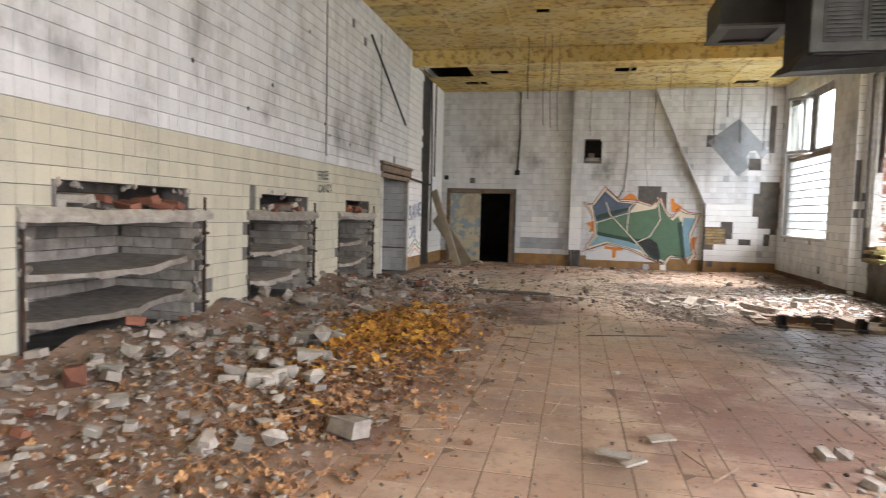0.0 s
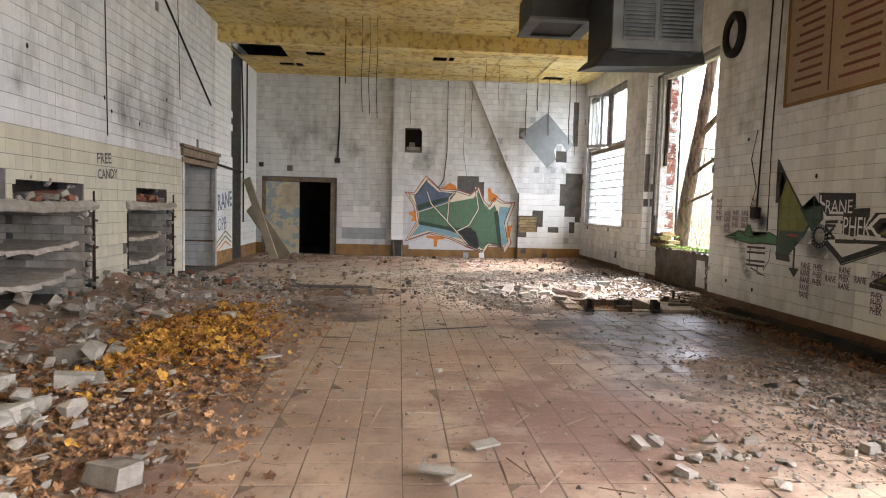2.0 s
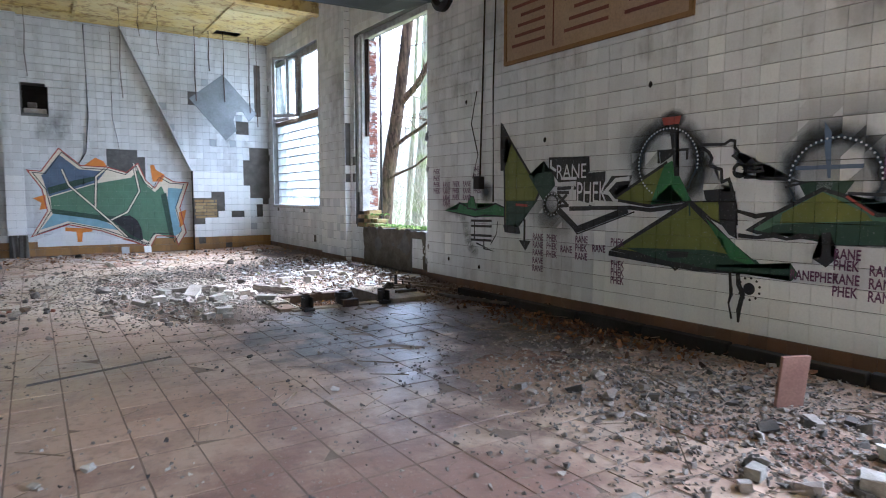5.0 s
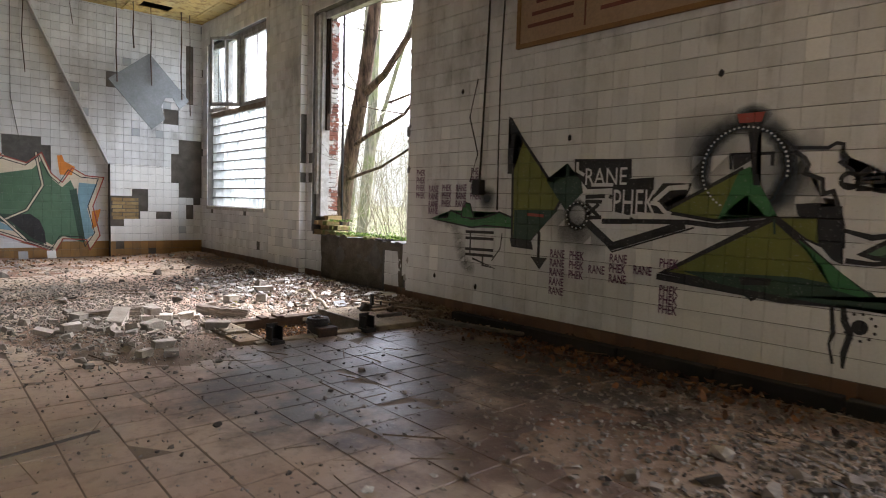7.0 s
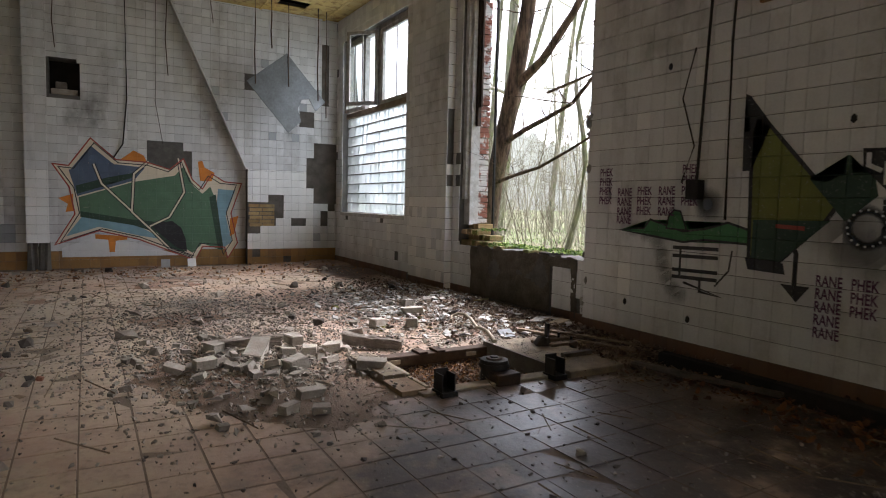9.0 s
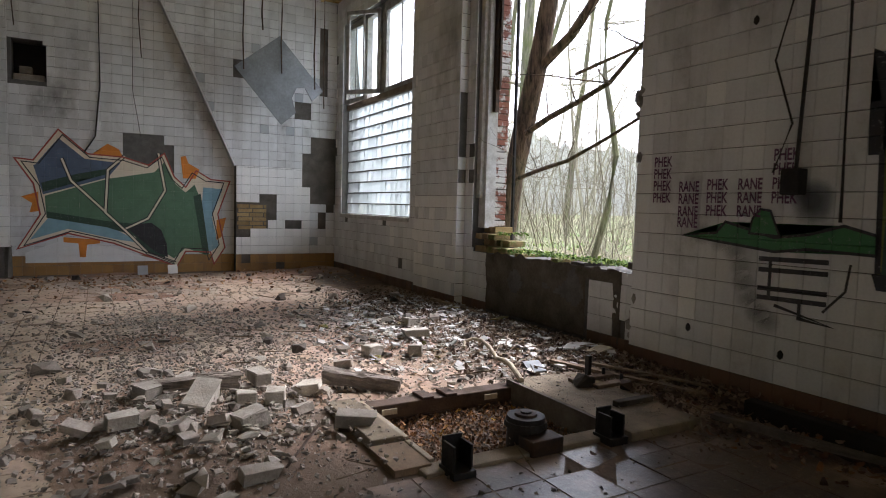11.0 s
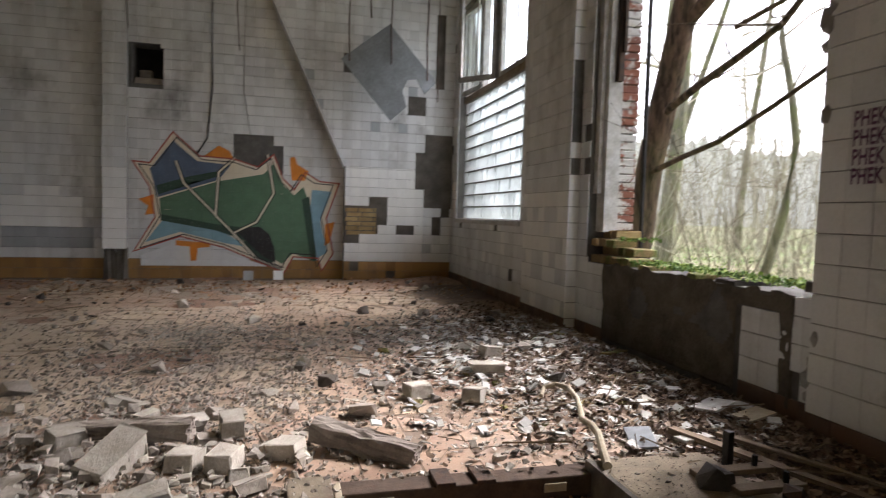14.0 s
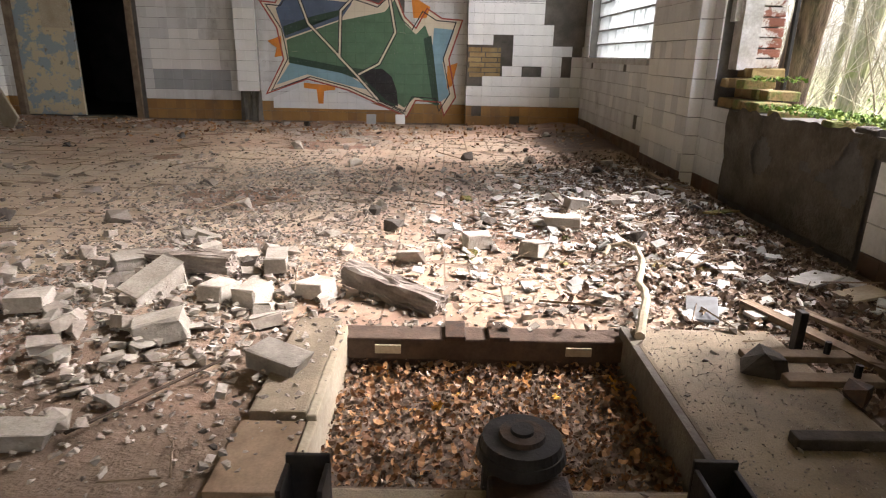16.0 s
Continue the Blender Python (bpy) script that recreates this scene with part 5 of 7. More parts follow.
def haze(u, v, ru, rv, parent, d=0.0022, material=None):
    bm = bmesh.new()
    bmesh.ops.create_circle(bm, cap_ends=True, radius=1.0, segments=32)
    o = part("overspray", bm, material or M_HAZE, None, "soft dark overspray")
    o.matrix_basis = Matrix.Translation(SIDE["right"](u, v, d)) @ TURN["right"] @ Matrix.Diagonal((ru, rv, 1, 1))
    return at(o, parent)


# mural on the end wall
mural = empty("graffiti_mural", "spray-painted mural in green, blue and orange on tiles", "graffiti", at=(1.9, YF, 0.1))
far_outline = [(0.38, 1.8), (0.62, 1.78), (0.95, 2.27), (1.34, 1.92), (1.84, 1.9), (2.21, 1.79), (2.45, 2.0), (2.6, 1.62), (2.78, 1.45), (2.95, 1.74), (3.18, 1.6), (3.5, 1.58),
               (3.3, 1.0), (3.42, 0.42), (3.24, 0.13), (3.18, 0.34), (2.78, 0.36), (2.64, 0.1), (1.7, 0.5), (1.06, 0.66), (0.4, 0.42), (0.7, 0.95), (0.62, 1.42)]
lay(poly(far_outline), "far", 0.0030, "base_coat", P_CREAM, mural)
lay(poly([(0.5, 0.2), (2.4, 0.2), (1.7, 0.42), (1.06, 0.58), (0.5, 0.36)]), "far", 0.0031, "white_field", P_WHITE, mural)
lay(poly([(0.62, 1.7), (0.95, 2.14), (1.3, 1.84), (1.8, 1.8), (1.62, 1.56), (0.74, 1.26)]), "far", 0.0038, "blue_field", P_NAVY, mural)
lay(poly([(0.76, 1.24), (1.62, 1.54), (2.3, 1.68), (2.45, 1.86), (2.62, 1.5), (2.78, 1.36), (2.92, 1.5), (3.0, 1.3), (3.12, 0.28), (2.78, 0.42), (2.6, 0.24), (2.2, 0.5), (1.6, 0.84), (0.78, 0.93)]), "far", 0.0039, "green_field", P_GREEN, mural)
lay(poly([(0.56, 0.56), (0.8, 0.9), (1.6, 0.8), (2.1, 0.5), (1.7, 0.57), (1.06, 0.73)]), "far", 0.0040, "pale_blue_field", P_BLUE, mural)
lay(poly([(3.06, 1.46), (3.38, 1.44), (3.2, 0.95), (3.32, 0.44), (3.14, 0.32), (3.02, 0.9)]), "far", 0.0040, "pale_blue_edge", P_BLUE, mural)
lay(poly([(0.78, 1.0), (1.6, 0.86), (2.0, 0.82), (2.3, 0.7), (2.45, 0.45), (2.46, 0.22), (2.1, 0.42), (2.0, 0.62), (1.6, 0.76), (0.78, 0.9)]), "far", 0.0046, "shadow_band", P_DGREEN, mural)
lay(poly([(1.92, 0.72), (2.05, 0.82), (2.25, 0.84), (2.4, 0.72), (2.48, 0.5), (2.5, 0.26), (2.3, 0.36)]), "far", 0.0048, "shadow_arch", P_BLACK, mural)
lay(poly([(2.9, 1.3), (3.02, 1.35), (3.16, 0.3), (3.06, 0.3)]), "far", 0.0046, "shadow_edge", P_DGREEN, mural)
lay(poly([(0.74, 1.3), (1.2, 1.5), (1.62, 1.62), (1.7, 1.72), (1.2, 1.6), (0.72, 1.44)]), "far", 0.0046, "shadow_top", P_DGREEN, mural)
lay(poly([(1.0, 0.6), (1.5, 0.56), (1.5, 0.5), (1.32, 0.48), (1.3, 0.28), (1.22, 0.28), (1.2, 0.5), (1.0, 0.52)]), "far", 0.0048, "orange_drip", P_ORANGE, mural)
lay(poly([(1.4, 1.92), (1.84, 1.9), (1.78, 2.02), (1.62, 2.1), (1.5, 1.98)]), "far", 0.0048, "orange_flame", P_ORANGE, mural)
lay(poly([(2.7, 1.96), (2.78, 1.98), (2.82, 1.86), (3.0, 1.76), (2.94, 1.6), (2.74, 1.6)]), "far", 0.0048, "orange_flame", P_ORANGE, mural)
lay(poly([(0.46, 1.22), (0.68, 1.3), (0.68, 1.0), (0.56, 0.98), (0.6, 1.12)]), "far", 0.0048, "orange_flame", P_ORANGE, mural)
lay(poly([(3.28, 0.9), (3.44, 0.95), (3.36, 0.6), (3.28, 0.55)]), "far", 0.0048, "orange_flame", P_ORANGE, mural)
lay(stroke([(0.62, 1.72), (0.95, 2.18), (1.34, 1.85)], 0.05), "far", 0.0050, "outline", P_CREAM, mural)
for pts in ([(0.99, 1.83), (1.11, 1.49), (1.59, 1.0)], [(1.86, 1.92), (1.62, 1.68), (1.58, 1.0), (1.87, 0.7), (2.2, 0.33), (2.62, 0.16)], [(2.36, 2.0), (2.38, 1.85), (2.46, 1.38), (2.2, 0.91), (1.87, 0.74)]):
    lay(stroke(pts, 0.06), "far", 0.0052, "line_shadow", P_BLACK, mural)
    lay(stroke(pts, 0.03), "far", 0.0060, "line", P_CREAM, mural)
lay(stroke(far_outline, 0.022, True), "far", 0.0064, "red_outline", P_RED, mural)
lay(stroke([(x * 0.94 + 0.11, z * 0.93 + 0.08) for x, z in far_outline], 0.016, True), "far", 0.0066, "inner_outline", P_BLACK, mural)

# mural on the window wall; u runs towards the far end
piece = empty("graffiti_piece", "green and black stencil-like graffiti of craft shapes", "graffiti", at=(XR, 7.2, 0.4))


def wall_piece(name, material, pts, d, line=0.0):
    lay(poly(pts), "right", d, name, material, piece)
    if line:
        lay(stroke(pts, line, True), "right", d + 0.0012, "outline", P_BLACK, piece)


OV = 0.0030


def ring_haze(u, v, ru, rv):
    return haze(u, v, ru, rv, piece, OV + 0.0004, M_RING)


wall_piece("craft_fin", P_OLIVE, [(9.14, 2.1), (8.98, 1.92), (8.46, 1.33), (8.53, 1.22), (8.7, 1.05), (8.84, 0.91), (9.08, 0.92), (9.1, 1.56), (9.11, 2.01)], OV + 0, 0.03)
wall_piece("fin_edge", P_BLACK, [(9.18, 2.17), (9.13, 2.14), (8.96, 1.92), (9.0, 1.91), (9.07, 1.99), (9.1, 1.87), (9.1, 1.58), (9.17, 1.58), (9.18, 1.87), (9.12, 1.88)], OV + 0.0028)
wall_piece("fin_shade", P_DGREEN, [(9.06, 1.21), (8.5, 1.22), (8.7, 1.05), (8.84, 0.91), (9.06, 0.92)], OV + 0.0016)
lay(stroke([(8.88, 1.17), (8.67, 1.16)], 0.03), "right", OV + 0.0036, "fin_mark", P_RED, piece)
wall_piece("fin_foot", P_BLACK, [(9.11, 0.92), (8.81, 0.9), (8.79, 0.82), (9.08, 0.83)], OV + 0.0028)
lay(stroke([(8.8, 1.12), (8.72, 0.98), (8.72, 0.74)], 0.035), "right", OV, "arrow", P_BLACK, piece)
wall_piece("arrow_head", P_BLACK, [(8.82, 0.75), (8.61, 0.75), (8.7, 0.63)], OV)
wall_piece("left_wing", P_VGREEN, [(10.04, 1.18), (9.69, 1.09), (9.47, 1.12), (9.27, 1.18), (9.09, 1.13), (9.09, 1.02), (9.47, 1.03), (9.68, 1.0), (10.07, 1.04), (10.4, 1.07), (10.11, 1.1)], OV + 0, 0.018)
wall_piece("pilot", P_VGREEN, [(9.86, 1.11), (9.84, 1.21), (9.79, 1.27), (9.72, 1.26), (9.69, 1.19), (9.65, 1.1)], OV + 0.0014, 0.015)
wall_piece("thicket", P_DGREEN, [(8.66, 1.51), (8.55, 1.48), (8.43, 1.54), (8.42, 1.66), (8.4, 1.66), (8.38, 1.54), (8.32, 1.55), (8.24, 1.49), (8.22, 1.39), (8.31, 1.32), (8.41, 1.22), (8.48, 1.31)], OV + 0.0016)
wall_piece("panel_upper", P_BLACK, [(8.33, 1.7), (7.73, 1.68), (7.72, 1.52), (7.92, 1.5), (7.91, 1.43), (8.17, 1.42), (8.24, 1.49), (8.32, 1.57)], OV + 0)
wall_piece("panel_lower", P_BLACK, [(7.91, 1.49), (7.72, 1.51), (7.51, 1.52), (7.51, 1.34), (7.57, 1.23), (7.74, 1.2), (7.9, 1.23)], OV + 0.0002)
lay(stroke([(8.13, 1.46), (7.9, 1.46)], 0.03), "right", OV + 0.003, "panel_bar", P_WHITE, piece)
lay(stroke([(8.29, 1.67), (8.29, 1.59), (8.21, 1.55)], 0.03), "right", OV + 0.003, "panel_edge", P_WHITE, piece)
lay(stroke([(8.19, 1.35), (7.98, 1.36)], 0.035), "right", OV + 0, "panel_step", P_BLACK, piece)
lay(stroke([(8.19, 1.31), (8.01, 1.31)], 0.035), "right", OV + 0, "panel_step", P_BLACK, piece)
lay(stroke([(8.18, 1.29), (8.03, 1.17)], 0.035), "right", OV + 0, "panel_step", P_BLACK, piece)
lay(stroke([(8.04, 1.29), (8.18, 1.17)], 0.035), "right", OV + 0, "panel_step", P_BLACK, piece)
lay(stroke([(8.19, 1.16), (8.01, 1.17)], 0.035), "right", OV + 0, "panel_step", P_BLACK, piece)
lay(stroke([(8.0, 1.13), (7.71, 1.14), (7.7, 1.18)], 0.035), "right", OV + 0, "panel_step", P_BLACK, piece)
lay(stroke([(7.94, 1.36), (7.91, 1.35)], 0.035), "right", OV + 0, "panel_step", P_BLACK, piece)
wall_piece("tail_arm", P_BLACK, [(7.55, 1.32), (7.43, 1.47), (7.18, 1.47), (7.19, 1.42), (7.41, 1.31), (7.32, 1.21), (7.57, 1.23)], OV + 0.0004)
lay(stroke([(7.5, 1.32), (7.37, 1.43), (7.21, 1.44)], 0.04), "right", OV + 0.003, "tail", P_WHITE, piece)
lay(stroke([(7.53, 1.31), (7.46, 1.3), (7.39, 1.23), (7.34, 1.22)], 0.035), "right", OV + 0.0032, "tail", P_WHITE, piece)
wall_piece("white_keel", P_WHITE, [(8.18, 1.14), (7.22, 1.16), (7.88, 0.93)], OV + -0.0008)
lay(stroke([(8.19, 1.14), (7.88, 0.92), (7.22, 1.14)], 0.07), "right", OV + 0.0012, "keel_line", P_BLACK, piece)
lay(stroke([(8.0, 0.99), (7.88, 0.87), (7.14, 1.12)], 0.014), "right", OV + 0.0014, "keel_edge", P_BLACK, piece)
lay(stroke([(8.0, 1.14), (7.2, 1.16), (6.96, 1.14), (6.63, 1.18)], 0.04), "right", OV + 0.0024, "deck_line", P_BLACK, piece)
wall_piece("upper_wing", P_OLIVE, [(7.39, 1.25), (6.8, 1.57), (6.6, 1.23), (6.98, 1.18), (7.35, 1.23)], OV + 0.001, 0.028)
wall_piece("wing_shade", P_VGREEN, [(6.82, 1.55), (6.74, 1.59), (6.66, 1.44), (6.53, 1.23), (6.61, 1.23), (6.76, 1.38), (6.96, 1.19), (6.87, 1.41)], OV + 0.0026)
wall_piece("great_wing", P_OLIVE, [(7.38, 0.74), (6.55, 1.22), (6.39, 1.08), (6.12, 0.85), (5.9, 0.7), (6.46, 0.65), (6.82, 0.7)], OV + 0.0014, 0.045)
wall_piece("wing_belly", P_DGREEN, [(7.23, 0.77), (6.37, 0.81), (5.93, 0.76), (5.87, 0.7), (6.46, 0.65), (6.92, 0.7)], OV + 0.003)
wall_piece("wing_slot", P_BLACK, [(6.77, 0.77), (6.54, 0.78), (6.55, 0.73), (6.75, 0.71)], OV + 0.0042)
wall_piece("wing_edge", P_VGREEN, [(6.39, 1.08), (6.32, 1.03), (6.06, 0.83), (5.9, 0.7), (6.15, 0.75), (6.23, 0.91)], OV + 0.0034)
lay(stroke([(6.55, 1.21), (6.54, 1.1)], 0.016), "right", OV + 0.0046, "seam", P_DGREEN, piece)
lay(stroke([(7.44, 0.7), (6.46, 0.64), (5.85, 0.67)], 0.05), "right", OV + 0.0046, "wing_rim", P_BLACK, piece)
wall_piece("engine", P_BLACK, [(6.42, 1.32), (6.26, 1.33), (6.26, 1.3), (6.13, 1.31), (6.1, 0.92), (6.17, 0.95), (6.24, 1.03), (6.27, 1.21), (6.4, 1.25)], OV + 0.0008)
wall_piece("cowl", P_OLIVE, [(6.52, 1.22), (6.27, 1.23), (6.25, 1.04), (6.34, 1.08)], OV + 0.0012, 0.015)
wall_piece("mast", P_BLACK, [(6.78, 1.91), (6.68, 1.89), (6.7, 1.78), (6.7, 1.59), (6.66, 1.45), (6.71, 1.45), (6.73, 1.6), (6.75, 1.75)], OV + 0.003)
lay(stroke([(6.88, 1.57), (6.89, 1.68), (6.59, 1.68), (6.59, 1.59)], 0.022), "right", OV + 0.0028, "bracket", P_BLACK, piece)
wall_piece("ring_gap", P_BLACK, [(6.87, 1.67), (6.74, 1.67), (6.74, 1.63), (6.86, 1.56)], OV + 0.0026)
lay(stroke([(6.52, 1.77), (6.45, 1.71), (6.24, 1.7), (6.19, 1.73), (6.15, 1.72), (6.15, 1.67), (6.12, 1.63), (6.16, 1.6), (6.08, 1.54)], 0.024), "right", OV + 0.002, "cloud_top", P_BLACK, piece)
lay(stroke([(6.45, 1.69), (6.38, 1.64), (6.35, 1.59), (6.37, 1.53), (6.26, 1.49), (6.25, 1.39), (6.19, 1.41), (6.16, 1.33), (6.12, 1.18), (6.11, 1.03)], 0.028), "right", OV + 0.002, "cloud_edge", P_BLACK, piece)
lay(stroke([(6.07, 1.5), (6.0, 1.56), (5.99, 1.54), (6.06, 1.49), (5.92, 1.5), (5.91, 1.47), (6.05, 1.46), (6.05, 1.42), (5.9, 1.42)], 0.022), "right", OV + 0.003, "knot_tail", P_BLACK, piece)
lay(stroke([(6.84, 0.67), (6.76, 0.67), (6.67, 0.61), (6.59, 0.67), (6.53, 0.64), (6.48, 0.67)], 0.022), "right", OV + 0.0045, "teeth", P_BLACK, piece)
lay(stroke(arc(6.1, 1.48, 0.05, 0.05, 0, 360, 12), 0.03), "right", OV + 0.003, "knot", P_BLACK, piece)
wall_piece("pale_cloud", P_WHITE, [(6.44, 1.69), (6.18, 1.67), (6.13, 1.53), (5.92, 1.41), (5.61, 1.38), (5.62, 1.3), (5.79, 1.15), (6.09, 1.14), (6.15, 1.35), (6.26, 1.37), (6.29, 1.48)], OV + -0.001)
wall_piece("pale_patch", P_WHITE, [(6.11, 1.06), (5.92, 1.08), (6.03, 0.98), (6.1, 0.93)], OV + -0.001)
wall_piece("second_wing", P_GREEN, [(6.0, 1.0), (5.79, 1.14), (5.46, 1.32), (5.31, 1.27), (5.1, 1.14), (4.8, 1.17), (4.74, 0.98), (4.82, 0.95), (5.35, 0.93), (5.43, 1.0), (5.93, 0.98)], OV + 0.001, 0.03)
wall_piece("second_shade", P_OLIVE, [(5.74, 1.14), (5.46, 1.3), (5.17, 1.15), (5.13, 1.1), (5.76, 1.06)], OV + 0.0026)
wall_piece("second_belly", P_DGREEN, [(5.78, 1.05), (5.1, 1.1), (4.76, 1.05), (4.75, 0.98), (4.8, 0.95), (5.35, 0.92), (5.43, 0.99), (5.91, 0.99)], OV + 0.0026)
wall_piece("second_body", P_DGREEN, [(5.64, 1.38), (5.25, 1.38), (5.32, 1.27), (5.45, 1.32), (5.58, 1.27)], OV + 0.0004)
wall_piece("second_keel", P_WHITE, [(5.31, 1.28), (4.79, 1.28), (4.82, 1.18), (5.1, 1.15)], OV + -0.0002)
lay(stroke([(5.3, 1.27), (5.12, 1.14)], 0.018), "right", OV + 0.004, "keel_red", P_RED, piece)
wall_piece("second_tip", P_BLACK, [(5.45, 1.0), (5.39, 1.01), (5.38, 0.83), (5.33, 0.83), (5.41, 0.75), (5.51, 0.81), (5.44, 0.82)], OV + 0.0038)
wall_piece("second_mast", P_NAVY, [(5.47, 1.81), (5.42, 1.73), (5.41, 1.4), (5.43, 1.4), (5.46, 1.6)], OV + 0.003)
lay(stroke([(5.66, 1.48), (5.2, 1.48)], 0.03), "right", OV + 0.0031, "spar", P_NAVY, piece)
lay(stroke([(6.11, 1.15), (5.95, 1.11), (5.79, 1.14)], 0.03, rough=0.4), "right", OV + 0.003, "ragged_line", P_BLACK, piece)
lay(stroke([(6.09, 0.95), (5.93, 0.94), (5.8, 0.97), (5.7, 0.94), (5.6, 0.97), (5.47, 0.97)], 0.03, rough=0.5), "right", OV + 0.003, "ragged_line", P_BLACK, piece)
lay(stroke([(6.13, 1.46), (5.92, 1.41), (5.74, 1.4), (5.59, 1.37), (5.73, 1.34)], 0.022, rough=0.4), "right", OV + 0.003, "ragged_line", P_BLACK, piece)
lay(stroke([(5.29, 1.29), (5.11, 1.28), (4.9, 1.28), (4.78, 1.28)], 0.022, rough=0.4), "right", OV + 0.003, "ragged_line", P_BLACK, piece)
wall_piece("wing_point", P_DGREEN, [(6.52, 0.66), (5.67, 0.71), (5.66, 0.76), (5.6, 0.68), (5.65, 0.62), (5.67, 0.66), (6.19, 0.65)], OV + 0.005)
lay(stroke([(6.15, 0.64), (6.13, 0.46), (6.15, 0.38), (6.12, 0.25)], 0.024, rough=0.4), "right", OV + 0.0008, "paint_run", P_BLACK, piece)
lay(stroke([(6.08, 0.64), (6.07, 0.55), (6.03, 0.47), (6.06, 0.33), (6.06, 0.23)], 0.032, rough=0.4), "right", OV + 0.0008, "paint_run", P_BLACK, piece)
lay(poly(arc(5.98, 0.52, 0.05, 0.05, 0, 340, 12)), "right", OV, "paint_blot", P_BLACK, piece)
tagged(lay(dots(5.98, 0.52, 0.09, 0.09, 0, 330, 11, 0.011), "right", OV, "blot_dots", P_BLACK, piece), kind="stuff")
ring_haze(6.79, 1.57, 0.46, 0.46)
ring_haze(5.39, 1.39, 0.46, 0.46)
ring_haze(8.27, 1.18, 0.16, 0.16)
haze(8.42, 1.14, 0.3, 0.24, piece, OV - 0.002, M_THIN)
haze(9.46, 1.32, 0.15, 0.15, piece)
haze(6.75, 1.97, 0.14, 0.09, piece, OV + 0.001)
haze(6.42, 1.5, 0.34, 0.36, piece, OV - 0.0022, M_THIN)
haze(7.08, 1.76, 0.36, 0.34, piece, OV - 0.0024, M_THIN)
haze(5.3, 1.62, 0.7, 0.5, piece, OV - 0.0026, M_THIN)
haze(8.2, 0.98, 0.3, 0.2, piece, OV - 0.0022, M_THIN)
for u, v in ((10.22, 1.09), (10.08, 1.05), (9.96, 0.98), (9.9, 0.88), (9.88, 0.78), (9.84, 0.68), (9.78, 0.6), (9.7, 0.55)):
    haze(u, v, 0.1, 0.085, piece, OV - 0.002, M_THIN)
lay(poly([(6.86, 1.98), (6.66, 1.98), (6.68, 1.91), (6.84, 1.91)]), "right", OV + 0.002, "lamp", P_RED, piece)
tagged(lay(dots(6.79, 1.57, 0.31, 0.31, -60, 190, 40, 0.009), "right", OV + 0.0046, "dotted_ring", P_WHITE, piece), kind="stuff")
tagged(lay(dots(5.39, 1.39, 0.31, 0.3, 0, 180, 26, 0.009), "right", OV + 0.0046, "dotted_ring", P_WHITE, piece), kind="stuff")
tagged(lay(dots(8.27, 1.18, 0.12, 0.12, 0, 340, 16, 0.009), "right", OV + 0.0058, "dotted_ring", P_WHITE, piece), kind="stuff")
for z0 in (0.95, 0.88, 0.76, 0.7):
    lay(stroke([(9.78, z0), (9.34, z0 + 0.01)], 0.03), "right", OV, "scribble", P_BLACK, piece)
lay(stroke([(9.7, 0.95), (9.7, 0.7), (9.5, 0.7), (9.5, 0.6), (9.3, 0.58), (9.66, 0.66)], 0.022), "right", OV + 0.001, "scribble", P_BLACK, piece)
lay(stroke([(9.22, 0.96), (9.24, 0.8), (9.36, 0.66)], 0.015), "right", OV + 0.001, "scribble", P_BLACK, piece)

# lettering
letter_cache = {}


def letters(text, side, u, v, size, material, parent, wide=1.0, d=0.006, turn=0.0, fat=0.012):
    key = text + material.name + str(fat)
    if key not in letter_cache:
        c = bpy.data.curves.new("lettering", 'FONT')
        c.body, c.size, c.offset, c.resolution_u = text, 1.0, fat, 2
        o = new("lettering", c)
        me = bpy.data.meshes.new_from_object(o)
        bpy.data.objects.remove(o)
        me.materials.clear()
        me.materials.append(material)
        letter_cache[key] = me
    o = new("lettering", letter_cache[key])
    o.matrix_basis = Matrix.Translation(SIDE[side](u, v, d)) @ TURN[side] @ Matrix.Rotation(radians(turn), 4, 'Z') @ Matrix.Diagonal((size * wide, size, size, 1))
    at(o, parent)
    return o


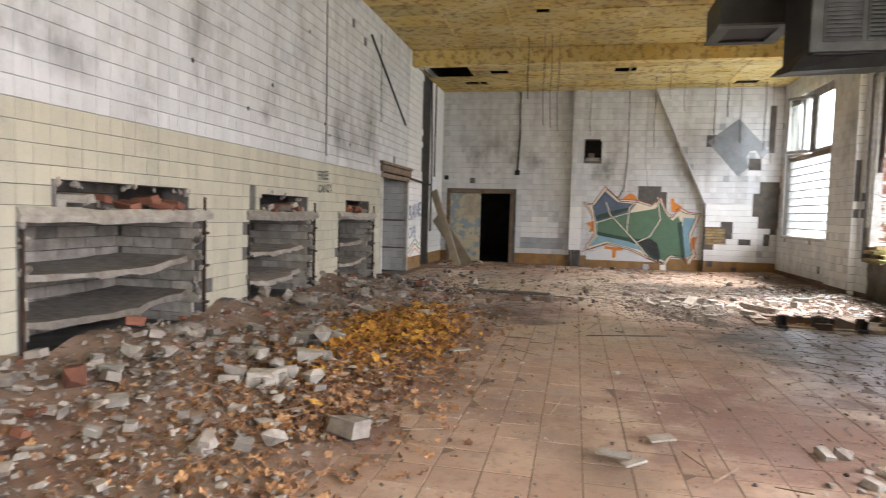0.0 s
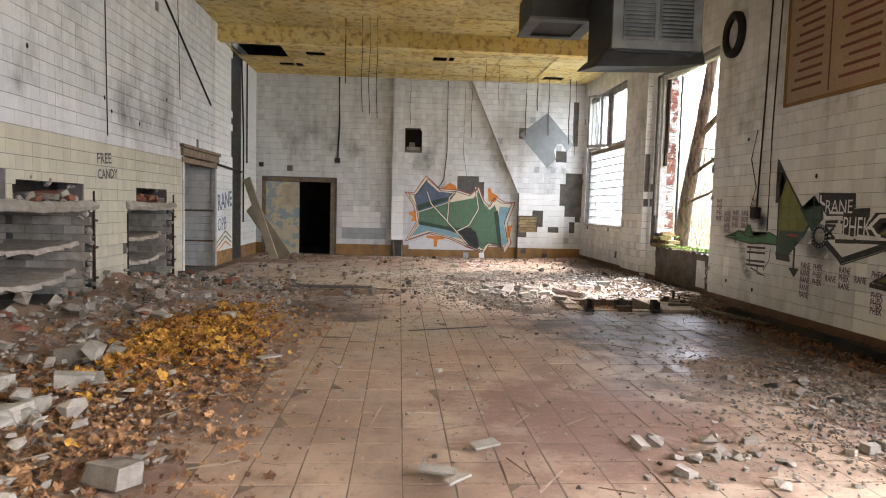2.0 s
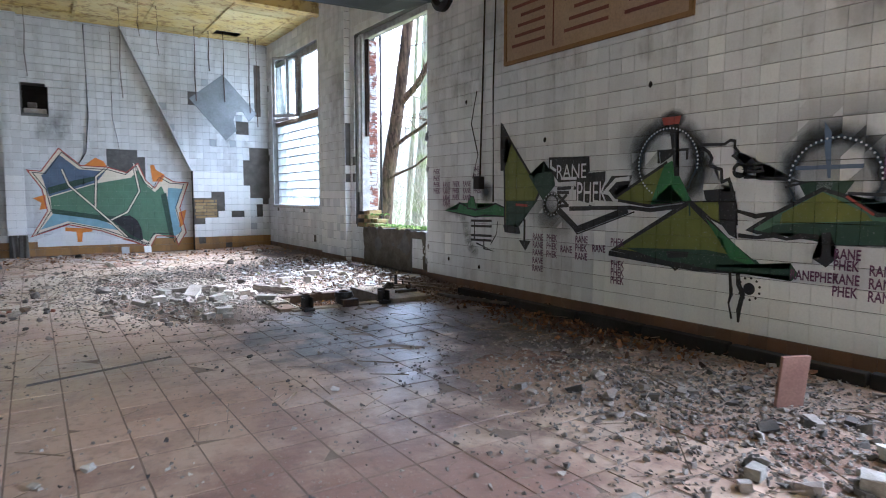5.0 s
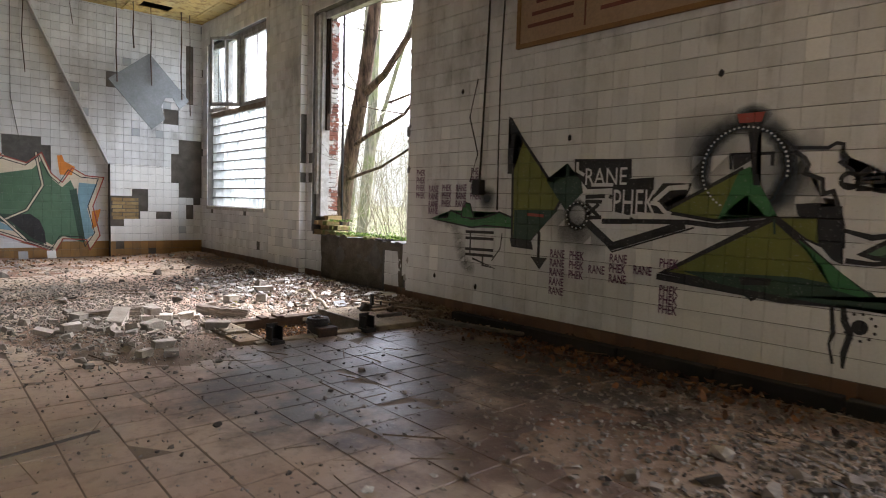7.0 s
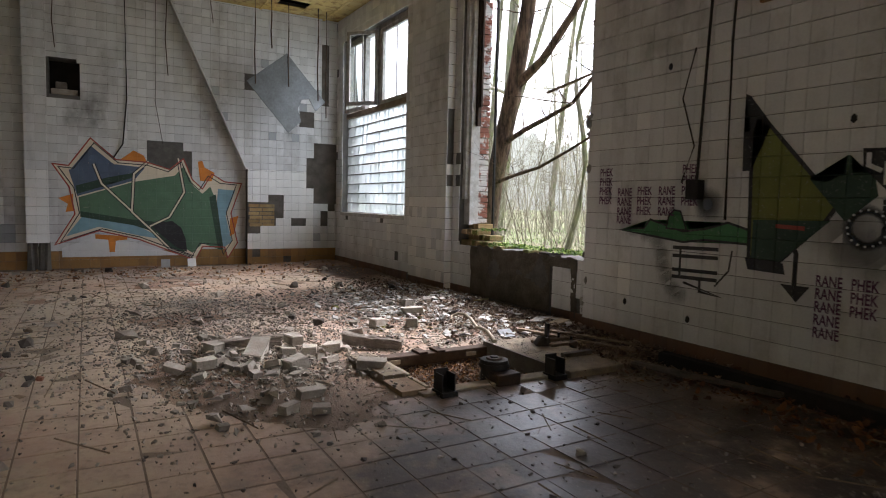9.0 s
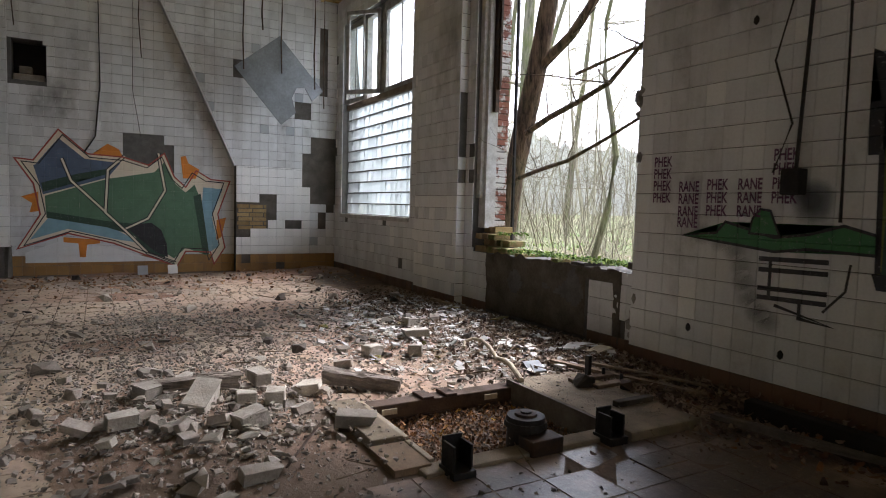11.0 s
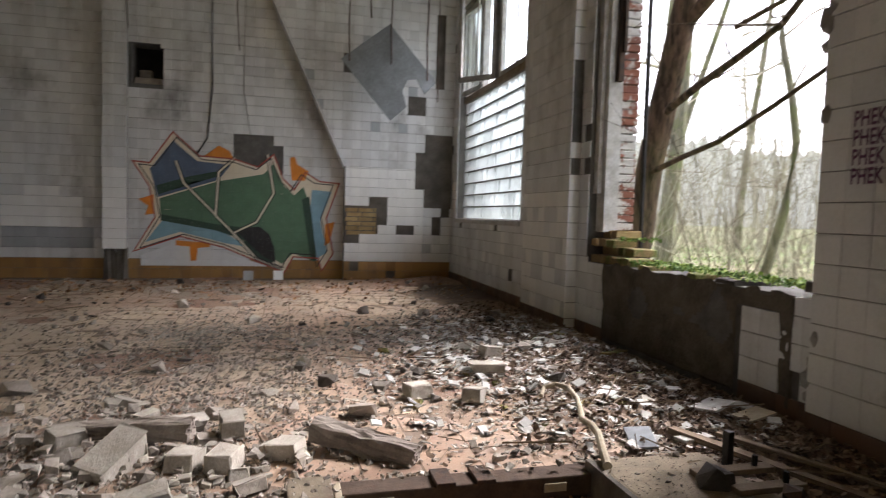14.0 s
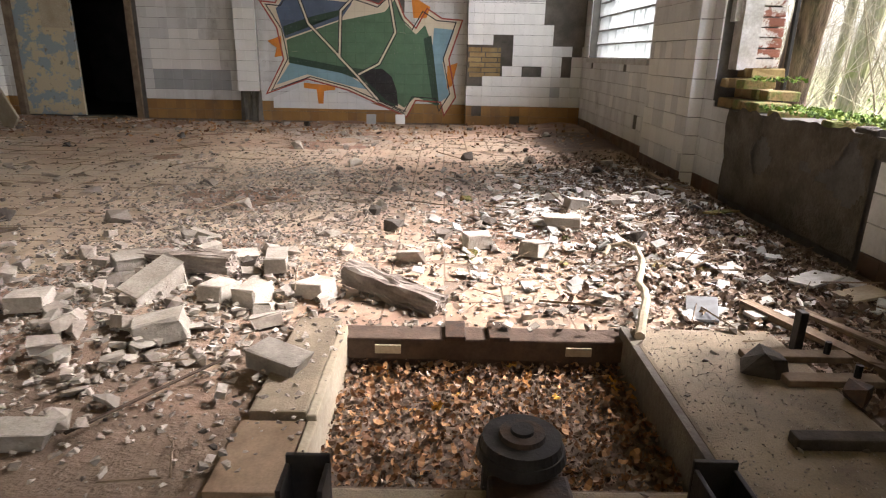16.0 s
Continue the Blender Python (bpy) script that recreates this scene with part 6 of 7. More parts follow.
letters("RANE", "right", 8.21, 1.46, 0.22, P_WHITE, piece, 0.8, OV + 0.003, fat=0.0)
letters("PHEK", "right", 7.9, 1.2, 0.32, P_WHITE, piece, 0.55, OV + 0.003, fat=0.0)
tags = [("PHEK", 10.68, 1.58), ("PHEK", 10.68, 1.49), ("PHEK", 10.68, 1.40), ("PHEK", 10.68, 1.31), ("RANE", 10.44, 1.39), ("RANE", 10.44, 1.30), ("RANE", 10.44, 1.21), ("RANE", 10.44, 1.13),
        ("PHEK", 10.2, 1.40), ("PHEK", 10.2, 1.31), ("PHEK", 10.2, 1.22), ("RANE", 9.96, 1.40), ("RANE", 9.96, 1.31), ("RANE", 9.96, 1.22),
        ("PHEK", 9.72, 1.58), ("PHEK", 9.72, 1.49), ("PHEK", 9.72, 1.40), ("PHEK", 9.72, 1.31),
        ("RANE", 8.57, 0.77), ("RANE", 8.57, 0.68), ("RANE", 8.57, 0.59), ("RANE", 8.57, 0.5), ("RANE", 8.57, 0.41), ("PHEK", 8.34, 0.77), ("PHEK", 8.34, 0.68), ("PHEK", 8.34, 0.59),
        ("RANE", 8.12, 0.66), ("RANE", 7.9, 0.78), ("PHEK", 7.9, 0.69), ("RANE", 7.9, 0.6), ("RANE", 7.66, 0.7), ("PHEK", 7.42, 0.78), ("PHEK", 7.41, 0.56), ("PHEK", 7.41, 0.48), ("PHEK", 7.41, 0.40),
        ("RANEPHEK", 5.66, 0.64), ("RANE", 5.36, 0.82), ("PHEK", 5.36, 0.74), ("RANE", 5.36, 0.64), ("PHEK", 5.36, 0.55), ("RANE", 5.13, 0.72), ("RANE", 5.13, 0.63), ("RANE", 5.13, 0.54),
        ("PHEK", 4.92, 0.73), ("PHEK", 4.92, 0.64), ("PHEK", 4.92, 0.55), ("PHEK", 5.08, 1.66), ("RANE", 5.08, 1.57), ("RANE", 5.08, 1.48), ("RANE", 5.08, 1.39)]
tag_group = empty("graffiti_tags", "rows of small purple tags repeated on the tiles", "graffiti", at=(XR, 8.0, 0.4))
for word, u, v in tags:
    letters(word, "right", u, v, 0.105, P_PURPLE, tag_group, 0.66, OV + 0.006, fat=0.022)
candy = empty("graffiti_words", "black sprayed words on cream tiles", "graffiti", at=(XL, 9.9, 1.7))
letters("FREE", "left", 9.66, 1.86, 0.2, P_BLACK, candy, 1.0, 0.005, 4, 0.015)
letters("CANDY", "left", 9.68, 1.66, 0.18, P_BLACK, candy, 0.9, 0.005, 4, 0.015)
scr = empty("graffiti_scrawl", "blue-black sprayed letters on white tiles", "graffiti", at=(XL, 15.4, 1.0))
letters("RANE", "left", 15.0, 1.2, 0.5, P_NAVY, scr, 0.9, 0.005, 6, 0.02)
letters("OPB", "left", 15.0, 0.75, 0.4, P_NAVY, scr, 0.9, 0.005, 3, 0.005)
for k in range(3):
    lay(stroke([(14.95, 0.3 + 0.1 * k), (15.6, 0.5 + 0.12 * k), (16.1, 0.35 + 0.1 * k)], 0.035), "left", 0.005, "stroke", P_OLIVE if k else P_ORANGE, scr)

# ---- rubble ----
def hull_mesh(seed, flat=1.0, pts=11):
    """A broken lump: the hull of random points in a box of side 1."""
    r = random.Random(seed)
    bm = bmesh.new()
    for k in range(pts):
        p = Vector((r.uniform(-1, 1), r.uniform(-1, 1), r.uniform(-1, 1)))
        m = max(abs(c) for c in p)
        p = p / m * r.uniform(0.85, 1.0) * 0.5
        bm.verts.new((p.x, p.y * 0.8, p.z * flat))
    res = bmesh.ops.convex_hull(bm, input=bm.verts)
    bmesh.ops.delete(bm, geom=list({g for g in res["geom_interior"] + res["geom_unused"] if isinstance(g, bmesh.types.BMVert)}), context='VERTS')
    bmesh.ops.recalc_face_normals(bm, faces=bm.faces)
    me = bpy.data.meshes.new("chunk")
    bm.to_mesh(me)
    bm.free()
    return me


def half_brick_mesh(seed, l=1.0):
    """A brick or block with one end broken off at a slant."""
    r = random.Random(seed)
    bm = bmesh.new()
    box(bm, -0.5 * l, 0.5 * l, -0.28, 0.28, -0.2, 0.2)
    bmesh.ops.bisect_plane(bm, geom=list(bm.verts) + list(bm.edges) + list(bm.faces), plane_co=(0.3 * l, 0, 0), plane_no=(1, r.uniform(-0.5, 0.5), r.uniform(-0.4, 0.4)), clear_outer=True)
    bmesh.ops.holes_fill(bm, edges=bm.edges)
    bmesh.ops.bevel(bm, geom=list(bm.edges), offset=0.022, segments=1, affect='EDGES')
    for v in bm.verts:
        k = 0.05 if v.co.x > 0.12 * l else 0.024
        v.co += Vector((r.uniform(-k, k), r.uniform(-k, k), r.uniform(-k, k)))
    me = bpy.data.meshes.new("block")
    bm.to_mesh(me)
    bm.free()
    return me


LUMPS = [hull_mesh(s, 0.75) for s in range(7)]
FLATS = [hull_mesh(20 + s, 0.22, 9) for s in range(5)]
BLOCKS = [half_brick_mesh(40 + s, 1.0 + 0.15 * (s % 3)) for s in range(5)]
with_mat = {}


def stone_mesh(me, material):
    key = (me.name, material.name)
    if key not in with_mat:
        c = me.copy()
        c.name = me.name.split(".")[0]
        c.materials.append(material)
        with_mat[key] = c
    return with_mat[key]


def stone(shapes, material, x, y, s, parent=None, lift=0.0, name="chunk", rot=None, rng=random):
    o = new(name, stone_mesh(rng.choice(shapes), material))
    rx, ry, rz = rot or (rng.uniform(-18, 18), rng.uniform(-18, 18), rng.uniform(0, 360))
    z = max(0.0, heap(x, y)) + s * 0.16 + lift
    o.matrix_basis = pose(x, y, z, rx, ry, rz) @ Matrix.Scale(s, 4)
    if parent:
        at(o, parent)
    return o


def pile(label, n, area, size, mats, shapes, seed, bias=None, stack=0.0):
    """Pieces of rubble strewn over an area, denser by bias."""
    rng = random.Random(seed)
    x0, x1, y0, y1 = area
    e = empty("rubble_pile", label, "rubble", group="rubble piles", at=((x0 + x1) / 2, (y0 + y1) / 2, 0))
    k = 0
    tries = 0
    while k < n and tries < n * 30:
        tries += 1
        x, y = rng.uniform(x0, x1), rng.uniform(y0, y1)
        if bias and rng.random() > bias(x, y):
            continue
        if PIT[0] - 0.3 < x < PIT[1] + 0.5 and PIT[2] - 0.2 < y < PIT[3] + 0.1:
            continue
        k += 1
        s = size[0] * (size[1] / size[0]) ** (rng.random() ** 1.7)
        stone(rng.choice(shapes), rng.choice(mats), x, y, s, e, rng.uniform(0, stack), rng=rng)
    return e


pile("grey rubble, blocks and brick heaped along the niches", 290, (-3.7, -1.3, 2.6, 12.9), (0.05, 0.21), [M_CONC, M_CONC, M_BLOCK, M_BRICK, M_DARKSTONE, M_CONC], [LUMPS, BLOCKS, FLATS], 1,
     lambda x, y: smooth(-1.2, -3.0, x) * (0.5 + 0.5 * smooth(6, 9, y)), 0.1)
pile("broken blocks and slabs spilling over the floor", 230, (-3.6, -1.4, 2.5, 6.6), (0.045, 0.19), [M_CONC, M_BLOCK, M_BLOCK, M_CONC], [BLOCKS, LUMPS, FLATS], 9,
     lambda x, y: smooth(-1.1, -2.1, x), 0.07)
pile("pale broken blocks heaped beside the pit", 298, (0.9, 2.75, 9.4, 12.5), (0.03, 0.13), [M_BLOCK, M_CONC, M_CONC, M_BLOCK], [LUMPS, BLOCKS, FLATS], 2,
     lambda x, y: bump2(x, y, 2.05, 10.9, 0.6, 0.75), 0.04)
pile("broken plaster, tiles and glass under the window", 290, (1.8, 5.2, 10.6, 16.0), (0.03, 0.15), [M_BLOCK, M_CONC, M_CONC, M_DARKSTONE, M_MOSS, M_CONC], [FLATS, FLATS, LUMPS], 3,
     lambda x, y: bump2(x, y, 4.45, 12.6, 0.85, 1.5))
pile("grey broken blocks by the tiled wall", 240, (2.9, 5.0, 3.0, 7.4), (0.03, 0.13), [M_GRAVEL, M_CONC, M_GRAVEL, M_DARKSTONE], [LUMPS, BLOCKS, FLATS], 4,
     lambda x, y: bump2(x, y, 3.9, 4.5, 0.9, 1.1) + 0.1 * bump2(x, y, 3.5, 6.2, 1, 1))
pile("small heap of mortar lumps on the tiles", 38, (1.5, 2.7, 4.1, 5.2), (0.04, 0.12), [M_CONC, M_CONC, M_BLOCK], [LUMPS, BLOCKS], 5, lambda x, y: bump2(x, y, 2.05, 4.6, 0.35, 0.28))
pile("dark sticks and lumps swept into a low heap", 130, (-2.6, 0.6, 10.3, 13.8), (0.04, 0.17), [M_DARKSTONE, M_CONC, M_BRICK, M_WOOD], [LUMPS, FLATS], 6,
     lambda x, y: bump2(x, y, -1.0, 11.3, 1.1, 0.5) + 0.15)
pile("scattered lumps of mortar across the hall", 300, (-3.4, 4.9, 11.5, 18.3), (0.035, 0.17), [M_CONC, M_DARKSTONE, M_BLOCK, M_CONC], [LUMPS, FLATS], 7, lambda x, y: 0.4 + 0.6 * bump2(x, y, 2.2, 13, 1.4, 1.8))
pile("scattered mortar crumbs on the open tiles", 150, (-1.3, 3.2, 2.2, 10.5), (0.02, 0.07), [M_CONC, M_BLOCK, M_DARKSTONE], [LUMPS, FLATS], 8)


def single(label, category, shapes, material, x, y, s, rot, lift=0.0, group="", k=0):
    o = new(category.replace(" ", "_"), stone_mesh(shapes[k], material))
    o.matrix_basis = pose(x, y, max(0.0, heap(x, y)) + lift, *rot) @ Matrix.Scale(s, 4)
    return tagged(o, label, category, group)


# the large pieces one can tell apart
G = "loose blocks"
for x, y, s, rot, lift, k in ((2.42, 11.0, 0.2, (0, 0, 70), 0.06, 0), (2.4, 11.42, 0.19, (0, 0, 100), 0.07, 1), (2.2, 11.5, 0.16, (8, 0, 20), 0.05, 2), (2.64, 11.12, 0.19, (0, 5, 150), 0.04, 3),
                              (1.6, 10.78, 0.17, (0, 0, 10), 0.05, 4), (2.2, 10.6, 0.22, (0, -8, 20), 0.06, 0), (2.0, 11.0, 0.27, (5, -20, 60), 0.05, 1), (2.7, 10.35, 0.19, (0, 0, 330), 0.075, 2),
                              (1.75, 11.3, 0.2, (10, 0, 40), 0.05, 3), (2.25, 11.05, 0.2, (0, 10, 80), 0.03, 4), (1.9, 9.75, 0.13, (0, 0, 30), 0.03, 1), (2.1, 9.95, 0.15, (0, 0, 5), 0.03, 2),
                              (3.45, 11.9, 0.2, (0, 0, 15), 0.05, 0), (3.75, 11.75, 0.2, (0, 12, 60), 0.04, 1), (3.95, 12.2, 0.21, (0, 0, 165), 0.05, 2), (4.2, 12.7, 0.22, (0, 6, 10), 0.04, 3),
                              (-1.95, 5.6, 0.26, (0, 8, 30), 0.05, 1), (-2.3, 6.3, 0.28, (0, 0, 80), 0.06, 2), (-2.0, 4.9, 0.3, (0, 0, 20), 0.05, 3), (-1.6, 8.2, 0.22, (0, 0, 60), 0.05, 0),
                              (3.4, 4.35, 0.18, (0, 0, 20), 0.04, 0), (3.15, 4.1, 0.17, (0, 8, 120), 0.04, 1), (3.75, 4.4, 0.16, (10, 0, 70), 0.04, 2), (3.1, 4.7, 0.13, (0, 0, 10), 0.03, 3)):
    single("pale broken block with a ragged end", "block", BLOCKS, M_BLOCK, x, y, s, rot, lift, G, k)
single("grey lump of concrete with a white face", "concrete lump", BLOCKS, M_CONC, -1.16, 4.32, 0.27, (8, 0, 155), 0.06)
single("dark lump of concrete on the sandy slab", "concrete lump", LUMPS, M_DARKSTONE, 4.32, 10.38, 0.17, (0, 0, 20), 0.085, k=3)
single("rusty nut-shaped lump on the slab", "lump", LUMPS, M_IRON, 4.53, 10.2, 0.1, (0, 0, 50), 0.075, k=5)
for x, y, rz, l, rt in ((1.95, 11.3, 165, 0.62, 4), (3.0, 11.08, -32, 0.52, 6)):
    bm = bmesh.new()
    rngl = random.Random(int(rz))
    box(bm, -l / 2, l / 2, -0.048, 0.048, -0.042, 0.042)
    bmesh.ops.subdivide_edges(bm, edges=list(bm.edges), cuts=7, use_grid_fill=True)
    for v in bm.verts:
        v.co += Vector((rngl.uniform(-1, 1), rngl.uniform(-1, 1), rngl.uniform(-1, 1))) * 0.009 + v.co.normalized() * 0.02 * noise.noise(v.co * 9)
    bmesh.ops.transform(bm, matrix=pose(x, y, max(0, heap(x, y)) + 0.06, 0, rt, rz), verts=bm.verts)
    tagged(part("kerb_stone", bm, M_GRAVEL), "long rough stone lying across the dust", "stone", group="long stones")
for x, y, sx, sy, rz, mt, lb in ((5.0, 11.25, 0.24, 0.16, 25, M_WPAINT, "white"), (5.1, 11.05, 0.2, 0.13, 10, M_BOARD, "buff"), (4.55, 11.62, 0.15, 0.1, 40, M_WPAINT, "white"),
                                 (4.35, 10.95, 0.2, 0.13, 70, M_SHEET, "grey"), (4.62, 10.9, 0.22, 0.07, 15, M_WPAINT, "white"), (5.1, 12.5, 0.3, 0.09, 35, M_MOSS, "mossy"), (5.0, 13.3, 0.16, 0.14, 60, M_MOSS, "mossy"),
                                 (0.75, 4.75, 0.16, 0.09, 20, M_BLOCK, "pale"), (0.45, 4.4, 0.2, 0.07, -15, M_BLOCK, "pale"), (0.55, 4.3, 0.14, 0.06, 30, M_BLOCK, "pale"), (-0.9, 6.7, 0.2, 0.14, 40, M_BLOCK, "pale"),
                                 (2.1, 18.3, 0.15, 0.15, 0, M_GREYT, "greenish"), (2.55, 18.35, 0.15, 0.15, 8, M_BRIGHT, "white")):
    up = y > 18
    bm = boxes((-sx / 2, sx / 2, -sy / 2, sy / 2, 0, 0.014), bevel=0.003, m=pose(x, y, max(0, heap(x, y)) + (0.08 if up else 0.035), 75 if up else random.uniform(-8, 8), 0 if up else random.uniform(-10, 10), rz))
    tagged(part("plate_shard", bm, mt), lb + " flat shard lying on the debris", "shard", group="flat shards")


# ---- crumbs, chips and leaves, too many to count ----
def scatter(name, label, shape, n, area, size, material, seed, bias=None, lift=0.0, tilt=0.5, in_pit=False):
    """Many small pieces merged into one mesh; shape is (verts, faces)."""
    rng = np.random.RandomState(seed)
    kinds = [(np.array(a, float), b) for a, b in (CHIPS if shape is CHIP else [shape])]
    x0, x1, y0, y1 = area
    vs, fs = [], []
    k = tries = base = 0
    while k < n and tries < n * 25:
        sv, sf = kinds[k % len(kinds)]
        tries += 1
        x, y = rng.uniform(x0, x1), rng.uniform(y0, y1)
        if bias is not None and rng.rand() > bias(x, y):
            continue
        hole = PIT[0] < x < PIT[1] and PIT[2] < y < PIT[3]
        if hole != in_pit:
            continue
        s = size[0] + (size[1] - size[0]) * rng.rand() ** 2
        a, b, c = rng.uniform(0, 6.283), rng.normal(0, tilt), rng.normal(0, tilt)
        m = np.array(Euler((b, c, a)).to_matrix())
        z = (-0.14 if in_pit else max(0.0, heap(x, y))) + lift * rng.rand() + s * 0.12
        if not in_pit and (PIT[0] - 0.25 < x < PIT[1] + 0.5) and (PIT[2] - 0.1 < y < PIT[3] + 0.05):
            if shape is CURL or shape is TWIG:
                continue
            z = 0.05 + s * 0.1
        fs += [tuple(i + base for i in f) for f in sf]
        base += len(sv)
        vs.append((sv * s) @ m.T + (x, y, z))
        k += 1
    o = mesh_part(name, np.concatenate(vs).tolist(), fs, material)
    return tagged(o, label, "debris", kind="stuff")


def chip_shape(seed, flat):
    me = hull_mesh(seed, flat, 8)
    return ([tuple(v.co) for v in me.vertices], [tuple(p.vertices) for p in me.polygons])


CHIPS = [chip_shape(60 + q, 0.4 + 0.08 * (q % 4)) for q in range(8)]
CHIP = CHIPS[0]
FLAKE = ([(-0.5, -0.3, 0), (0.4, -0.45, 0.0), (0.55, 0.3, 0.0), (-0.3, 0.45, 0), (-0.45, -0.25, 0.1), (0.36, -0.4, 0.1), (0.5, 0.26, 0.1), (-0.26, 0.4, 0.1)],
         [(4, 5, 6, 7), (0, 1, 5, 4), (1, 2, 6, 5), (2, 3, 7, 6), (3, 0, 4, 7)])
LEAF = ([(0, -0.5, 0.16), (0.34, -0.3, 0.0), (0.5, -0.02, 0.2), (0.33, 0.2, 0.02), (0.14, 0.5, 0.24), (-0.28, 0.26, 0.0), (-0.5, 0.06, 0.22), (-0.32, -0.26, 0.02), (0, 0, 0.11)],
        [(0, 1, 8), (1, 2, 8), (2, 3, 8), (3, 4, 8), (4, 5, 8), (5, 6, 8), (6, 7, 8), (7, 0, 8)])
CURL = ([(-0.5, -0.12, 0.2), (-0.15, -0.25, 0.0), (0.25, -0.2, 0.02), (0.5, -0.05, 0.25), (-0.45, 0.15, 0.25), (-0.1, 0.25, 0.12), (0.25, 0.22, 0.16), (0.46, 0.1, 0.3)],
        [(0, 1, 5, 4), (1, 2, 6, 5), (2, 3, 7, 6)])
TWIG = ([(-0.5, -0.012, 0), (0.5, -0.01, 0.03), (0.5, 0.01, 0.03), (-0.5, 0.012, 0), (-0.5, 0, 0.025), (0.5, 0, 0.05)], [(0, 1, 5, 4), (2, 3, 4, 5), (0, 4, 3), (1, 2, 5)])


def leaf_mat(name, a, b, c):
    k = NT(mat(name))
    col = k.ramp(k.island, [(0.0, a), (0.5, b), (1.0, c)])
    f = k.noise(40, 4, 0.65)
    col = k.mix(0.6, col, k.ramp(f, [(0.3, 0.5), (0.65, 1.0)]), 'MULTIPLY')
    k.b.inputs["Transmission Weight"].default_value = 0.0
    return k.done(col, 0.75, 0.0, 0.25)


M_PALE = rough_mat("pale_tile_and_glass_splinters", (0.72, 0.72, 0.69), (0.52, 0.51, 0.46), 9, 70, 0.5, 0.3, vary=0.5)
M_LEAF_Y = leaf_mat("yellow_autumn_leaf", (0.24, 0.10, 0.03), (0.44, 0.20, 0.04), (0.68, 0.40, 0.06))
M_LEAF_B = leaf_mat("brown_dead_leaf", (0.14, 0.07, 0.04), (0.30, 0.16, 0.08), (0.50, 0.29, 0.14))
M_LEAF_D = leaf_mat("dark_wet_leaf", (0.05, 0.03, 0.022), (0.12, 0.06, 0.035), (0.28, 0.13, 0.05))
M_LEAF_G = leaf_mat("dull_dead_leaf", (0.10, 0.07, 0.055), (0.21, 0.15, 0.11), (0.38, 0.29, 0.22))


def leaf_zone(x, y):
    return bump2(x, y, -1.65, 7.3, 0.42, 1.25)


def litter_zone(x, y):
    return min(1.0, bump2(x, y, -1.75, 5.2, 0.75, 2.0) + 0.7 * bump2(x, y, -1.6, 7.0, 0.7, 2.2))


def window_zone(x, y):
    return min(1.0, bump2(x, y, 4.6, 12.5, 0.9, 1.7))


scatter("leaf_litter", "bright yellow fallen leaves heaped on the rubble", LEAF, 1500, (-2.9, -0.6, 3.4, 10.5), (0.05, 0.115), M_LEAF_Y, 11, leaf_zone, 0.05)
scatter("leaf_litter", "brown crumpled fallen leaves", LEAF, 4200, (-3.3, -0.3, 2.4, 10.5), (0.03, 0.085), M_LEAF_B, 12, litter_zone, 0.02)
scatter("leaf_litter", "brown leaves drifted along the wall", CURL, 900, (3.9, 5.2, 5.2, 10.5), (0.03, 0.085), M_LEAF_D, 13, lambda x, y: bump2(x, y, 4.75, 7.6, 0.35, 1.6), 0.03)
scatter("leaf_litter", "brown leaves and scraps in the pit", CURL, 2400, (PIT[0], PIT[1], PIT[2], PIT[3]), (0.015, 0.045), M_LEAF_B, 14, None, 0.05, 0.6, True)
scatter("leaf_litter", "dull leaf scraps in the pit", CURL, 3600, (PIT[0], PIT[1], PIT[2], PIT[3]), (0.010, 0.036), M_LEAF_G, 15, None, 0.05, 0.6, True)
scatter("leaf_litter", "a few yellow leaves in the pit", LEAF, 26, (2.95, PIT[1], 10.35, PIT[3]), (0.035, 0.06), M_LEAF_Y, 16, None, 0.06, 0.6, True)
scatter("leaf_litter", "dark leaf mulch under the window", CURL, 13000, (3.2, 5.25, 9.0, 15.6), (0.018, 0.06), M_LEAF_G, 17, lambda x, y: min(1, bump2(x, y, 4.95, 12.0, 0.6, 2.2)), 0.03)
scatter("leaf_litter", "brown leaves among the plaster chips", CURL, 1100, (2.4, 5.2, 10.0, 14.5), (0.02, 0.05), M_LEAF_G, 18, window_zone, 0.03)
scatter("leaf_litter", "leaf scraps by the end wall", CURL, 900, (-3.5, 5.2, 15.0, 18.4), (0.03, 0.08), M_LEAF_B, 19, lambda x, y: smooth(15.5, 18.3, y))
scatter("plaster_chips", "white and grey plaster chips under the window", FLAKE, 6500, (2.6, 5.2, 10.7, 15.2), (0.009, 0.052), M_BLOCK, 21, window_zone, 0.02, 0.25)
scatter("glass_shards", "pale flat splinters of tile and glass", FLAKE, 900, (3.0, 5.2, 10.8, 14.6), (0.02, 0.1), M_PALE, 22, window_zone, 0.03, 0.3)
scatter("gravel", "grey crumbs of mortar by the tiled wall", CHIP, 8000, (2.0, 5.1, 2.4, 9.4), (0.008, 0.045), M_GRAVEL, 23, lambda x, y: min(1, bump2(x, y, 3.9, 5.2, 1.0, 1.6)), 0.01, 0.3)
scatter("gravel", "crumbs beside the pit", CHIP, 6500, (0.6, 3.4, 9.2, 13.6), (0.006, 0.04), M_CONC, 24, lambda x, y: min(1, bump2(x, y, 2.0, 11.2, 0.8, 1.2)), 0.01, 0.3)
scatter("gravel", "crumbs and flakes along the niches", CHIP, 5200, (-3.6, -0.2, 2.4, 12.5), (0.015, 0.07), M_CONC, 25, lambda x, y: smooth(-0.6, -2.2, x), 0.02, 0.3)
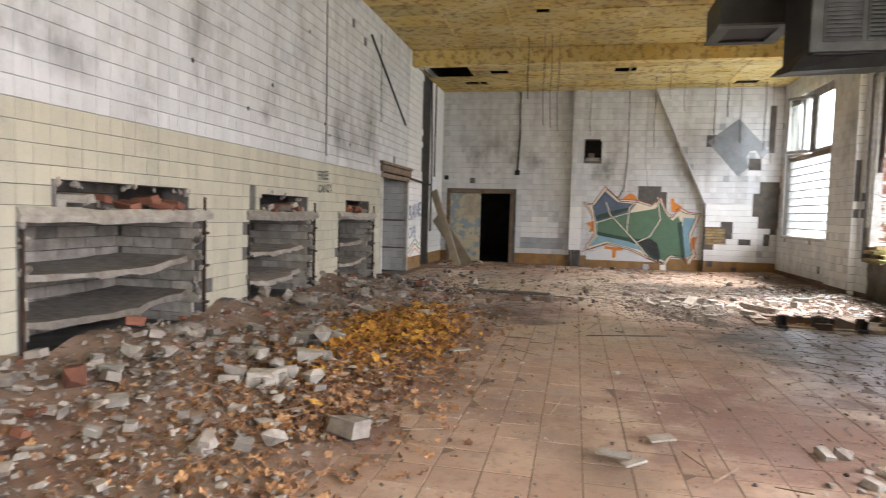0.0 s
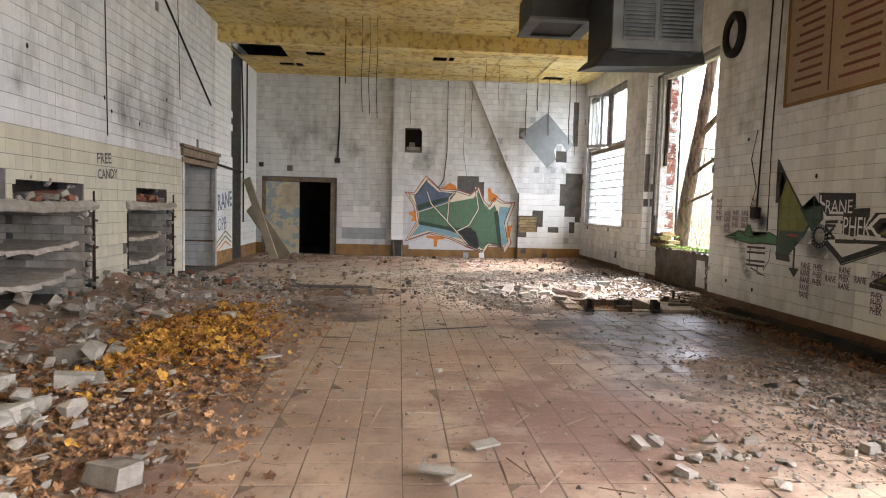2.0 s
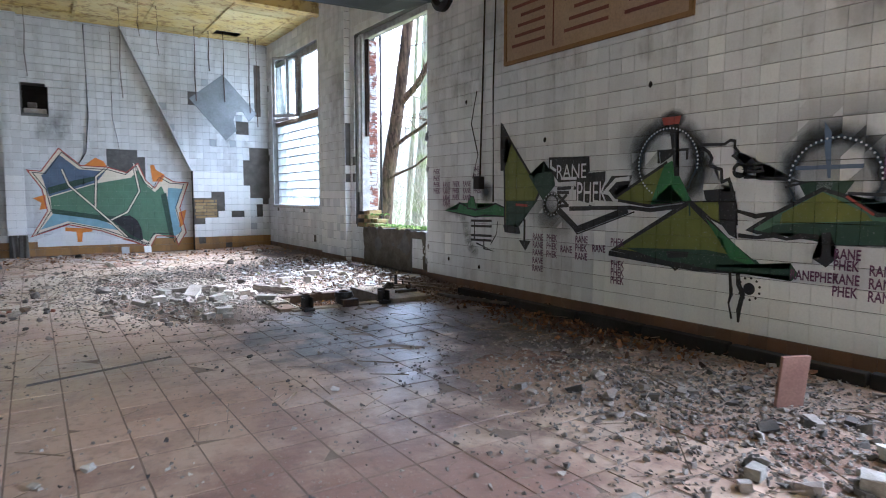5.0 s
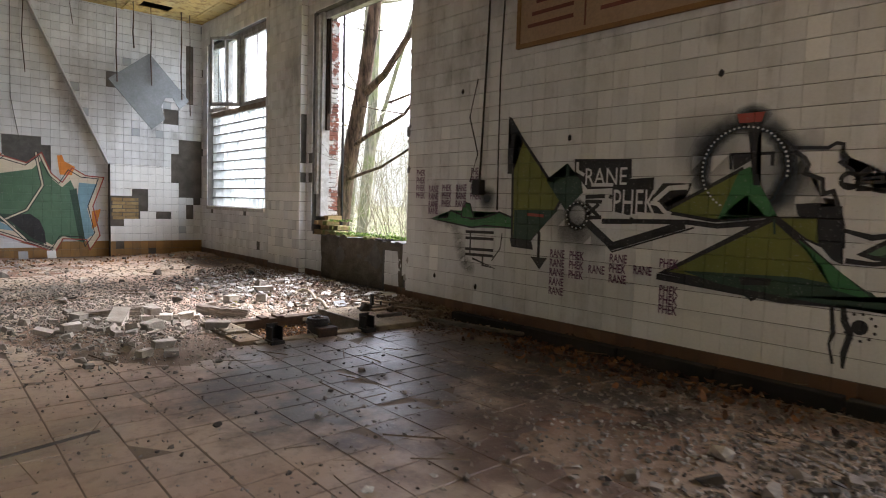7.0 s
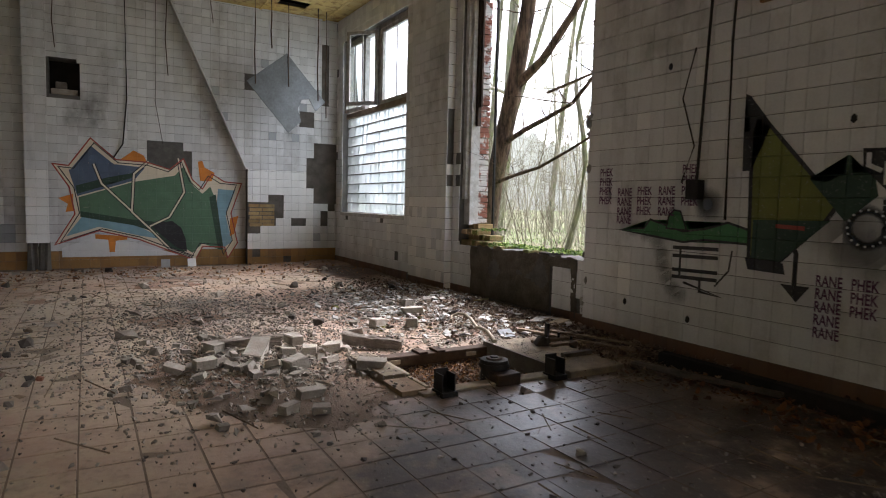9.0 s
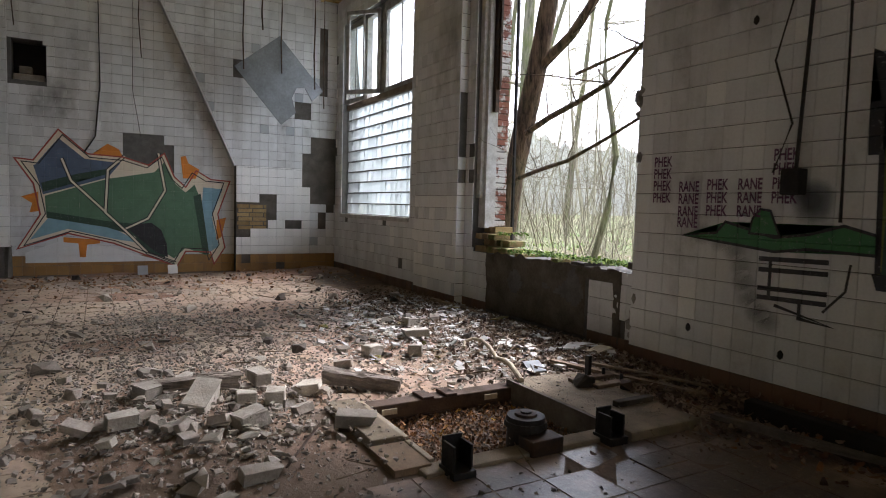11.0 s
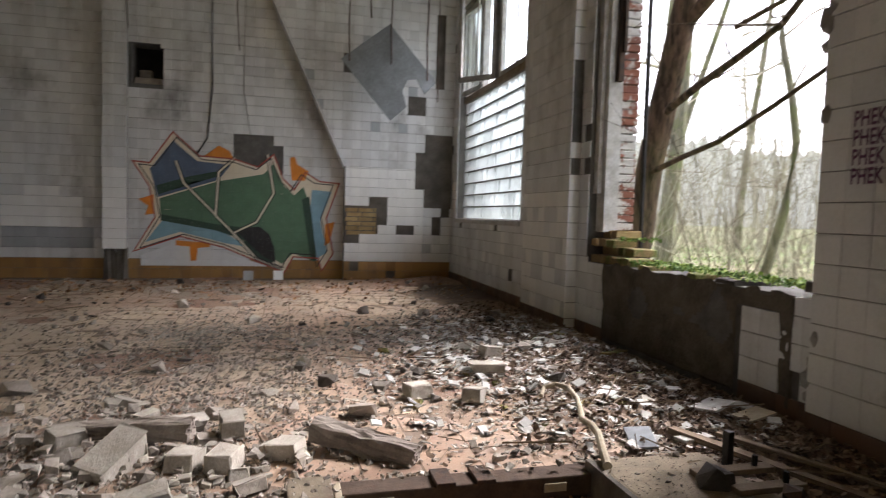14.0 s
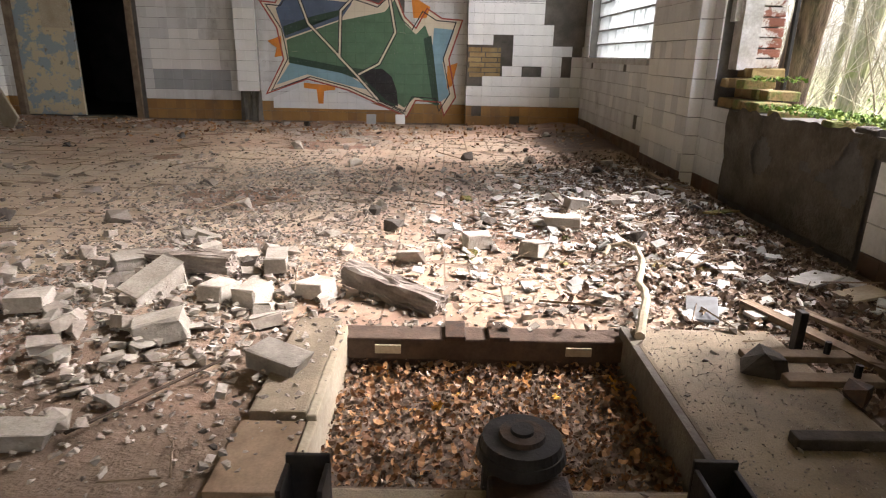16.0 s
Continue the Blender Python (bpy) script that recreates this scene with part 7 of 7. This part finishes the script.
scatter("gravel", "fine crumbs strewn over the whole floor", CHIP, 12000, (-3.6, 5.1, 1.2, 18.4), (0.005, 0.026), M_GRAVEL, 26, None, 0.0, 0.3)
scatter("gravel", "pale crumbs strewn over the whole floor", CHIP, 4200, (-3.6, 5.1, 1.2, 18.4), (0.006, 0.03), M_BLOCK, 27, lambda x, y: 0.3 + 0.7 * smooth(9, 13, y), 0.0, 0.3)
scatter("plaster_dust", "pale patch of plaster crumbs", FLAKE, 1500, (1.0, 2.9, 13.3, 14.8), (0.008, 0.035), M_BLOCK, 29, lambda x, y: min(1, bump2(x, y, 1.9, 14.1, 0.55, 0.4)), 0.0, 0.2)
scatter("gravel", "mortar lumps strewn over the middle of the hall", CHIP, 6500, (-0.5, 4.8, 10.3, 16.8), (0.008, 0.05), M_CONC, 30, lambda x, y: min(1, bump2(x, y, 2.3, 12.8, 1.5, 1.9)), 0.0, 0.35)
scatter("gravel", "dark crumbs strewn over the hall", CHIP, 1300, (-2.5, 5.0, 3.0, 17.5), (0.008, 0.04), M_DARKSTONE, 31, None, 0.0, 0.35)
scatter("sand", "grit and mortar crumbs on the sandy slab", CHIP, 1500, (3.97, 4.5, 9.62, 10.7), (0.003, 0.011), M_CONC, 33)
scatter("twigs", "thin sticks and splinters on the floor", TWIG, 900, (-3.0, 5.2, 3.0, 18.0), (0.08, 0.35), M_WOOD, 28, lambda x, y: 0.12 + bump2(x, y, 4.7, 11.6, 0.8, 2.0) + 0.5 * bump2(x, y, -0.8, 11.5, 1.2, 0.7), 0.03, 0.12)

for x0, y0, x1, y1, wd, mt in ((4.55, 11.0, 5.0, 9.9, 0.05, M_WOOD), (4.75, 10.9, 5.1, 10.0, 0.035, M_WOOD), (4.62, 9.6, 4.8, 8.5, 0.06, M_DARKSTONE), (2.2, 9.95, 2.5, 10.4, 0.011, M_DARKWOOD),
                               (-1.6, 11.4, -0.2, 11.15, 0.07, M_DARKSTONE), (-0.9, 11.6, 0.2, 11.5, 0.04, M_WOOD), (0.35, 8.0, 1.25, 8.15, 0.02, M_DARKSTONE), (5.05, 13.9, 5.15, 12.6, 0.05, M_WOOD)):
    d = Vector((x1 - x0, y1 - y0, 0))
    z = max(0, heap(x0, y0), heap(x1, y1)) + 0.03
    q = pose(x0, y0, z, 0, random.uniform(-2, 2), math.degrees(math.atan2(d.y, d.x)))
    bm = boxes((0, d.length, -wd / 2, wd / 2, 0, wd * 0.5))
    bmesh.ops.subdivide_edges(bm, edges=list(bm.edges), cuts=3, use_grid_fill=True)
    for v in bm.verts:
        v.co += Vector((random.uniform(-1, 1), random.uniform(-1, 1), random.uniform(-1, 1))) * wd * 0.09
    bmesh.ops.transform(bm, matrix=q, verts=bm.verts)
    tagged(part("long_stick", bm, mt), "weathered lath lying on the debris", "lath", group="loose laths")

# ---- outside: ground, trees, far woods ----
def ground_mat():
    k = NT(mat("woodland_floor"))
    a, b, c = k.noise(0.35, 5, 0.6), k.noise(5, 6, 0.7), k.noise(30, 4, 0.7)
    col = k.mix(k.ramp(a, [(0.4, 0.0), (0.6, 1.0)]), (0.16, 0.12, 0.07), (0.10, 0.15, 0.035))
    col = k.mix(k.ramp(b, [(0.5, 0.0), (0.68, 0.85)]), col, (0.12, 0.20, 0.03))
    col = k.mix(k.ramp(c, [(0.52, 0.0), (0.72, 0.7)]), col, (0.26, 0.21, 0.14))
    k.bump(k.val('ADD', b, c), 0.7, 0.05)
    return k.done(col, 0.95)


M_GROUND = ground_mat()


def soil(x, y):
    return 0.12 + 0.08 * noise.fractal(Vector((x * 0.25, y * 0.25, 3.0)), 0.8, 2.0, 4) + 0.02 * max(0.0, x - 12)


gv, gf = [], []
gx = [XO + 0.02, 6.2, 6.8, 7.5, 8.5, 9.5, 11, 13, 15, 18, 22, 27, 34, 45, 70, 150, 600]
gy = [-600, -120, -40, -15, -5, 0, 3, 6, 8, 9, 10, 11, 12, 13, 14, 15, 16, 17, 18, 19, 20, 22, 24, 27, 30, 35, 42, 55, 80, 150, 600]
for y in gy:
    for x in gx:
        gv.append((x, y, soil(x, y) if x < 60 else 0.9))
for j in range(len(gy) - 1):
    for i in range(len(gx) - 1):
        a = j * len(gx) + i
        gf.append((a, a + 1, a + len(gx) + 1, a + len(gx)))
# the sheet runs on under and behind the building
n0 = len(gv)
gv += [(-600, -600, -0.5), (XO + 0.02, -600, -0.5), (XO + 0.02, 600, -0.5), (-600, 600, -0.5)]
gf.append((n0, n0 + 1, n0 + 2, n0 + 3))
ground = mesh_part("ground", gv, gf, M_GROUND)
ground.data.polygons.foreach_set("use_smooth", [True] * len(gf))
tagged(ground, "woodland ground with moss, ivy and dead leaves", "ground", kind="structure")


def bark_mat(name, a, b, moss=0.0):
    k = NT(mat(name))
    n = k.noise(14, 6, 0.65, stretch=(1, 1, 0.16))
    g = k.noise(2.0, 4, 0.6)
    col = k.mix(k.ramp(n, [(0.38, 0.0), (0.62, 1.0)]), a, b)
    if moss:
        col = k.mix(k.val('MULTIPLY', k.ramp(g, [(0.45, 0.0), (0.62, 1.0)]), moss), col, (0.16, 0.19, 0.06))
    k.bump(n, 1.0, 0.04)
    return k.done(col, 0.95, 0.0, 0.2)


M_BARK = bark_mat("furrowed_bark", (0.025, 0.018, 0.014), (0.15, 0.10, 0.07), 0.12)
M_BARK2 = bark_mat("grey_green_bark", (0.12, 0.115, 0.08), (0.28, 0.26, 0.19), 0.6)
# Twigs lightened so that the haze of the woods is in their colour.
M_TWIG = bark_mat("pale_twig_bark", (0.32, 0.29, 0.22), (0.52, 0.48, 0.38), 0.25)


def limb(v, f, pts, r0, r1, sides=5):
    """Adds a tapered tube to vertex and face lists."""
    pts = [Vector(p) for p in pts]
    base = len(v)
    for i, p in enumerate(pts):
        d = (pts[min(i + 1, len(pts) - 1)] - pts[max(i - 1, 0)])
        q = d.to_track_quat('Z', 'Y')
        r = r0 + (r1 - r0) * i / max(1, len(pts) - 1)
        for k in range(sides):
            t = 2 * math.pi * k / sides
            v.append(tuple(p + q @ Vector((r * math.cos(t), r * math.sin(t), 0))))
    for i in range(len(pts) - 1):
        for k in range(sides):
            a, b = base + i * sides + k, base + i * sides + (k + 1) % sides
            f.append((a, b, b + sides, a + sides))


def wander(p, d, length, steps, bend, rng, up=0.0):
    out = [Vector(p)]
    d = Vector(d).normalized()
    for i in range(steps):
        d = (d + Vector((rng.uniform(-1, 1), rng.uniform(-1, 1), rng.uniform(-1, 1) + up)) * bend).normalized()
        out.append(out[-1] + d * length / steps)
    return out


def sprout(v, f, path, r, rng, level, count, length):
    """Side branches along a path, then twigs on them."""
    for k in range(count):
        i = rng.randrange(1, len(path))
        d = Vector((rng.uniform(-1, 1), rng.uniform(-1, 1), rng.uniform(-0.1, 0.8)))
        l = length * rng.uniform(0.5, 1.2)
        b = wander(path[i], d, l, 5, 0.22, rng, 0.25)
        limb(v, f, b, r, r * 0.25, 4 if level else 3)
        if level:
            sprout(v, f, b, r * 0.45, rng, level - 1, 4, length * 0.45)


def knobbly(path, r0, r1, seed, sides=14):
    """A thick trunk with ridged bark."""
    rng = random.Random(seed)
    fine = []
    for a, b in zip(path, path[1:]):
        for k in range(6):
            fine.append(Vector(a).lerp(Vector(b), k / 6))
    fine.append(Vector(path[-1]))
    v, f = [], []
    ph = [rng.uniform(0, 6.28) for _ in range(4)]
    for i, p in enumerate(fine):
        d = fine[min(i + 1, len(fine) - 1)] - fine[max(i - 1, 0)]
        q = d.to_track_quat('Z', 'Y')
        r = r0 + (r1 - r0) * i / (len(fine) - 1)
        for k in range(sides):
            t = 2 * math.pi * k / sides
            rr = r * (1 + 0.06 * math.sin(3 * t + ph[0] + i * 0.15) + 0.045 * math.sin(7 * t + ph[1] - i * 0.1) + rng.uniform(-0.035, 0.035))
            v.append(tuple(p + q @ Vector((rr * math.cos(t), rr * math.sin(t), 0))))
    for i in range(len(fine) - 1):
        for k in range(sides):
            a, b = i * sides + k, i * sides + (k + 1) % sides
            f.append((a, b, b + sides, a + sides))
    return v, f


# the leaning tree at the broken window
tree = empty("tree", "leaning bare tree with furrowed brown bark", "tree", at=(6.45, 14.4, 0.1))
path = [(6.45, 14.42, 0.0), (6.42, 14.36, 0.8), (6.4, 14.18, 1.6), (6.4, 13.93, 2.4), (6.4, 13.7, 3.1), (6.42, 13.5, 4.0), (6.5, 13.3, 5.5), (6.7, 13.2, 8.0)]
v, f = knobbly(path, 0.16, 0.085, 3)
o = mesh_part("trunk", v, f, M_BARK)
o.data.polygons.foreach_set("use_smooth", [True] * len(f))
at(o, tree)
rng = random.Random(8)
BOUGHS = [([(6.38, 13.9, 2.22), (6.3, 13.3, 2.36), (6.2, 12.7, 2.45), (6.1, 12.1, 2.56), (6.0, 11.6, 2.82), (6.0, 11.0, 3.1)], 0.04, 0.016),
         ([(6.38, 14.1, 1.62), (6.3, 13.5, 1.72), (6.18, 12.8, 1.8), (6.08, 12.1, 1.98), (6.0, 11.5, 2.16), (6.0, 10.7, 2.4)], 0.03, 0.01),
         ([(6.4, 13.75, 3.0), (6.5, 13.2, 3.35), (6.6, 12.7, 3.9), (6.8, 12.2, 4.8), (7.0, 11.9, 6.0)], 0.07, 0.03),
         ([(6.42, 13.6, 3.5), (6.7, 13.9, 4.2), (7.0, 14.4, 5.0), (7.1, 14.8, 6.2)], 0.05, 0.02),
         ([(6.6, 13.2, 2.9), (6.7, 12.4, 3.05), (6.75, 11.7, 3.0), (6.8, 11.0, 3.2)], 0.022, 0.008)]
for k, (pts, r0, r1) in enumerate(BOUGHS):
    v, f = [], []
    limb(v, f, pts, r0, r1, 6)
    sprout(v, f, [Vector(p) for p in pts], r1 * 0.7, rng, 1, 7, 0.9)
    o = mesh_part("limb", v, f, M_BARK)
    at(o, tree)

# a thin sapling behind it
sap = empty("sapling", "slender crooked bare sapling", "tree", at=(8.5, 14.9, 0.1))
path = [Vector(p) for p in ((8.5, 14.95, 0.0), (8.5, 14.72, 0.6), (8.5, 14.5, 1.3), (8.5, 14.38, 2.1), (8.5, 14.5, 2.7), (8.5, 14.7, 3.4), (8.5, 14.72, 4.2), (8.6, 14.5, 5.4), (8.7, 14.6, 7))]
v, f = [], []
limb(v, f, path, 0.06, 0.03, 8)
at(mesh_part("trunk", v, f, M_BARK2), sap)
v, f = [], []
sprout(v, f, path[3:], 0.016, rng, 2, 12, 1.5)
at(mesh_part("crown", v, f, M_TWIG), sap)

for x, y, r, h, s in ((11.8, 22.6, 0.1, 11, 4), (10.8, 20.3, 0.2, 13, 5), (13.5, 14.2, 0.06, 9, 6), (14.5, 18.8, 0.1, 12, 7), (13.5, 24.5, 0.12, 12, 9),
                      (18.0, 26.5, 0.14, 14, 14)):
    rng = random.Random(s)
    t = empty("tree", "bare grey-green woodland tree", "tree", group="near woodland trees", at=(x, y, 0))
    z0 = soil(x, y) - 0.1
    p = wander((x, y, z0), (0.05, -0.05, 1), h, 9, 0.07, rng, 0.3)
    v, f = [], []
    limb(v, f, p, r, r * 0.35, 9)
    at(mesh_part("trunk", v, f, M_BARK2), t)
    v, f = [], []
    sprout(v, f, p[2:], r * 0.3, rng, 2, 13, 2.6)
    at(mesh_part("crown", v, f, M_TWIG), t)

# tangle of fine twigs before the woods
rng = random.Random(21)
v, f = [], []
for k in range(420):
    x, y = rng.uniform(8.2, 19), rng.uniform(11, 34)
    p = wander((x, y, soil(x, y) - 0.05), (rng.uniform(-0.3, 0.3), rng.uniform(-0.3, 0.3), 1), rng.uniform(1.5, 6.0), 6, 0.16, rng, 0.15)
    r = rng.uniform(0.006, 0.016)
    limb(v, f, p, r, r * 0.35, 3)
    sprout(v, f, p[1:], r * 0.45, rng, 1, 5, rng.uniform(0.6, 1.5))
tagged(mesh_part("thicket", v, f, bark_mat("brown_twig_bark", (0.16, 0.135, 0.10), (0.30, 0.26, 0.20), 0.2)), "tangle of fine bare twigs beyond the window", "thicket", kind="stuff")

# backdrop of woods in the distance, haze put into its pale colour
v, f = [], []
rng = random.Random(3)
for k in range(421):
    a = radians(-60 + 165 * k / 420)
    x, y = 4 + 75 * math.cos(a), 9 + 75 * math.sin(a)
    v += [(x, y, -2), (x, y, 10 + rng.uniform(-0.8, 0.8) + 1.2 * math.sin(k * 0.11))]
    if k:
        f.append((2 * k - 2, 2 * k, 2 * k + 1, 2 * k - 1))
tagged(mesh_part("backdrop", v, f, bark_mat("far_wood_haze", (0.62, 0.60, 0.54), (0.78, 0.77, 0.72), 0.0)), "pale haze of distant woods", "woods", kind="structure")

# thicket and far woods
rng = random.Random(77)
v, f = [], []
for k in range(300):
    d = rng.uniform(10, 60)
    a = radians(rng.uniform(-35, 88))
    x, y = 4 + d * math.cos(a), 9 + d * math.sin(a)
    if x < 12 or (x < 20 and rng.random() < 0.6):
        continue
    r = rng.uniform(0.02, 0.09)
    p = wander((x, y, soil(x, y) - 0.2), (rng.uniform(-0.15, 0.15), rng.uniform(-0.15, 0.15), 1), rng.uniform(5, 15), 7, 0.1, rng, 0.3)
    limb(v, f, p, r, r * 0.3, 5)
    sprout(v, f, p[1:], r * 0.35, rng, 1, 7, rng.uniform(1.2, 3.0))
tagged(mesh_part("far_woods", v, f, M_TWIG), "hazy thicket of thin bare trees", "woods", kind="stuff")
v, f = [], []
for k in range(800):
    x, y = rng.uniform(7.5, 26), rng.uniform(8, 44)
    for q in range(4):
        p = wander((x, y, soil(x, y) - 0.03), (rng.uniform(-0.8, 0.8), rng.uniform(-0.8, 0.8), 1), rng.uniform(0.5, 2.8), 5, 0.22, rng, 0.1)
        limb(v, f, p, 0.008, 0.003, 3)
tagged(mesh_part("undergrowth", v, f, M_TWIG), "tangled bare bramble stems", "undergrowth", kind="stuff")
M_IVY = leaf_mat("ivy_leaf", (0.05, 0.10, 0.015), (0.12, 0.22, 0.03), (0.28, 0.36, 0.07))
v, f = [], []
for k in range(9000):
    x, y = XO + 0.05 + 12 * rng.random() ** 1.6, rng.uniform(8, 26)
    if noise.noise(Vector((x * 0.5, y * 0.5, 9))) < -0.05:
        continue
    s = rng.uniform(0.03, 0.075)
    m = Euler((rng.gauss(0, 0.5), rng.gauss(0, 0.5), rng.uniform(0, 6.28))).to_matrix()
    n = len(v)
    o = Vector((x, y, soil(x, y) + rng.uniform(0.01, 0.12)))
    v += [tuple(o + m @ (Vector(q) * s)) for q in LEAF[0]]
    f += [tuple(n + i for i in q) for q in LEAF[1]]
tagged(mesh_part("ivy", v, f, M_IVY), "low green ivy and moss on the ground", "ivy", kind="stuff")
# moss tufts on the sill
v, f = [], []
for k in range(900):
    y = rng.uniform(W2[0] + 0.1, 13.1)
    s = rng.uniform(0.015, 0.04)
    m = Euler((rng.gauss(0, 0.6), rng.gauss(0, 0.6), rng.uniform(0, 6.28))).to_matrix()
    n = len(v)
    o = Vector((rng.uniform(5.4, 5.74), y, W2[2] + rng.uniform(0.03, 0.06) + (0.18 if y > 12.85 else 0)))
    v += [tuple(o + m @ (Vector(q) * s)) for q in LEAF[0]]
    f += [tuple(n + i for i in q) for q in LEAF[1]]
tagged(mesh_part("moss", v, f, M_IVY), "tufts of moss on the broken sill", "moss", kind="stuff")

# ---- floor tiles one passes over ----
fmesh = bpy.data.meshes.new("floor_tile")
fmesh.from_pydata(FLOOR_RING, [], FLOOR_QUADS)
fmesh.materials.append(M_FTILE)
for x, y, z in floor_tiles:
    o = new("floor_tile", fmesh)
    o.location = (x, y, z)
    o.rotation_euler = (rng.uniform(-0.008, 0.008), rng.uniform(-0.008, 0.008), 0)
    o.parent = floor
